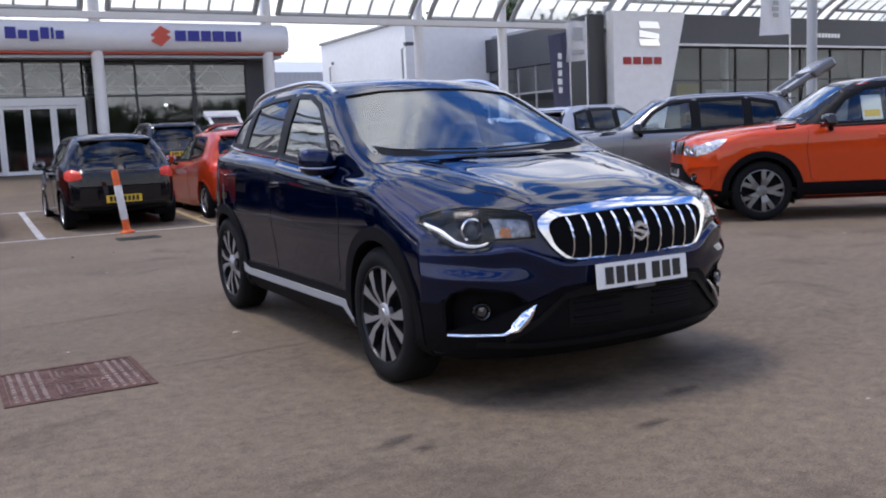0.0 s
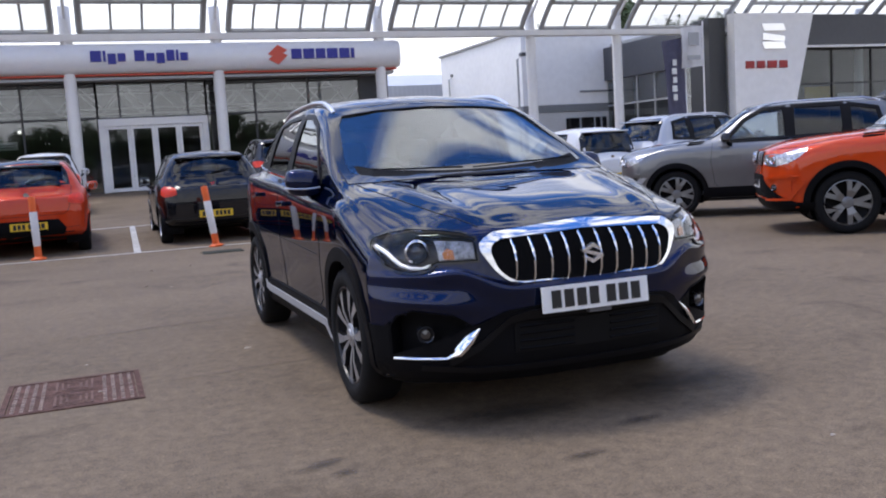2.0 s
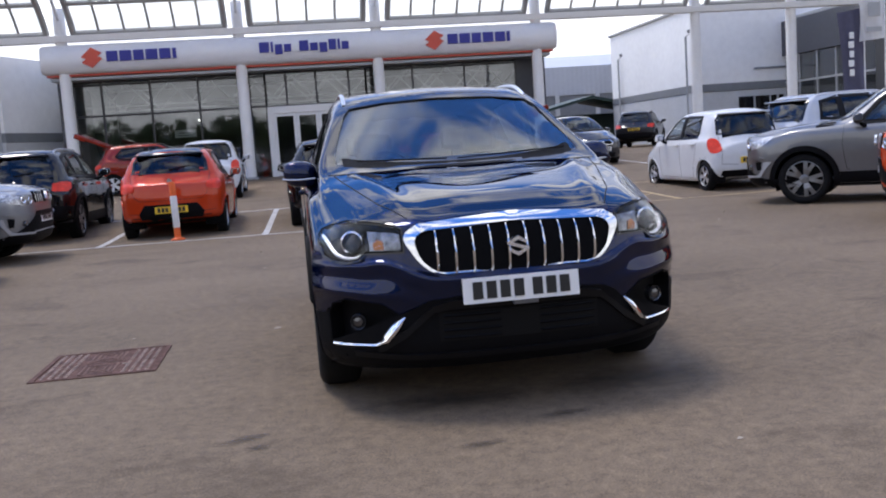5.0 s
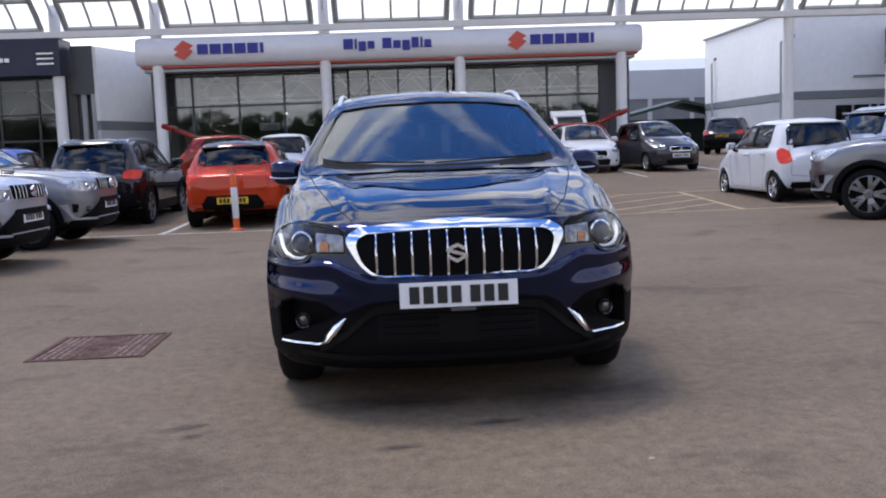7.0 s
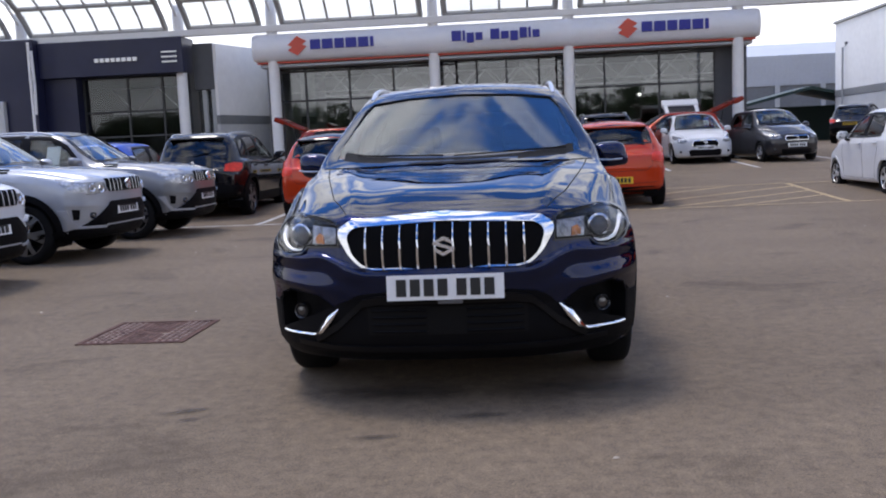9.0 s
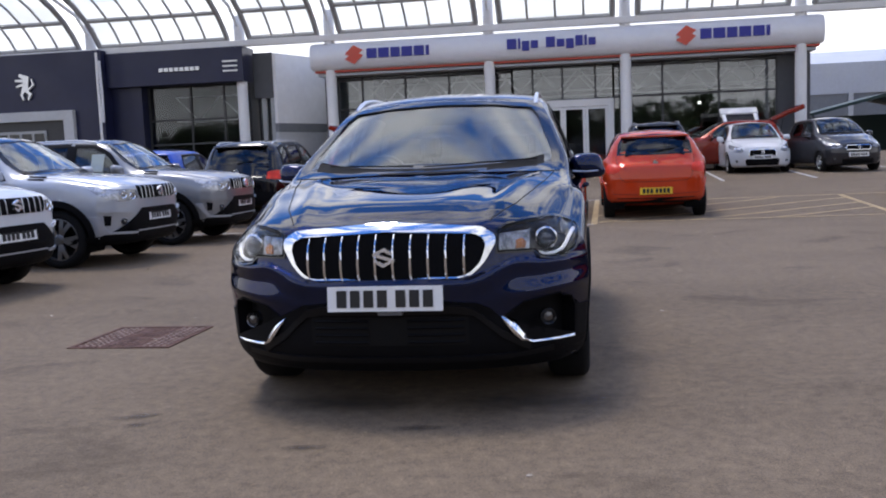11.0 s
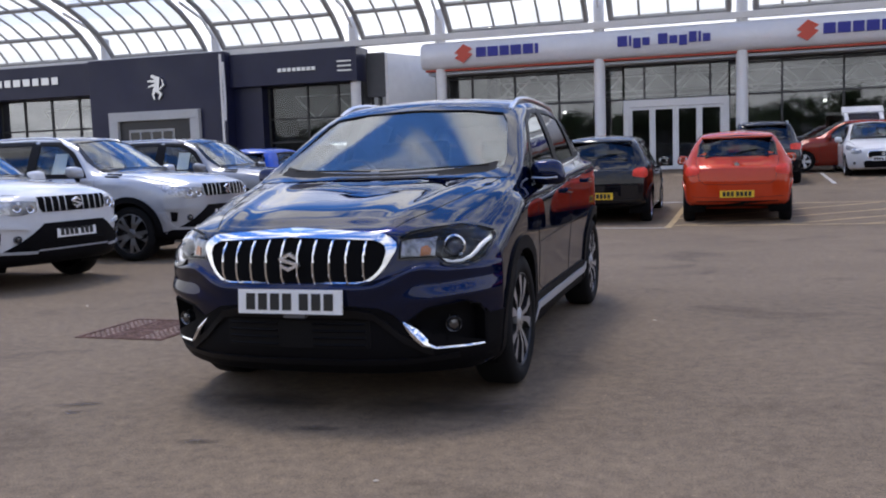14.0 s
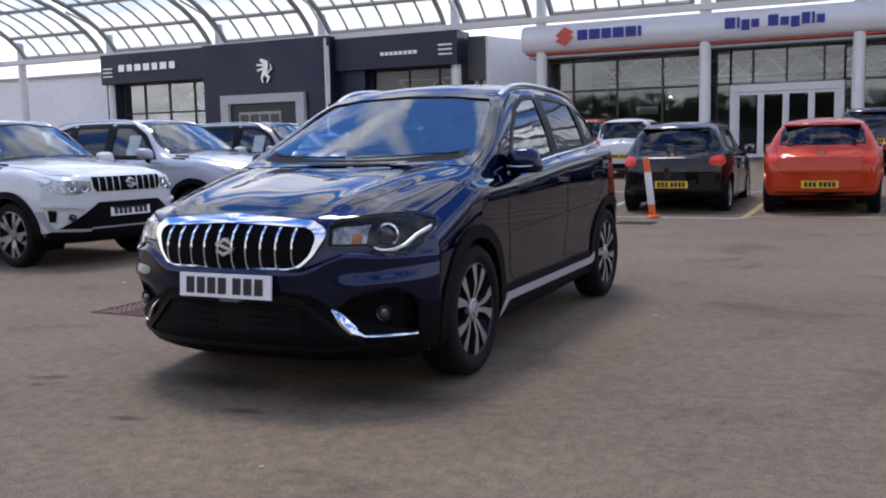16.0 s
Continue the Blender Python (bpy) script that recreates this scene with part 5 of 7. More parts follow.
HATCH = dict(
    seal=.042, low_off=.010,
    length=3.84, width=1.735, plan=0.46, plan_pow=3.2, plan_r=0.17, shoulder=0.10,
    top=[(0, .78), (.12, .86), (.4, .93), (.8, .98), (1.0, 1.0), (1.1, 1.03), (1.45, 1.26), (1.75, 1.42), (1.95, 1.465), (2.3, 1.495), (2.9, 1.485), (3.4, 1.44), (3.56, 1.385), (3.69, 1.22), (3.785, 1.07), (3.84, .92)],
    belt=[(0, .70), (.3, .82), (.7, .885), (1.2, .92), (2.4, .965), (3.2, 1.02), (3.6, 1.04), (3.84, .86)],
    belt_half=[(0, .74), (.5, .79), (1.2, .80), (2.4, .795), (3.2, .80), (3.84, .755)],
    roof_half=[(0, .56), (.5, .65), (1.0, .70), (1.2, .70), (1.5, .655), (1.85, .60), (2.4, .59), (3.3, .572), (3.65, .60), (3.84, .64)],
    roof_edge=[(0, .75), (.5, .90), (1.0, .955), (1.2, .98), (1.5, 1.15), (1.8, 1.34), (2.05, 1.41), (2.5, 1.425), (3.1, 1.415), (3.42, 1.37), (3.56, 1.28), (3.70, 1.09), (3.84, .9)],
    half=[(0, .81), (.35, .845), (.8, .862), (1.5, .845), (2.5, .845), (3.15, .8675), (3.5, .855), (3.84, .79)],
    under=[(0, .20), (.5, .16), (2, .16), (3.2, .18), (3.84, .30)],
    nose=[(.15, .10), (.3, .02), (.5, .0), (.62, .01), (.75, .06), (.9, .2)], stern=[(.25, .06), (.45, .0), (.65, .0), (.8, .018), (1.0, .06)],
    axles=(.79, 3.24), track=.845, wheel_r=.305, rim_r=.20, arch_r=.345, arch_band=.02, wheel_style="five", tyre_w=.19, clad_low=BLACK_PLASTIC, sill_top=.24,
    side_windows=[([(1.42, .965), (2.22, .985), (2.20, 1.36), (1.95, 1.35), (1.75, 1.26)], CAR_GLASS), ([(2.31, 1.0), (2.98, 1.045), (3.12, 1.12), (2.95, 1.34), (2.30, 1.365)], TINT_GLASS)],
    screen=[(-.63, 1.025), (0, 1.04), (.63, 1.025), (.61, 1.15), (.525, 1.35), (.48, 1.40), (0, 1.44), (-.48, 1.40), (-.525, 1.35), (-.61, 1.15)],
    rear_screen=[(-.60, 1.085), (0, 1.075), (.60, 1.085), (.575, 1.25), (.50, 1.365), (0, 1.385), (-.50, 1.365), (-.575, 1.25)], screen_rim=.03,
    pillars=[[(2.21, .98), (2.32, .985), (2.31, 1.368), (2.19, 1.362)]],
    grille=[(-.34, .50), (.34, .50), (.36, .60), (.30, .665), (-.30, .665), (-.36, .60)], grille_frame=.016, badge=(.60, .05),
    head=[(.48, .64), (.60, .60), (.73, .62), (.82, .74), (.80, .84), (.70, .80), (.52, .72)],
    lower_front=[(-.42, .24), (.42, .24), (.46, .38), (.40, .42), (-.40, .42), (-.46, .38)], fogs=[(.66, .36)],
    front_plate=.47, bonnet=[(.46, .16), (.60, .42), (.68, .8), (.70, 1.08)], cowl=1.02, dash_z=.97, seat_y=1.75, mirror=(.83, 1.48, 1.0),
    seams=[[(1.24, .94), (1.22, .7), (1.27, .3), (1.3, .25)], [(2.26, .98), (2.27, .25)], [(3.05, 1.0), (2.95, .7), (2.82, .5), (2.80, .25)], [(1.3, .25), (2.8, .25)]], handles=[(2.12, .84)], belt_trim=[(1.42, .945), (3.1, .995)], belt_mat=GLOSS_BLACK,
    tail=[(.575, .80), (.64, .775), (.76, .76), (.798, .80), (.79, .89), (.745, .925), (.65, .92), (.585, .89)], lower_rear=[(-.70, .26), (.70, .26), (.62, .36), (-.62, .36)], rear_plate=.47, rear_badge=.93,
    tail_seams=[[(.64, 1.05), (.58, .70), (.5, .63), (.0, .62)], [(.0, .40), (.7, .43)]], spoiler=(.55, 3.53, 1.415), rear_glass=TINT_GLASS,
)

CITY = dict(HATCH,
    length=3.60, width=1.60, plan=0.40, plan_r=0.16,
    top=[(0, .80), (.1, .88), (.35, .96), (.7, 1.02), (.9, 1.05), (1.0, 1.08), (1.35, 1.33), (1.65, 1.48), (1.85, 1.515), (2.2, 1.53), (2.9, 1.52), (3.3, 1.48), (3.42, 1.42), (3.5, 1.1), (3.6, .92)],
    belt=[(0, .72), (.3, .86), (.7, .93), (1.2, .955), (2.4, .97), (3.2, .99), (3.45, .98), (3.6, .75)],
    belt_half=[(0, .70), (.5, .745), (1.2, .75), (2.4, .745), (3.2, .74), (3.6, .68)],
    roof_half=[(0, .54), (.5, .62), (.9, .66), (1.1, .66), (1.4, .62), (1.75, .55), (2.4, .545), (3.2, .53), (3.45, .57), (3.6, .58)],
    roof_edge=[(0, .77), (.5, .94), (.9, 1.0), (1.1, 1.03), (1.4, 1.22), (1.7, 1.40), (1.95, 1.45), (2.5, 1.465), (3.0, 1.455), (3.3, 1.40), (3.42, 1.28), (3.5, 1.05), (3.6, .82)],
    half=[(0, .75), (.35, .78), (.8, .80), (1.5, .785), (2.5, .785), (3.0, .80), (3.3, .79), (3.6, .74)],
    axles=(.72, 3.145), track=.785, wheel_r=.285, rim_r=.185, arch_r=.325, tyre_w=.165,
    side_windows=[([(1.32, 1.0), (2.06, 1.005), (2.04, 1.40), (1.80, 1.39), (1.60, 1.29)], CAR_GLASS), ([(2.15, 1.005), (2.80, 1.02), (2.88, 1.09), (2.80, 1.385), (2.14, 1.405)], TINT_GLASS)],
    screen=[(-.59, 1.08), (0, 1.09), (.59, 1.08), (.57, 1.2), (.50, 1.40), (.46, 1.45), (0, 1.49), (-.46, 1.45), (-.50, 1.40), (-.57, 1.2)],
    rear_screen=[(-.58, 1.055), (.58, 1.055), (.56, 1.30), (.48, 1.41), (-.48, 1.41), (-.56, 1.30)],
    pillars=[[(2.05, 1.0), (2.16, 1.0), (2.15, 1.408), (2.03, 1.402)]],
    grille=[(-.30, .60), (.30, .60), (.33, .66), (.28, .71), (-.28, .71), (-.33, .66)], badge=(.655, .045), head=[(.40, .68), (.52, .64), (.64, .66), (.73, .78), (.70, .87), (.60, .83), (.44, .75)],
    lower_front=[(-.40, .24), (.40, .24), (.42, .36), (-.42, .36)], fogs=[(.58, .36)], bonnet=[(.42, .14), (.56, .36), (.64, .7), (.66, .95)], cowl=.92, dash_z=1.0, seat_y=1.6, mirror=(.77, 1.38, 1.03),
    seams=[[(1.14, .97), (1.12, .7), (1.17, .3), (1.2, .25)], [(2.10, 1.0), (2.11, .25)], [(2.88, 1.02), (2.82, .7), (2.70, .5), (2.68, .25)], [(1.2, .25), (2.68, .25)]], handles=[(1.95, .87), (2.72, .89)], belt_trim=[(1.32, .985), (2.88, 1.01)],
    tail_round=.035, tail=[(.57, .76), (.65, .71), (.735, .70), (.755, .80), (.75, .92), (.69, .99), (.60, .96), (.565, .87)], lower_rear=[(-.62, .26), (.62, .26), (.58, .38), (-.58, .38)], rear_plate=.56, rear_badge=.92, tail_seams=[[(.57, 1.0), (.60, .50), (.3, .48)]], spoiler=(.48, 3.38, 1.475),
)


def paint_car(car, body_paint):
    """Gives a copy of a car its own colour."""
    for o in car.children_recursive:
        for slot in o.material_slots:
            if slot.material and slot.material.name.endswith("lacquer"):
                slot.link = "OBJECT"
                slot.material = body_paint


# the car that the camera circles
build_car(CROSSOVER, "parked_car", "dark metallic blue crossover car with a chrome slatted grille, on tarmac", 0, 0.012, 0, 0, NAVY_PAINT, 220, 128)

ORANGE = paint("orange lacquer", (0.56, 0.058, 0.010), 0.15, 0.3)
RED_ORANGE = paint("red orange lacquer", (0.50, 0.046, 0.011), 0.15, 0.3)
# the red orange again, with the shade by the showroom put into the paint
SHADED_RED = paint("shade-deepened red lacquer", (0.22, 0.018, 0.008), 0.15, 0.3)
BLACK = paint("black lacquer", (0.008, 0.008, 0.01), 0.3, 0.3)
WHITE = paint("white lacquer", (0.64, 0.65, 0.66), 0.0, 0.35)
SILVER = paint("silver lacquer", (0.24, 0.25, 0.27), 0.65, 0.35)
PALE_SILVER = paint("pale silver lacquer", (0.42, 0.44, 0.475), 0.45, 0.35)
STEEL = paint("steel grey lacquer", (0.17, 0.175, 0.185), 0.65, 0.33)
CHARCOAL_PAINT = paint("charcoal lacquer", (0.035, 0.035, 0.04), 0.5, 0.3)
BLUE = paint("bright blue lacquer", (0.015, 0.07, 0.42), 0.4, 0.3)


def centre(P, x, y, rz, off=0.5):
    """The pose of a car whose point at off of its length stands at (x, y)."""
    a = radians(rz)
    d = P["length"] * off
    px, py = x + math.sin(a) * d, y - math.cos(a) * d
    return px, py, slope(y), rz


def by_wheel(P, wx, wy, rz, size=1.0):
    """Where the middle of the nose stands, from the foot of the front wheel on the car's own left."""
    p = pose(0, 0, 0, 0, 0, rz) @ Vector((P["track"] * size, P["axles"][0] * size, 0))
    return wx - p.x, wy - p.y


def open_tailgate(car, P, body_paint, inner=None, swing=24, reach=1.02):
    """The tailgate swung up on its hinges, with its window and lower panel."""
    hy, hz = P["length"] - .5, max(z for _, z in P["top"]) - .07
    w = .54
    low = reach - .36
    tg = bmesh.new()
    add_box(tg, -w, w, 0, .09, -.03, .05, .02)
    for s in (-1, 1):
        add_box(tg, s * w - .06 - s * .06, s * w + .06 - s * .06, .09, low, -.05, .04, .02)
    add_box(tg, -w - .04, w + .04, low, reach, -.09, .06, .035)
    m = pose(0, hy, hz, swing, 0, 0)
    bmesh.ops.transform(tg, matrix=m, verts=tg.verts)
    gate = part("tailgate", tg, inner or body_paint, car, "raised tailgate")
    gl = box(-w + .11, w - .11, .08, low + .01, .0, .012)
    bmesh.ops.transform(gl, matrix=m, verts=gl.verts)
    part("tailgate_glass", gl, GLOSS_BLACK, gate)
    for s in (-1, 1):
        part("gas_strut", tube([m @ Vector((s * (w - .04), .35, -.02)), (s * (w + .04), hy + .22, hz - .38)], .011, 6), BLACK_PLASTIC, gate)


def window_sheet(car, y, z, s, w, h, x, accent=False):
    """A price sheet behind the side glass."""
    bm = add_box(bmesh.new(), -.002, .002, -w / 2, w / 2, -h / 2, h / 2)
    m = pose(s * x, y, z, 0, s * -22, 0)
    bmesh.ops.transform(bm, matrix=m, verts=bm.verts)
    sh = part("window_sheet", bm, PAPER, car, "white price sheet")
    if accent:
        bm = add_box(bmesh.new(), -.0035, .0035, -w * .4, w * .4, -h * .38, -h * .1)
        bmesh.ops.transform(bm, matrix=m, verts=bm.verts)
        part("sheet_panel", bm, PLATE_YELLOW, sh)


SKINS = {}


def first(P, name, label, paint_, x, y, rz, off=0.5):
    px, py, pz, r = centre(P, x, y, rz, off)
    made, SKINS[name] = build_car(P, name, label, px, py, pz, r, paint_, 60, 40)
    return made


def black_top(car, skin):
    """A black roof, screen pillars and mirrors on a two-tone car."""
    part("roof_panel", skin.patch(rounded([(-.56, 2.02), (.56, 2.02), (.54, 3.75), (-.54, 3.75)], .08), "top", 1, .004, .01, .08), BLACK, car, "black roof", smooth=True)
    for s in (1, -1):
        part("screen_pillar", skin.patch([(1.30, 1.085), (1.52, 1.085), (1.80, 1.345), (2.0, 1.46), (2.36, 1.475), (2.36, 1.575), (2.02, 1.558), (1.80, 1.47), (1.50, 1.26), (1.24, 1.115)], "side", s, .005, .012, .04), PILLAR_BLACK, car, "black screen pillar", smooth=True)
    for o in car.children:
        if o.name.startswith("door_mirror"):
            recolour(o, BLACK)
        if o.name.startswith("bumper_trim"):
            recolour(o, ORANGE)


def recolour(o, material):
    o.material_slots[0].link = "OBJECT"
    o.material_slots[0].material = material


def sport_back(car, skin):
    """A black roof, spoiler and deep black lower bumper on a hatchback."""
    part("roof_panel", skin.patch(rounded([(-.52, 1.98), (.52, 1.98), (.50, 3.42), (-.50, 3.42)], .08), "top", 1, .004, .01, .08), BLACK, car, "black roof", smooth=True)
    part("rear_diffuser", skin.patch([(-.46, .24), (.46, .24), (.52, .42), (.42, .56), (-.42, .56), (-.52, .42)], "rear", 1, .008, .03, .06), BLACK_PLASTIC, car, "black lower bumper", smooth=True)
    for o in car.children:
        if o.name.startswith("roof_spoiler"):
            recolour(o, BLACK)


def again(src, P, label, paint_, x, y, rz, off=0.5, pitch=0.0, size=1.0):
    px, py, pz, r = centre(P, x, y, rz, off)
    c = copy_thing(src, pose(px, py, pz, pitch, 0, r) @ Matrix.Scale(size, 4))
    paint_car(c, paint_)
    return tagged(c, label)


orange_suv = suv = first(SUV, "suv", "orange compact SUV with a black roof and arches", ORANGE, *by_wheel(SUV, 6.10, 4.71, -124, 1.06), -124, 0)
grey_suv = again(suv, SUV, "steel grey compact SUV with its tailgate raised", STEEL, *by_wheel(SUV, 6.34, 8.37, -128, 1.05), -128, 0, size=1.05)
again(suv, SUV, "white compact SUV parked nose out in a row", WHITE, -4.55, 4.15, 84, 0)
row_a = again(suv, SUV, "pale silver compact SUV parked nose out in a row", PALE_SILVER, -4.5, 7.05, 88, 0, size=1.03)
row_b = again(suv, SUV, "silver compact SUV with a paper in its window", SILVER, -4.45, 9.9, 90, 0, size=1.03)
again(suv, SUV, "black compact SUV seen from behind in a marked bay", BLACK, -5.5, 12.2, 180, 1)
again(suv, SUV, "dark SUV behind the row of hatchbacks", CHARCOAL_PAINT, 2.75, 20.0, 180, 1)
again(suv, SUV, "dark SUV beside the white warehouse", CHARCOAL_PAINT, 13.9, 34.5, 150, 1)
again(suv, SUV, "pale silver SUV seen from behind beside the city car", PALE_SILVER, 12.51, 13.32, 98, 0, size=1.04)
hatch = first(HATCH, "hatchback", "orange hatchback with a black roof and lower bumper", RED_ORANGE, -2.93, 11.55, 180, 1)
again(hatch, HATCH, "black hatchback with red tail lights in a bay", BLACK, -.18, 11.5, 180, 1)
again(hatch, HATCH, "orange hatchback with a yellow plate in a bay", RED_ORANGE, 2.03, 11.5, 180, 1)
boot_a = again(hatch, HATCH, "white hatchback facing the lane with its boot open", WHITE, 5.75, 22.6, 0, 0)
boot_b = again(hatch, HATCH, "orange-red hatchback along the showroom glass, its colour darkened for shade", SHADED_RED, 3.2, 25.9, -90, 0)
boot_c = again(hatch, HATCH, "orange-red hatchback beside a showroom column, its colour darkened for shade", SHADED_RED, -2.9, 25.2, 90, 0)
again(hatch, HATCH, "bright blue hatchback beside the black SUV", BLUE, -8.1, 13.4, 180, 1)
city = first(CITY, "city_car", "white city car with tall tail lights by the yellow hatching", WHITE, 7.45, 11.9, 180, 1)
again(city, CITY, "charcoal city car facing the lane", CHARCOAL_PAINT, 8.1, 22.0, 8, 0)
again(city, CITY, "white city car behind the black hatchback", WHITE, -3.0, 19.5, 180, 1)
black_top(orange_suv, SKINS["suv"])
sport_back(hatch, SKINS["hatchback"])
for o in grey_suv.children:
    if o.name.startswith("door_mirror"):
        recolour(o, BLACK)
orange_suv.scale = (1.06, 1.06, 1.06)
open_tailgate(grey_suv, SUV, STEEL, swing=33, reach=.86)
open_tailgate(boot_a, HATCH, WHITE, None, 32)
open_tailgate(boot_b, HATCH, SHADED_RED)
open_tailgate(boot_c, HATCH, SHADED_RED)
window_sheet(orange_suv, 2.1, 1.25, 1, .22, .3, .70, True)
window_sheet(row_a, 1.98, 1.24, 1, .2, .28, .71)
window_sheet(row_b, 1.98, 1.24, 1, .2, .28, .71)
window_sheet(row_a, 1.98, 1.24, -1, .2, .28, .71)
window_sheet(row_b, 1.98, 1.24, -1, .2, .28, .71)


# ---- ground ----
def ground_mesh():
    bm = bmesh.new()
    ys = [-400, -60, -20, 0, 6, 11.5] + [11.5 + 18.5 * j / 12 for j in range(1, 13)] + [60, 400]
    xs = [-400, -60, -20, 0, 20, 60, 400]
    g = [[bm.verts.new((x, y, slope(y) if y < 31 else slope(31))) for x in xs] for y in ys]
    for a, c in zip(g, g[1:]):
        for j in range(len(xs) - 1):
            bm.faces.new((a[j], a[j + 1], c[j + 1], c[j]))
    return bm


part("ground", ground_mesh(), ASPHALT, None, "brown-grey worn tarmac forecourt", True, "structure")


def stripe(name, x0, y0, x1, y1, w, material, label):
    """A painted line, laid on the ground."""
    d = Vector((x1 - x0, y1 - y0, 0))
    n = Vector((-d.y, d.x, 0)).normalized() * w / 2
    k = max(1, int(d.length / 0.5))
    bm = bmesh.new()
    rows = []
    for j in range(k + 1):
        p = Vector((x0, y0, 0)) + d * (j / k)
        a = p + n
        c = p - n
        rows.append((bm.verts.new((a.x, a.y, slope(a.y) + 0.005)), bm.verts.new((c.x, c.y, slope(c.y) + 0.005))))
    for (a, b), (c, e) in zip(rows, rows[1:]):
        bm.faces.new((a, b, e, c))
    return part(name, bm, material, None, label, False, "structure")


stripe("bay_line_front", -6.9, 10.95, 1.0, 10.72, .09, LINE_WHITE, "worn white line along the bays")
for bx in (-6.6, -4.0, -1.45, 1.0):
    stripe("bay_line", bx, 10.85 if bx < 1 else 10.7, bx + 0.12, 15.6, .1, LINE_WHITE if bx < 1 else LINE_YELLOW, "worn bay line between two cars")
stripe("bay_line_far", -8, 15.6, 1.2, 15.6, .09, LINE_WHITE, "worn white line behind the bays")
stripe("hatch_edge", 1.0, 11.1, 7.6, 11.25, .09, LINE_YELLOW, "worn yellow edge of a hatched area")
stripe("hatch_edge", 3.0, 15.0, 9.6, 15.4, .09, LINE_YELLOW, "worn yellow edge of a hatched area")
stripe("hatch_edge", 5.83, 15.1, 5.7, 11.2, .1, LINE_YELLOW, "worn yellow line across the hatching")
for x0, y0, x1, y1 in ((1.05, 12.3, 4.6, 14.9), (1.1, 11.2, 5.8, 14.5), (2.55, 11.2, 5.78, 13.45), (3.9, 11.25, 5.72, 12.55)):
    stripe("hatch_stripe", x0, y0, x1, y1, .08, LINE_YELLOW, "worn yellow hatching stripe")
for bx in (4.35, 6.6, 9.2):
    stripe("bay_line", bx, 20.2, bx + .1, 24.9, .1, LINE_WHITE, "worn white line by the showroom")


def manhole():
    t = thing("manhole_cover", -2.19, 1.98, 0.0, 0, "worn rusty double manhole cover set in the tarmac", "manhole cover")
    fr = bmesh.new()
    W, D = .36, .37
    for x0, x1, y0, y1 in ((-W, W, -D, -D + .03), (-W, W, D - .03, D), (-W, -W + .03, -D + .03, D - .03), (W - .03, W, -D + .03, D - .03)):
        add_box(fr, x0, x1, y0, y1, -.02, .007)
    part("frame", fr, CAST_IRON, t)
    for y0, y1 in ((-D + .036, -.004), (.004, D - .036)):
        lid = box(-W + .036, W - .036, y0, y1, -.02, .003)
        mid = (y0 + y1) / 2
        studs, ribs = bmesh.new(), bmesh.new()
        for i in range(14):
            for j in range(6):
                cx, cy = -W + .062 + (2 * W - .124) * i / 13, y0 + .03 + (y1 - y0 - .06) * j / 5
                if abs(cx) > .115:
                    add_box(studs, cx - .010, cx + .010, cy - .012, cy + .012, .003, .0075)
        for a, c in ((.10, .13), (.07, .095), (.04, .06)):
            for u0, u1, v0, v1 in ((-a, a, c - .012, c), (-a, a, -c, -c + .012), (-a, -a + .012, -c + .012, c - .012), (a - .012, a, -c + .012, c - .012)):
                add_box(ribs, u0, u1, mid + v0, mid + v1, .003, .0065)
        lid = part("lid", lid, CAST_IRON, t)
        part("studs", studs, mat("polished iron studs", (.30, .225, .185), .7, .0, var=.6, scale=16, spec=.2), lid, "worn bright studs", kind="stuff")
        part("ribs", ribs, RIB_IRON, lid, "raised ribs in rectangles", kind="stuff")


manhole()


def drain(x, y):
    t = thing("drain_cover", x, y, slope(y), 0, "small dark drain cover in the tarmac", "drain cover")
    bm = box(-.28, .28, -.2, .2, -.02, .006)
    for k in range(9):
        add_box(bm, -.25 + .06 * k, -.225 + .06 * k, -.17, .17, .006, .012)
    part("grate", bm, DRAIN_IRON, t)


drain(-.35, 9.75)


def stain_material():
    """Dark oil, dense in the middle and broken up towards the rim."""
    m = bpy.data.materials.new("oil stain")
    m.use_nodes = True
    n, l = m.node_tree.nodes, m.node_tree.links
    b = n["Principled BSDF"]
    b.inputs["Base Color"].default_value, b.inputs["Roughness"].default_value = (.045, .038, .034, 1), .75
    tc, ln, ns, mx, rp = (n.new("ShaderNode" + k) for k in ("TexCoord", "VectorMath", "TexNoise", "Math", "MapRange"))
    ln.operation, mx.operation = "LENGTH", "SUBTRACT"
    ns.inputs["Scale"].default_value, ns.inputs["Detail"].default_value = 2.6, 7
    l.new(tc.outputs["Object"], ln.inputs[0])
    l.new(tc.outputs["Object"], ns.inputs["Vector"])
    l.new(ns.outputs["Fac"], mx.inputs[0])
    l.new(ln.outputs["Value"], mx.inputs[1])
    rp.inputs["From Min"].default_value, rp.inputs["From Max"].default_value = -.42, .35
    rp.inputs["To Max"].default_value = .5
    l.new(mx.outputs[0], rp.inputs["Value"])
    tr, mi = n.new("ShaderNodeBsdfTransparent"), n.new("ShaderNodeMixShader")
    l.new(rp.outputs[0], mi.inputs[0])
    l.new(tr.outputs[0], mi.inputs[1])
    l.new(b.outputs[0], mi.inputs[2])
    l.new(mi.outputs[0], n["Material Output"].inputs[0])
    return m


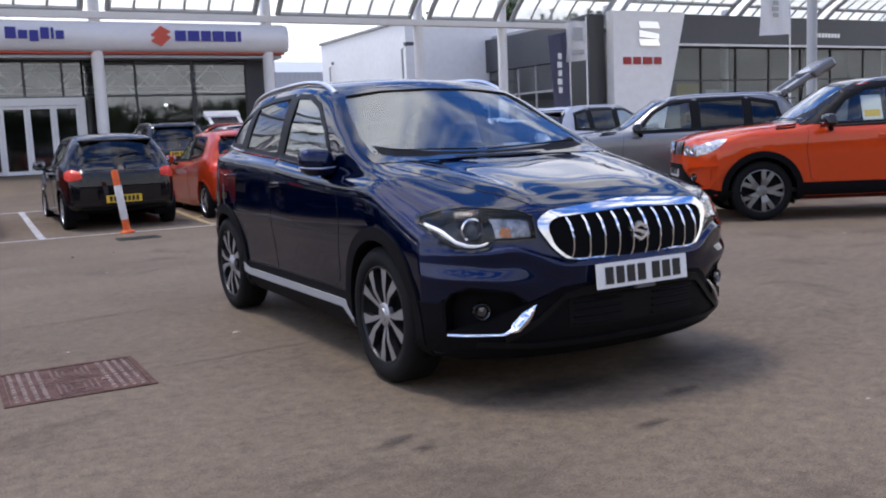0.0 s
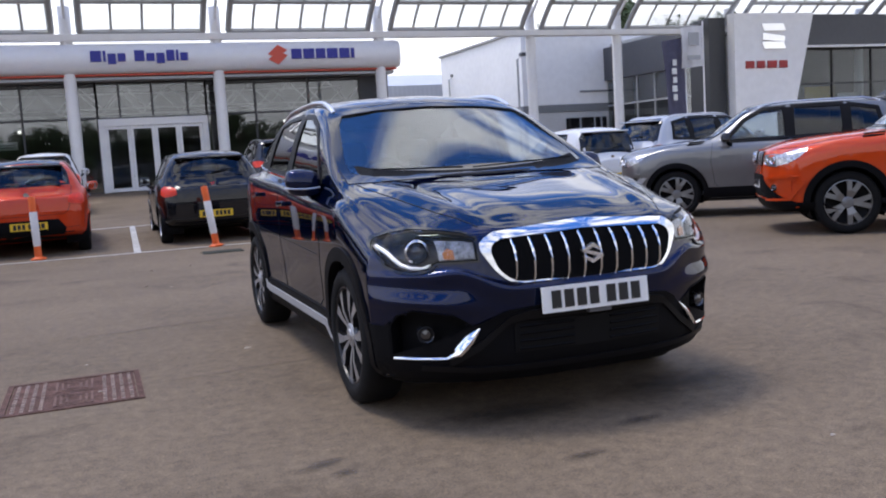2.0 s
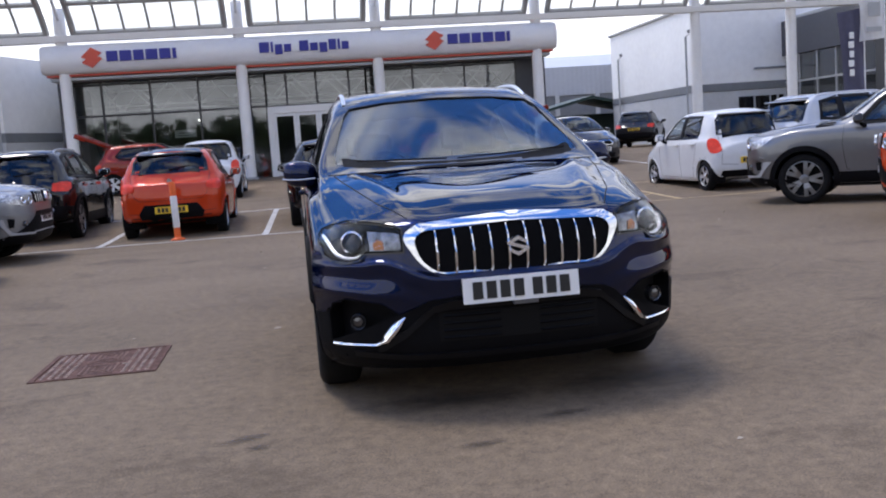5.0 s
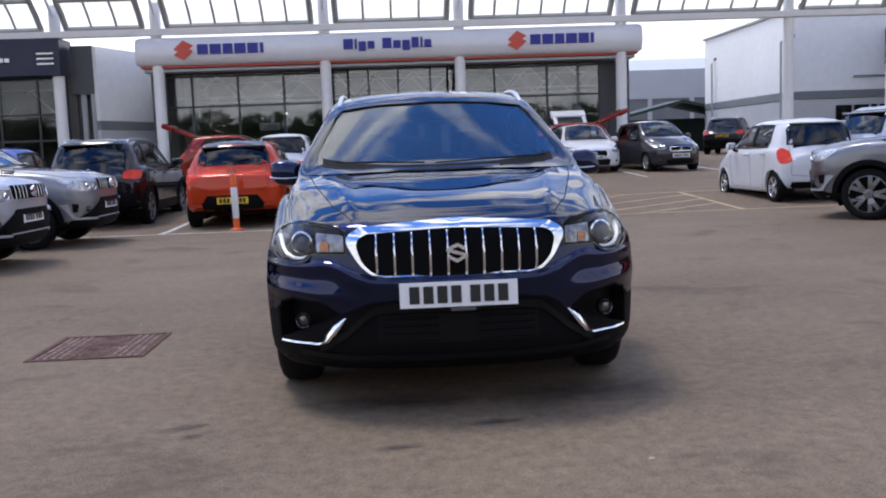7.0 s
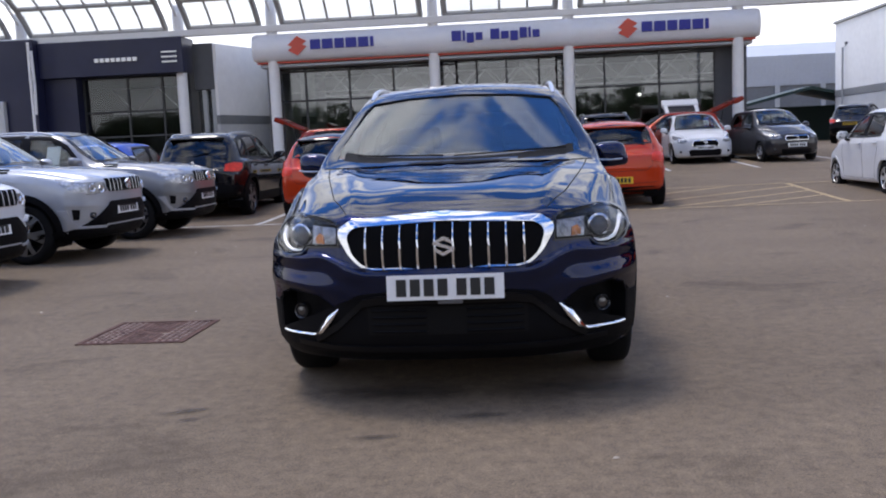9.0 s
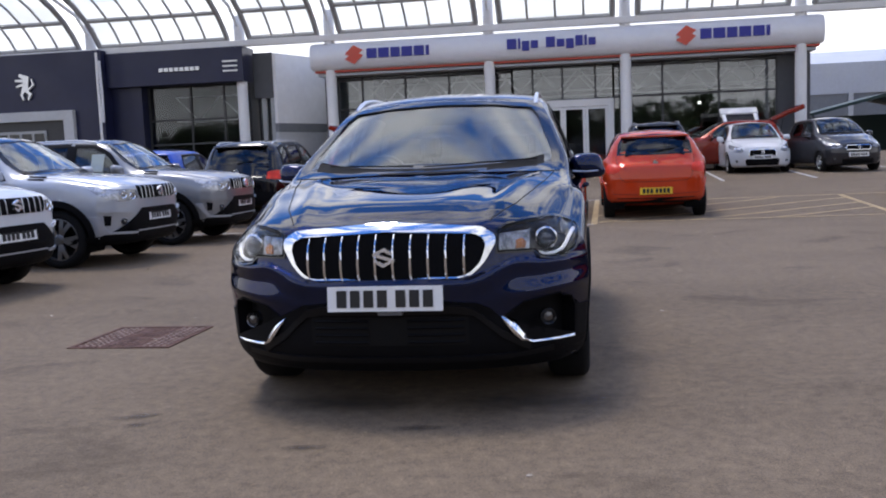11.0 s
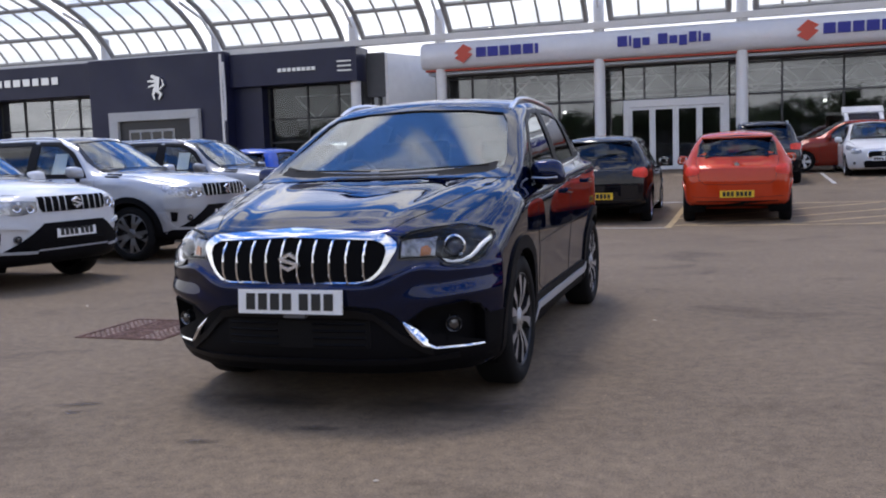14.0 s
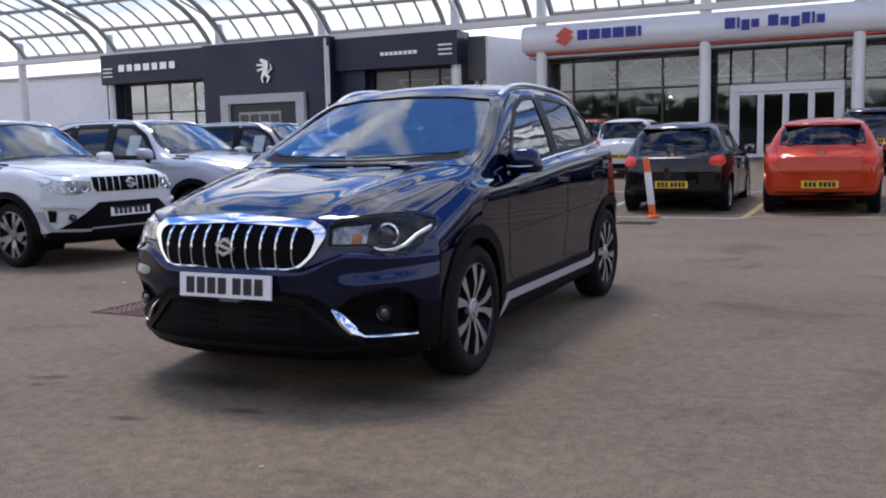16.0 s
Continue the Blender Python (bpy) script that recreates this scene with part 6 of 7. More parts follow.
OIL = stain_material()
for gx, gy, gw, gd, ga in ((.14, -.10, .15, .06, 8), (-1.24, .05, .15, .06, 25), (-.28, -.38, .13, .05, 5), (-1.18, -.09, .07, .05, 0), (.62, .35, .5, .3, 10), (-.3, .3, .5, .22, 0)):
    bm = bmesh.new()
    bmesh.ops.create_circle(bm, cap_ends=True, segments=28, radius=1.0)
    st = part("oil_stain", bm, OIL, None, "dark oil stain on the tarmac", False, "structure")
    st.matrix_world = pose(gx, gy, .004, 0, 0, ga) @ Matrix.Diagonal((gw, gd, 1, 1))


def tarmac_joint(pts, w, seed):
    """A thin sealed seam that wanders a little."""
    rnd = random.Random(seed)
    fine = dense_line(pts, .09)
    bm = bmesh.new()
    rows = []
    for x, y in fine:
        a, q = rnd.uniform(-.012, .012), w * rnd.uniform(.25, 1.0)
        rows.append((bm.verts.new((x, y + a - q, .0035)), bm.verts.new((x, y + a + q, .0035))))
    for (a, c), (d, e) in zip(rows, rows[1:]):
        bm.faces.new((a, d, e, c))
    part("tarmac_joint", bm, mat("seam bitumen", (.125, .095, .068), .8, var=.4, scale=12), None, "dark sealed joint in the tarmac", False, "structure")


tarmac_joint([(-1.68, 1.96), (-.6, 2.02), (.9, 2.06)], .008, 3)
tarmac_joint([(-5.2, 3.35), (-2.76, 3.69), (-2.2, 3.80), (-.9, 3.92)], .009, 4)


def litter():
    rnd = random.Random(4)
    bm = bmesh.new()
    for _ in range(110):
        x, y, s = rnd.uniform(-6, 9), rnd.uniform(-3, 14), rnd.uniform(.008, .03)
        if abs(x) < 1.1 and 0 < y < 4.4:
            continue
        m = pose(x, y, slope(y) + .006, rnd.uniform(-15, 15), rnd.uniform(-15, 15), rnd.uniform(0, 360))
        vs = [bm.verts.new(m @ Vector(p)) for p in ((-s, 0, 0), (-s * .2, s * .5, s * .25), (s, 0, 0), (-s * .1, -s * .45, .002))]
        bm.faces.new(vs)
    tagged(part("leaf_litter", bm, LITTER, None, "scattered pale dry leaves and scraps on the tarmac"), category="litter", kind="stuff")


litter()


def bollard(x, y, lean):
    t = thing("bollard", x, y, slope(y), 0, "orange and white flexible plastic post, slightly leaning", "bollard", "bollards before the bays")
    m = pose(0, 0, 0, 0, lean, 0)

    def turned(prof, material, nm):
        bm = add_lathe(bmesh.new(), prof, 18, "Z")
        bmesh.ops.transform(bm, matrix=m, verts=bm.verts)
        return part(nm, bm, material, t, smooth=True)
    turned([(0, .11), (.02, .11), (.035, .07), (.05, .055)], BOLLARD_ORANGE, "base")
    turned([(.04, .052), (.2, .05)], BOLLARD_ORANGE, "lower_sleeve")
    turned([(.2, .052), (.205, .054), (.7, .054), (.705, .052)], BOLLARD_WHITE, "white_sleeve")
    turned([(.705, .05), (.9, .05), (.925, .042), (.93, .001)], BOLLARD_ORANGE, "cap")


bollard(-.31, 10.75, -7)
bollard(-2.82, 11.15, -1)

# ---- canopy along the showrooms ----
ARC = [(28.25, 5.68), (27.85, 6.1), (27.35, 6.5), (26.6, 6.93), (25.6, 7.32), (24.6, 7.6), (23.6, 7.74)]


def roof_bay(x0, x1):
    t = thing("canopy_bay", (x0 + x1) / 2, 28.2, 5.7, 0, "curved white glazed canopy bay over the showroom fronts", "canopy", "canopy bays")
    w = (x1 - x0) / 2 - .42
    arc = [Vector((0, y - 28.2, z - 5.7)) for y, z in ARC]
    n = max(3, round(2 * w / .88))
    for s in (-1, 1):
        bm = bmesh.new()
        for a, c in zip(arc, arc[1:]):
            add_tube(bm, [a + Vector((s * w, 0, 0)), c + Vector((s * w, 0, 0))], .105, 6)
        part("rib", bm, GREY_STEEL, t)
    for k in range(1, n):
        x = -w + 2 * w * k / n
        bm = add_tube(bmesh.new(), [p + Vector((x, 0, .03)) for p in arc], .045, 5)
        part("glazing_bar", bm, GREY_STEEL, t)
    for k, p in enumerate(arc):
        if k in (0, 2, 4, 6):
            r = .10 if k == 0 else .085
            part("purlin", add_tube(bmesh.new(), [p + Vector((-w - .05, 0, 0)), p + Vector((w + .05, 0, 0))], r, 6), GREY_STEEL, t)
    for k in range(n):
        a0, a1 = -w + 2 * w * k / n + .02, -w + 2 * w * (k + 1) / n - .02
        for lo, hi in ((0, 2), (2, 4), (4, 6)):
            bm = bmesh.new()
            rows = [(bm.verts.new(p + Vector((a0, 0, .045))), bm.verts.new(p + Vector((a1, 0, .045)))) for p in arc[lo:hi + 1]]
            for (a, b), (c, d) in zip(rows, rows[1:]):
                bm.faces.new((a, b, d, c))
            pane = part("pane", bm, ROOF_PANE, t)
            pane.visible_shadow = False


COLUMNS = [-34.0, -28.4, -22.3, -17.2, -11.4, -8.04, -2.34, 2.32, 8.02, 14.05, 17.85, 23.2, 30.2, 36.2, 42.0]
for a, c in zip(COLUMNS, COLUMNS[1:]):
    roof_bay(a, c)
for cx in COLUMNS:
    t = thing("canopy_column", cx, 28.35, slope(28.35), 0, "round white steel canopy column", "column", "canopy columns")
    z0 = slope(28.35)
    part("shaft", add_lathe(bmesh.new(), [(0, .001), (0, .19), (6.5 - z0, .19), (6.5 - z0, .001)], 20, "Z"), WHITE_STEEL, t, smooth=False)
    part("base_ring", add_lathe(bmesh.new(), [(0, .26), (.06, .26), (.08, .2)], 20, "Z"), GREY_STEEL, t)
    arm = tube([(0, 0, 6.0 - z0), (0, -.9, 6.75 - z0), (0, -2.4, 7.15 - z0)], .06, 6)
    part("arm", arm, WHITE_STEEL, t)
part("gutter", box(-37, 44, 28.12, 28.42, 5.40, 5.62, .02), WHITE_STEEL, None, "white gutter beam under the canopy", False, "structure")


# ---- showrooms ----
def letters(parent, name, x, y, z, widths, h, gap, material, label, tops=None, drops=None):
    """Plain raised bars, each as wide as a letter of the sign. tops, drops: the share of h at which a bar ends and begins."""
    q = x
    for k, w in enumerate(widths):
        if w > 0:
            z0, z1 = z + h * (drops[k] if drops else 0.0), z + h * (tops[k] if tops else 1.0)
            part(name, box(q, q + w, y - .05, y, z0, z1, .012), material, parent, label if k == 0 else "")
        q += abs(w) + gap


def emblem_plate(parent, x, y, z, r, material):
    poly = [(-r, .1 * r), (0, r), (r, .45 * r), (.55 * r, .12 * r), (r, -.1 * r), (0, -r), (-r, -.45 * r), (-.55 * r, -.12 * r)]
    part("sign_emblem", prism([(x + u, z + v) for u, v in poly], y - .05, y), material, parent, "plain red angular emblem")


def glazed_wall(parent, x0, x1, y, z0, z1, uprights, rails, frame_mat=DARK_FRAME, glass=WINDOW_GLASS):
    """Panes between frame bars."""
    xs, zs = [x0, *uprights, x1], [z0, *rails, z1]
    for x in xs:
        part("mullion", box(x - .035, x + .035, y - .06, y + .06, z0, z1, .005), frame_mat, parent)
    for z in zs:
        part("transom", box(x0 - .035, x1 + .035, y - .05, y + .05, z - .035, z + .035, .005), frame_mat, parent)
    for a, c in zip(xs, xs[1:]):
        for d, e in zip(zs, zs[1:]):
            p = part("pane", box(a + .035, c - .035, y - .006, y + .006, d + .035, e - .035), glass, parent)
            p.visible_shadow = False


def truss(parent, x0, x1, y, z0, z1, pitch):
    bm = bmesh.new()
    add_tube(bm, [(x0, y, z0), (x1, y, z0)], .03, 6)
    add_tube(bm, [(x0, y, z1), (x1, y, z1)], .03, 6)
    k = max(2, int((x1 - x0) / pitch))
    for j in range(k):
        a, c = x0 + (x1 - x0) * j / k, x0 + (x1 - x0) * (j + 1) / k
        add_tube(bm, [(a, y, z1), ((a + c) / 2, y, z0), (c, y, z1)], .034, 5)
    part("roof_truss", bm, WHITE_STEEL, parent, "white zigzag truss inside")


def showroom_a():
    g = slope(28.9)
    t = thing("showroom_silver", 0, 0, 0, 0, "glass-fronted showroom under a rounded silver fascia with a red line", "building")
    prof = [(28.29 - .29 * math.cos(a) ** .8, 4.84 + .48 * math.sin(a)) for a in (math.radians(-80 + 10 * k) for k in range(17))]
    prof += [(29.1, 5.32), (29.1, 4.36)]
    fascia = bmesh.new()
    rings = []
    for x, sc in ((-8.72, .9), (-8.66, .97), (-8.55, 1.0), (8.55, 1.0), (8.66, .97), (8.72, .9)):
        rings.append([fascia.verts.new((x, 28.55 + (y - 28.55) * sc, 4.84 + (z - 4.84) * sc)) for y, z in prof])
    for a, c in zip(rings, rings[1:]):
        for j in range(len(prof)):
            fascia.faces.new((a[j], a[(j + 1) % len(prof)], c[(j + 1) % len(prof)], c[j]))
    fascia.faces.new(rings[0][::-1])
    fascia.faces.new(rings[-1])
    bmesh.ops.recalc_face_normals(fascia, faces=fascia.faces)
    fa = part("fascia", fascia, FASCIA_SILVER, t, "rounded silver fascia", True)
    part("red_line", box(-8.6, 8.6, 28.24, 29.0, 4.30, 4.357, .01), SIGN_RED, fa, "red line under the fascia")
    part("soffit", box(-8.5, 8.5, 28.3, 29.5, 4.17, 4.262), GREY_STEEL, t)
    for ex, lx in ((-7.08, -6.62), (4.3, 4.76)):
        emblem_plate(fa, ex, 28.01, 4.85, .33, SIGN_RED)
        letters(fa, "sign_letter", lx, 28.01, 4.70, [.36, .38, .33, .38, .36, .12], .34, .06, SIGN_BLUE, "blue sign bar")
    letters(fa, "sign_letter", -1.68, 28.01, 4.72, [.33, .08, .25, .24, -.16, .31, .26, .26, .25, .08, .24], .35, .055, SIGN_BLUE, "dark blue sign bar",
            (1, 1, .74, .74, 1, 1, .74, .74, 1, 1, .74), (0, 0, -.22, 0, 0, 0, 0, -.22, 0, 0, 0))
    z1 = 4.17
    glazed_wall(t, -8.0, -1.62, 29.15, g, z1, [-7.1, -5.5, -3.9, -2.3], [3.0, 4.05])
    glazed_wall(t, 1.92, 7.4, 29.15, g, z1, [2.4, 3.6, 5.5], [3.0, 4.05])
    glazed_wall(t, -1.62, 1.92, 29.15, 2.98, z1, [-.9, .15, 1.3], [])
    # entrance
    d = part("entrance_frame", box(-1.62, 1.92, 29.0, 29.18, 2.72, 2.97, .01), WHITE_STEEL, t, "white four-leaf entrance")
    for x in (-1.62, 1.72):
        part("jamb", box(x, x + .2, 29.0, 29.18, g, 2.72, .01), WHITE_STEEL, d)
    for k in range(4):
        a = -1.42 + .785 * k
        for s0, s1 in ((a + .003, a + .10), (a + .685, a + .782)):
            part("stile", box(s0, s1, 29.03, 29.15, g + .02, 2.71, .008), WHITE_STEEL, d)
        part("rail_bar", box(a + .1, a + .685, 29.04, 29.14, g + .02, g + .14), WHITE_STEEL, d)
        part("rail_bar", box(a + .1, a + .685, 29.04, 29.14, 2.62, 2.71), WHITE_STEEL, d)
        p = part("pane", box(a + .1, a + .685, 29.08, 29.092, g + .14, 2.62), DARK_GLASS, d)
        p.visible_shadow = False
    part("side_wall", box(7.44, 8.5, 29.1, 29.3, g, z1, .01), CHARCOAL, t)
    part("side_wall", box(-8.5, -8.04, 29.1, 29.3, g, z1, .01), CHARCOAL, t)
    part("side_wall", box(8.3, 8.5, 29.3, 44, g, 4.9), CHARCOAL, t)
    part("side_wall", box(-8.5, -8.3, 29.3, 44, g, 4.9), LOWER_WALL, t)
    part("back_wall", box(-8.3, 8.3, 43.6, 44, g, 4.9), ROOM_SHADE, t)
    # added inner wall: keeps the view through the glass dark
    part("partition", box(-8.3, 8.3, 38.5, 38.7, g, 4.9), ROOM_SHADE, t)
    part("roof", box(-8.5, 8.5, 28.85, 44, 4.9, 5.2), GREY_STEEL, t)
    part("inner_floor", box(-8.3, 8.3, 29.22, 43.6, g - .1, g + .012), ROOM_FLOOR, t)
    part("inner_ceiling", box(-8.3, 8.3, 29.3, 43.6, 4.6, 4.7), ROOM_SHADE, t)
    for y in (29.9, 33.0):
        truss(t, -7.8, 7.8, y, 3.35, 4.1, 1.35)
    for x in (-4.2, 5.2):
        lamp = part("spot_lamp", box(x - .06, x + .06, 32, 32.12, 2.75, 2.85, .02), mat("lamp face", (1, .97, .9), .5, emit=3), t, "small lit ceiling lamp")
        part("lamp_stem", box(x - .02, x + .02, 32.04, 32.08, 2.85, 4.6), GREY_STEEL, lamp)
    sg = part("window_sign", box(-4.85, -4.12, 29.36, 29.375, 2.11, 2.37, .004), PAPER, t, "white notice behind the glass")
    for k in range(2):
        part("notice_line", box(-4.75, -4.22, 29.352, 29.358, 2.17 + .08 * k, 2.20 + .08 * k), GREY_CLAD, sg)
    for x, y, w in ((-5.5, 33, 1.8), (4.5, 34, 2.2), (0, 38, 2.6)):
        part("desk", box(x - w / 2, x + w / 2, y, y + .8, g + .012, g + 1.0, .03), ROOM_SHADE, t)


showroom_a()


def showroom_b():
    """The navy showroom."""
    g = slope(28.9)
    t = thing("showroom_navy", 0, 0, 0, 0, "dark navy clad showroom with a pale grey entrance portal", "building")
    top = 5.5
    part("sign_band", box(-28.7, -22.72, 28.0, 29.2, 4.2, top, .02), NAVY_CLAD, t)
    blk = part("entrance_block", box(-22.72, -16.5, 27.7, 29.4, g, top + .02, .02), NAVY_CLAD, t)
    part("sign_band", box(-16.5, -11.2, 28.0, 29.2, 4.15, top - .1, .02), NAVY_CLAD, t)
    part("pier", box(-16.5, -15.3, 28.3, 29.2, g, 4.15), NAVY_CLAD, t)
    part("pier", box(-28.7, -28.2, 28.3, 29.2, g, 4.2), NAVY_CLAD, t)
    part("pier", box(-11.5, -11.2, 28.6, 29.2, g, 4.15), DARK_FRAME, t)
    glazed_wall(t, -28.15, -22.78, 28.8, g, 4.2, [-26.9, -25.5, -24.1], [1.6, 2.9], DARK_FRAME, COATED_GLASS)
    glazed_wall(t, -15.25, -11.5, 28.8, g, 4.15, [-13.6, -12.3], [2.0, 2.9], DARK_FRAME, DARK_GLASS)
    part("portal", box(-21.75, -21.35, 27.5, 27.72, g, 3.05, .01), LOWER_WALL, blk, "pale grey entrance portal")
    part("portal", box(-18.05, -17.65, 27.5, 27.72, g, 3.05, .01), LOWER_WALL, blk)
    part("portal", box(-21.75, -17.65, 27.5, 27.72, 3.05, 3.4, .01), LOWER_WALL, blk)
    # flat sheet whose dark colour stands in for the shade within the portal
    part("portal_recess", box(-21.35, -18.05, 27.66, 27.695, g, 3.05), DARK_FRAME, blk)
    for k in range(5):
        a = -20.9 + .5 * k
        part("door_stile", box(a, a + .07, 27.6, 27.66, g, 2.6), GREY_STEEL, blk)
        if k < 4:
            part("door_pane", box(a + .07, a + .5, 27.625, 27.645, g, 2.6), GLOSS_BLACK, blk)
    part("door_rail", box(-20.9, -18.83, 27.6, 27.66, 2.6, 2.7), GREY_STEEL, blk)
    steel = SILVER_TRIM
    letters(t, "sign_letter", -27.6, 27.99, 4.72, [.34, .32, .36, .36, .32, .38, .32], .3, .13, steel, "silver sign bar")
    letters(t, "sign_letter", -14.4, 27.99, 4.62, [.16, .16, .16, .16, .16, .16, .16, .16], .14, .04, steel, "small silver sign bar")
    for x in (-28.55, -11.95):
        for k in range(3):
            part("sign_stripe", box(x, x + .55, 27.96, 27.99, 4.52 + .17 * k, 4.57 + .17 * k), steel, t)
    # a plain silver emblem in place of the crest
    em = bmesh.new()
    cx, cz = -19.55, 4.35
    for k, (u0, v0, u1, v1, w) in enumerate(((-.02, -.16, .10, .30, .13), (.06, .30, -.16, .40, .09), (.0, .20, -.34, .22, .055), (-.02, .08, -.32, .0, .05), (.02, -.14, .22, -.30, .075), (.22, -.28, .12, -.48, .055),
                                             (-.03, -.12, -.14, -.32, .07), (-.14, -.30, -.08, -.48, .05), (.14, -.12, .36, .04, .04), (.36, .02, .30, .24, .035))):
        d = Vector((u1 - u0, v1 - v0)).normalized()
        n = Vector((-d.y, d.x)) * w
        a, c = Vector((cx + u0, cz + v0)) - d * w * .5, Vector((cx + u1, cz + v1)) + d * w * .5
        add_prism(em, [tuple(a + n), tuple(a - n), tuple(c - n * .6), tuple(c + n * .6)], 27.62 - .003 * k, 27.69)
    part("wall_emblem", em, steel, blk, "plain silver emblem")
    part("side_wall", box(-28.7, -28.5, 29.2, 44, g, 5), NAVY_CLAD, t)
    part("back_wall", box(-28.5, -11.2, 43.6, 44, g, 5), ROOM_SHADE, t)
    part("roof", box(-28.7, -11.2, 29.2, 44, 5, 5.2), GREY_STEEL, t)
    part("side_wall", box(-11.4, -11.2, 29.2, 44, g, 5), ROOM_SHADE, t)
    # added close behind the glazing so that the room looks unlit
    part("partition", box(-28.5, -11.4, 35, 35.2, g, 5), ROOM_SHADE, t)
    part("inner_floor", box(-28.5, -11.2, 29.4, 43.6, g - .1, g + .012), ROOM_FLOOR, t)
    truss(t, -27.8, -23, 31, 2.9, 3.9, 1.5)
    truss(t, -15.2, -11.5, 31, 2.95, 3.9, 1.3)
    # the link to the next showroom
    lk = thing("link_building", 0, 0, 0, 0, "dark glazed corner and pale grey side wall between the showrooms", "building")
    part("corner", box(-11.1, -10.35, 28.75, 29.6, 3.55, 5.2, .02), CHARCOAL, lk)
    part("corner_post", box(-10.85, -10.7, 28.8, 28.95, g, 3.55), GREY_STEEL, lk)
    part("corner_post", box(-10.5, -10.37, 28.76, 28.9, g, 3.55), GREY_STEEL, lk)
    glazed_wall(lk, -11.1, -10.4, 29.3, g, 3.55, [-10.75], [2.2], DARK_FRAME, DARK_GLASS)
    run = [(-10.34, 28.7), (-10.2, 28.62), (-7.9, 34.4), (-8.05, 34.5)]
    part("wall_upper", prism(run, 2.62, 5.15, "z"), WHITE_CLAD, lk, "pale clad wall running back")
    part("wall_band", prism([(x + .012, y - .006) for x, y in run], 2.3, 2.615, "z"), GREY_CLAD, lk)
    part("wall_lower", prism(run, g, 2.295, "z"), LOWER_WALL, lk)


showroom_b()


def showroom_c():
    """The charcoal showroom with a white sign panel."""
    g = slope(28.0)
    t = thing("showroom_charcoal", 0, 0, 0, 0, "charcoal showroom with a slanted white sign panel", "building")
    y = 27.35
    part("band", box(26.0, 46, y, y + .8, 4.8, 6.05, .02), CHARCOAL, t)
    part("white_line", box(26.0, 46, y - .06, y + .02, 4.68, 4.78), WHITE_STEEL, t)
    part("sign_panel", prism([(22.45, g), (25.0, g), (26.45, 6.05), (22.45, 6.05)], y - .35, y + .1), WHITE_CLAD, t, "slanted white sign panel")
    letters(t, "sign_letter", 22.95, y - .35, 3.85, [.42, .40, .48, .40], .30, .13, mat("sign crimson", (.36, .02, .02), .4), "crimson sign bar")
    for k, (a, c) in enumerate(((0.0, 1.25), (-.0, 1.25), (.0, 1.25))):
        part("sign_emblem", prism([(23.75 + .12, 4.62 + .36 * k), (24.95, 4.62 + .36 * k), (24.85, 4.9 + .36 * k), (23.75, 4.9 + .36 * k)] if k != 1 else [(23.8, 4.98), (24.9, 4.9), (24.9, 5.12), (23.8, 5.26)], y - .42, y - .352), CHROME, t, "plain bright emblem" if k == 0 else "")
    letters(t, "sign_letter", 35.2, y - .01, 5.15, [.17] * 8, .2, .06, SILVER_TRIM, "small silver sign bar")
    glazed_wall(t, 26.1, 46, y + .5, g, 4.68, [28.2, 30.4, 32.6, 34.8, 37, 39.5, 42], [3.2], DARK_FRAME, DARK_GLASS)
    part("corner_block", box(21.6, 22.4, 27.5, 28.8, g, 5.95, .02), DARK_FRAME, t)
    part("side_band", box(21.6, 22.0, 28.8, 37, 4.2, 5.75), CHARCOAL, t)
    sd = thing("side_glazing", 0, 0, 0, 0, "glazed side of the charcoal showroom", "window", kind="structure")
    zs, ys = [g, 1.7, 3.0, 4.2], [28.8, 30.2, 31.6, 33, 34.4, 35.8, 37]
    for q in ys:
        part("mullion", box(21.72, 21.84, q - .04, q + .04, g, 4.2), GREY_STEEL, sd)
    for q in zs[1:3]:
        part("transom", box(21.72, 21.84, 28.8, 37, q - .04, q + .04), GREY_STEEL, sd)
    for a, c in zip(ys, ys[1:]):
        for d, e in zip(zs, zs[1:]):
            part("pane", box(21.77, 21.785, a + .04, c - .04, d + .04, e - .04), WINDOW_GLASS, sd).visible_shadow = False
    part("back_wall", box(22, 46, 43.6, 44, g, 6), ROOM_SHADE, t)
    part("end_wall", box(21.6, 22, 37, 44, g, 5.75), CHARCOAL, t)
    # unseen end wall and inner wall, added to keep the sky's brightness out
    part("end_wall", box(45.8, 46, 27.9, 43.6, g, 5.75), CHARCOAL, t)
    part("partition", box(22, 45.8, 33.5, 33.7, g, 5.75), ROOM_SHADE, t)
    part("front_ceiling", box(22.5, 45.8, 28.1, 33.5, 5.3, 5.45), ROOM_SHADE, t)
    part("roof", box(22, 46, 28.15, 44, 5.75, 5.95), GREY_STEEL, t)
    part("inner_floor", box(22, 46, 28.2, 43.6, g - .1, g + .012), ROOM_FLOOR, t)
    part("poster", box(27.0, 28.6, y + .8, y + .82, 2.3, 3.1), mat("yellow poster", (.6, .42, .05), .6, var=.1), t, "yellow poster behind the glass")
    part("poster", box(28.8, 29.9, y + .8, y + .82, 2.2, 2.8), PAPER, t)


showroom_c()


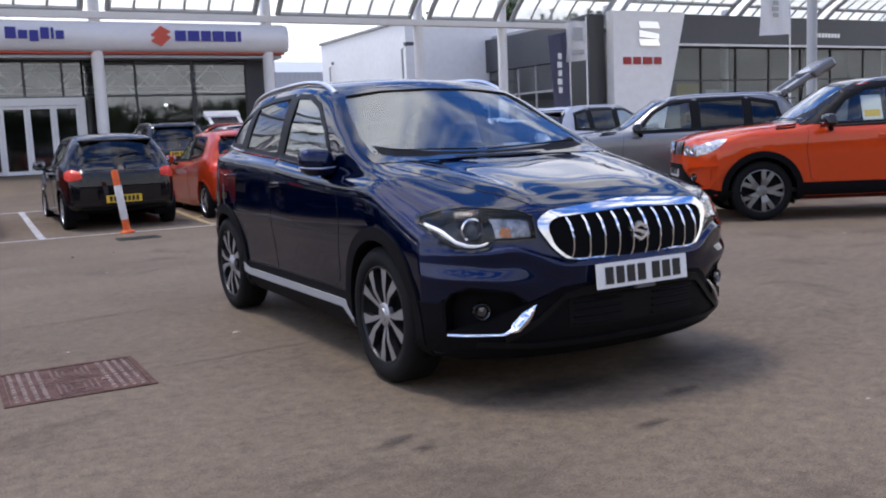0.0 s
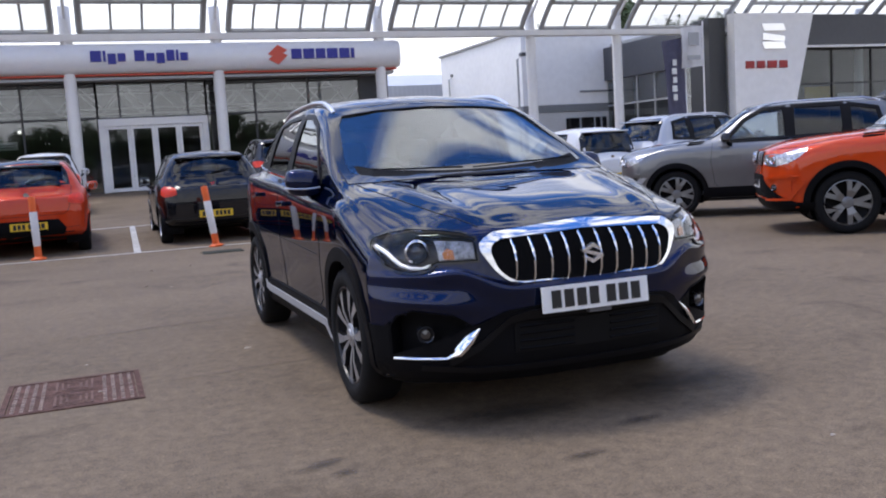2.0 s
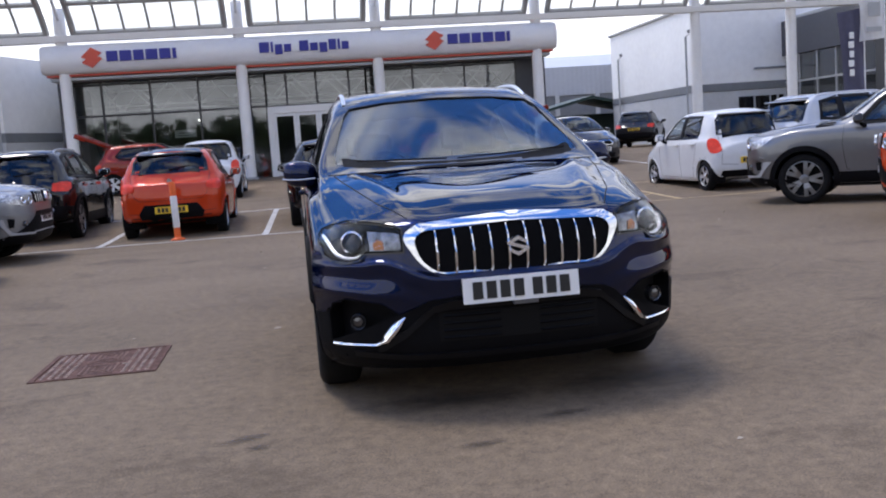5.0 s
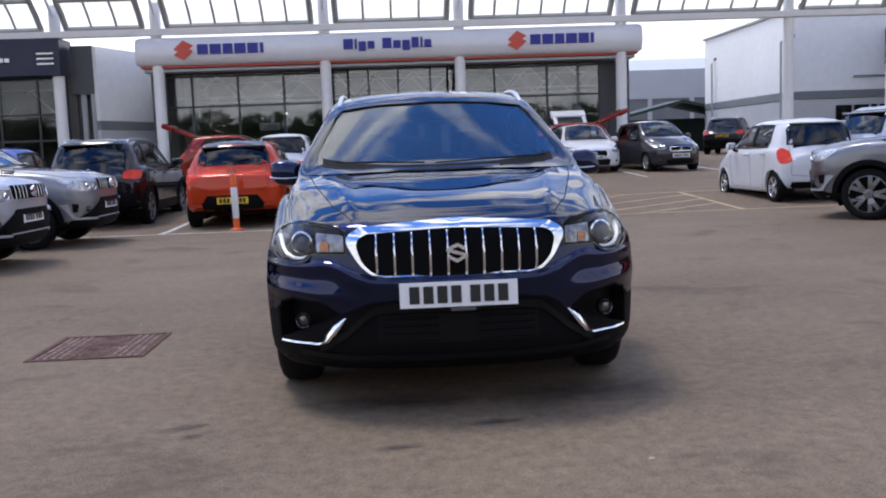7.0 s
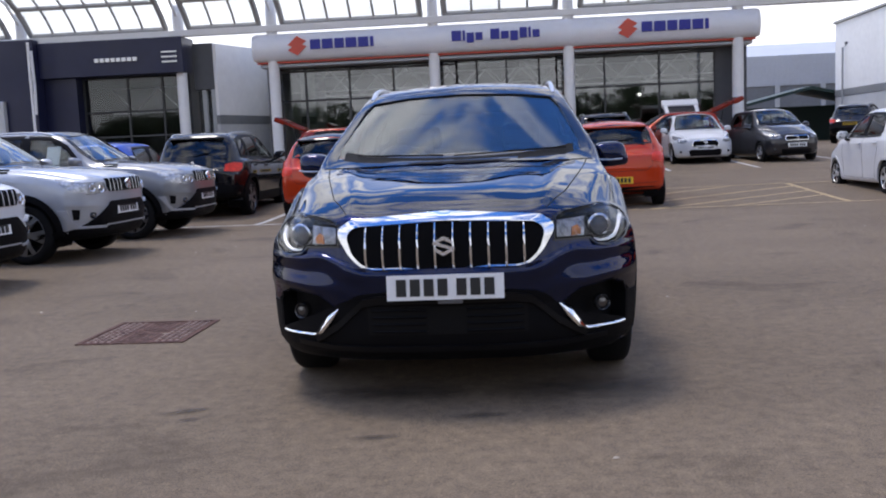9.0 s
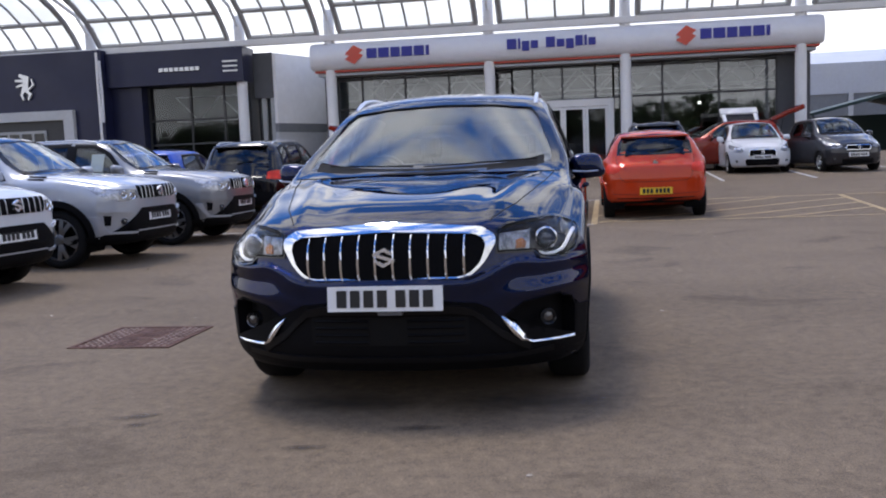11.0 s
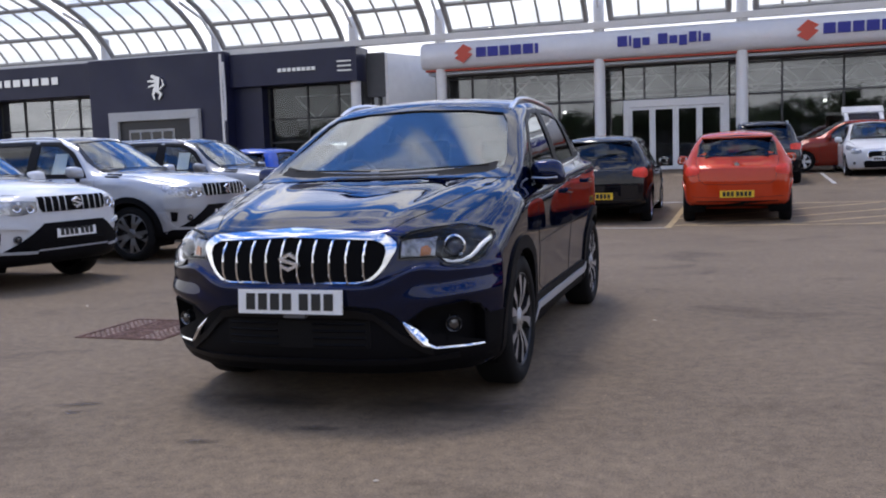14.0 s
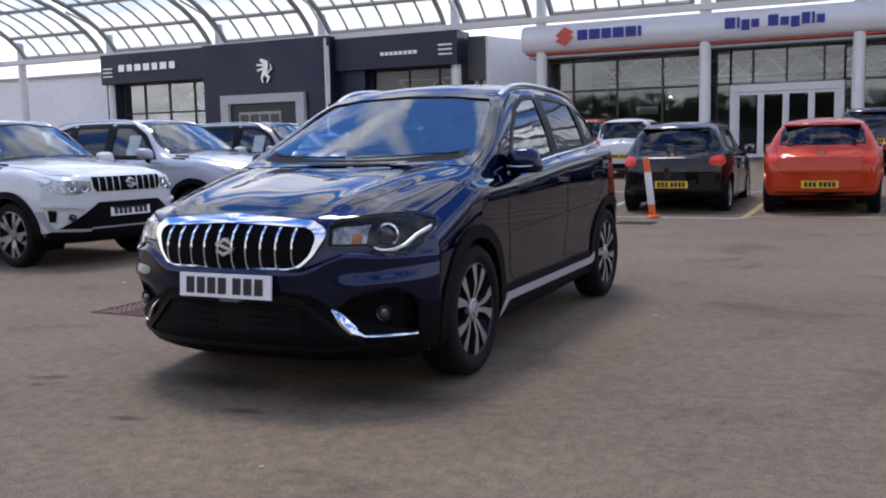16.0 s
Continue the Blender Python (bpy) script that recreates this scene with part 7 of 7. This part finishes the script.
def warehouse():
    g = slope(31)
    t = thing("warehouse", 0, 0, 0, 0, "large white clad warehouse with a grey band", "building")
    for nm, z0, z1, m_, d in (("upper_wall", 3.15, 6.55, WHITE_CLAD, 0), ("band", 2.8, 3.145, GREY_CLAD, .03), ("lower_wall", g, 2.795, LOWER_WALL, .0)):
        part(nm, box(17.2 - d, 30 + d, 35.6 - d, 46, z0, z1, .02), m_, t)
    part("coping", box(17.1, 30.1, 35.5, 46.1, 6.555, 6.68, .02), GREY_STEEL, t)
    for x, y in ((17.05, 44.5), (16.5, 34.6)):
        lp = tube([(x, y, g), (x, y, 5.2), (x + .25, y - .1, 5.4)], .05, 8)
        ob = thing("lamp_post", 0, 0, 0, 0, "slim grey lamp post by the warehouse", "street lamp")
        part("post", lp, GREY_STEEL, ob)
        part("lamp_head", box(x + .1, x + .5, y - .25, y + .05, 5.35, 5.5, .03), CHARCOAL, ob)
    for a, c, z0, z1 in ((19.4, 20.9, 1.7, 2.5), (21.0, 21.6, 1.7, 2.5)):
        part("window", box(a, c, 35.54, 35.58, z0, z1), GLOSS_BLACK, t)
        part("window_mullion", box((a + c) / 2 - .04, (a + c) / 2 + .04, 35.5, 35.55, z0, z1), GREY_STEEL, t)
    part("vent_strip", box(20.2, 22.0, 35.54, 35.58, 3.7, 3.78), GREY_CLAD, t)
    d = thing("low_factory", 0, 0, 0, 0, "long low factory with pale ribbed cladding", "building")
    part("upper_wall", box(4, 30, 60, 75, 4.2, 6.2), PALE_CLAD, d)
    part("lower_wall", box(4, 30, 60.1, 75, g, 4.2), GREY_CLAD, d)
    part("ridge", prism([(60, 6.2), (67.5, 7.6), (75, 6.2)], 4, 30, "x"), PALE_CLAD, d)
    for x in range(6, 30, 3):
        part("pilaster", box(x, x + .3, 59.95, 60.1, g, 4.2), LOWER_WALL, d)
    s = thing("shelter", 0, 0, 0, 0, "dark green pitched shelter", "shelter")
    part("roof", prism([(12.4, 2.6), (16.0, 3.45), (19.8, 2.55), (19.8, 2.4), (16.0, 3.28), (12.4, 2.45)], 46, 50), mat("dark green sheet", (.012, .035, .028), .5, var=.1), s)
    part("back", box(12.5, 19.7, 49.9, 50, g, 2.5), mat("dark green sheet", (.012, .035, .028), .5), s)
    for x in (12.5, 19.6):
        part("leg", box(x, x + .12, 46.1, 46.22, g, 2.5), DARK_FRAME, s)
    w = thing("far_store", 0, 0, 0, 0, "pale blue-grey store beyond the navy showroom", "building")
    part("wall", box(-60, -29.6, 33, 50, g, 5.2), WHITE_CLAD, w)
    part("parapet", box(-60, -29.5, 32.9, 50, 5.2, 5.35), GREY_STEEL, w)


warehouse()


def flag(x, y, z0, z1, w, h, col, logo, lean=0.0):
    t = thing("banner_flag", x, y, slope(y), 0, "tall banner flag on a slim white pole", "flag")
    part("pole", tube([(0, 0, 0), (0, 0, z1 - slope(y) + .15)], .035, 8, r1=.02), WHITE_STEEL, t)
    bm = bmesh.new()
    n = 10
    zz = z1 - slope(y)
    g = [[bm.verts.new((-(w * i / n) * (1 - .25 * j / n * lean), .05 * math.sin(i * .9 + j * .4), zz - h * j / n - .08 * (i / n) * (1 + lean))) for i in range(n + 1)] for j in range(n + 1)]
    for a, c in zip(g, g[1:]):
        for i in range(n):
            bm.faces.new((a[i], a[i + 1], c[i + 1], c[i]))
    bmesh.ops.solidify(bm, geom=bm.faces[:], thickness=.006)
    part("cloth", bm, col, t, smooth=True)
    if not logo:
        part("cloth_mark", box(-w * .72, -w * .25, -.09, -.08, zz - h * .5, zz - h * .18), GREY_STEEL, t)
        part("cloth_mark", box(-w * .78, -w * .2, -.09, -.08, zz - h * .85, zz - h * .74), GREY_STEEL, t)
    else:
        for k in range(5):
            part("cloth_mark", box(-w * (.62 + .04 * (k % 2)), -w * .45, -.09, -.08, zz - h * (.33 + .10 * k), zz - h * (.26 + .10 * k)), logo, t)


flag(17.9, 24.0, 1, 4.75, .95, 3.0, mat("grey blue cloth", (.15, .15, .215), .8, var=.1), PAPER, .9)
flag(18.52, 23.8, 3.5, 5.12, .92, 1.4, mat("white cloth", (.78, .78, .78), .8, var=.05), None)
flag(24.75, 20.0, 3, 6.4, 1.55, 2.1, mat("white cloth", (.7, .7, .7), .8, var=.05), GREY_STEEL)
t = thing("steel_post", 11.05, 8.0, slope(8.0), 0, "tall round grey steel post behind the parked cars", "post")
part("shaft", add_lathe(bmesh.new(), [(0, .105), (.9, .10), (.95, .09), (7.2, .085), (7.22, .001)], 18, "Z"), GREY_STEEL, t, smooth=True)
part("base_plate", box(-.16, .16, -.16, .16, 0, .02, .004), GREY_STEEL, t)
t = thing("banner_pole", -16.45, 27.3, slope(27.3), 0, "slim white flag pole with a furled banner", "flag pole")
part("pole", tube([(0, 0, 0), (0, 0, 4.9)], .05, 8), WHITE_STEEL, t)
part("furled_banner", tube([(.1, 0, 4.6), (.13, 0, 3.4), (.1, 0, 2.4)], .05, 6), mat("white cloth", (.7, .7, .7), .8), t)


# ---- trees ----
def tree(x, y, h, seed, spread=.36, leaf=1.0, leaves=60):
    rnd = random.Random(seed)
    t = thing("tree", x, y, slope(y), 0, "broad green tree behind the buildings", "tree", "far trees")
    trunk = tube([(0, 0, 0), (.1, 0, h * .3), (0, .1, h * .55), (0, 0, h * .85)], h * .022, 8, r1=.03)
    tips = []
    for k in range(14):
        a, z = rnd.uniform(0, 6.28), h * rnd.uniform(.3, .8)
        r = h * spread * rnd.uniform(.5, 1.0) * (1.1 - z / h * .6)
        e = (math.cos(a) * r, math.sin(a) * r, z + h * rnd.uniform(.05, .2))
        add_tube(trunk, [(0, 0, z * .8), (e[0] * .5, e[1] * .5, z * .95), e], h * .008, 5, r1=.015)
        tips += [Vector(e), Vector((e[0] * .55, e[1] * .55, z * 1.02))]
    tips.append(Vector((0, 0, h * .9)))
    part("trunk", trunk, BARK, t)
    crown = bmesh.new()
    for tip in tips:
        for _ in range(leaves):
            d = Vector((rnd.gauss(0, 1), rnd.gauss(0, 1), rnd.gauss(0, .8)))
            c = tip + d * h * .055
            s = rnd.uniform(.16, .34) * h / 11 * leaf
            m = Matrix.Translation(c) @ Euler((rnd.uniform(0, 3), rnd.uniform(0, 3), rnd.uniform(0, 6))).to_matrix().to_4x4()
            vs = [crown.verts.new(m @ Vector(p)) for p in ((-s, 0, 0), (0, s * .55, s * .2), (s, 0, 0), (0, -s * .55, s * .2))]
            crown.faces.new(vs)
    part("crown", crown, LEAF, t)


for k, (x, y, h) in enumerate(((29, 56, 9.5), (38.4, 58.6, 11.2), (41.6, 57.2, 11.6), (36.5, 60, 12), (40.5, 60, 13), (44.5, 61, 13), (49, 62, 12), (55, 60, 11))):
    tree(x, y, h, 10 + k)
for k in range(44):
    tree(-62 + 2.9 * k + (k * 37 % 3), -58 - (k * 53 % 11), 6.6 + (k * 29 % 7) * .22, 40 + k, .6, .85, 110)
# added, never in view: fills the gaps between the trees that the glass reflects
part("wall_south", box(-80, 80, -74, -73.6, 0, 5.4), GREY_CLAD, None, "plain grey wall added out of view to darken the glass reflections", False, "structure")
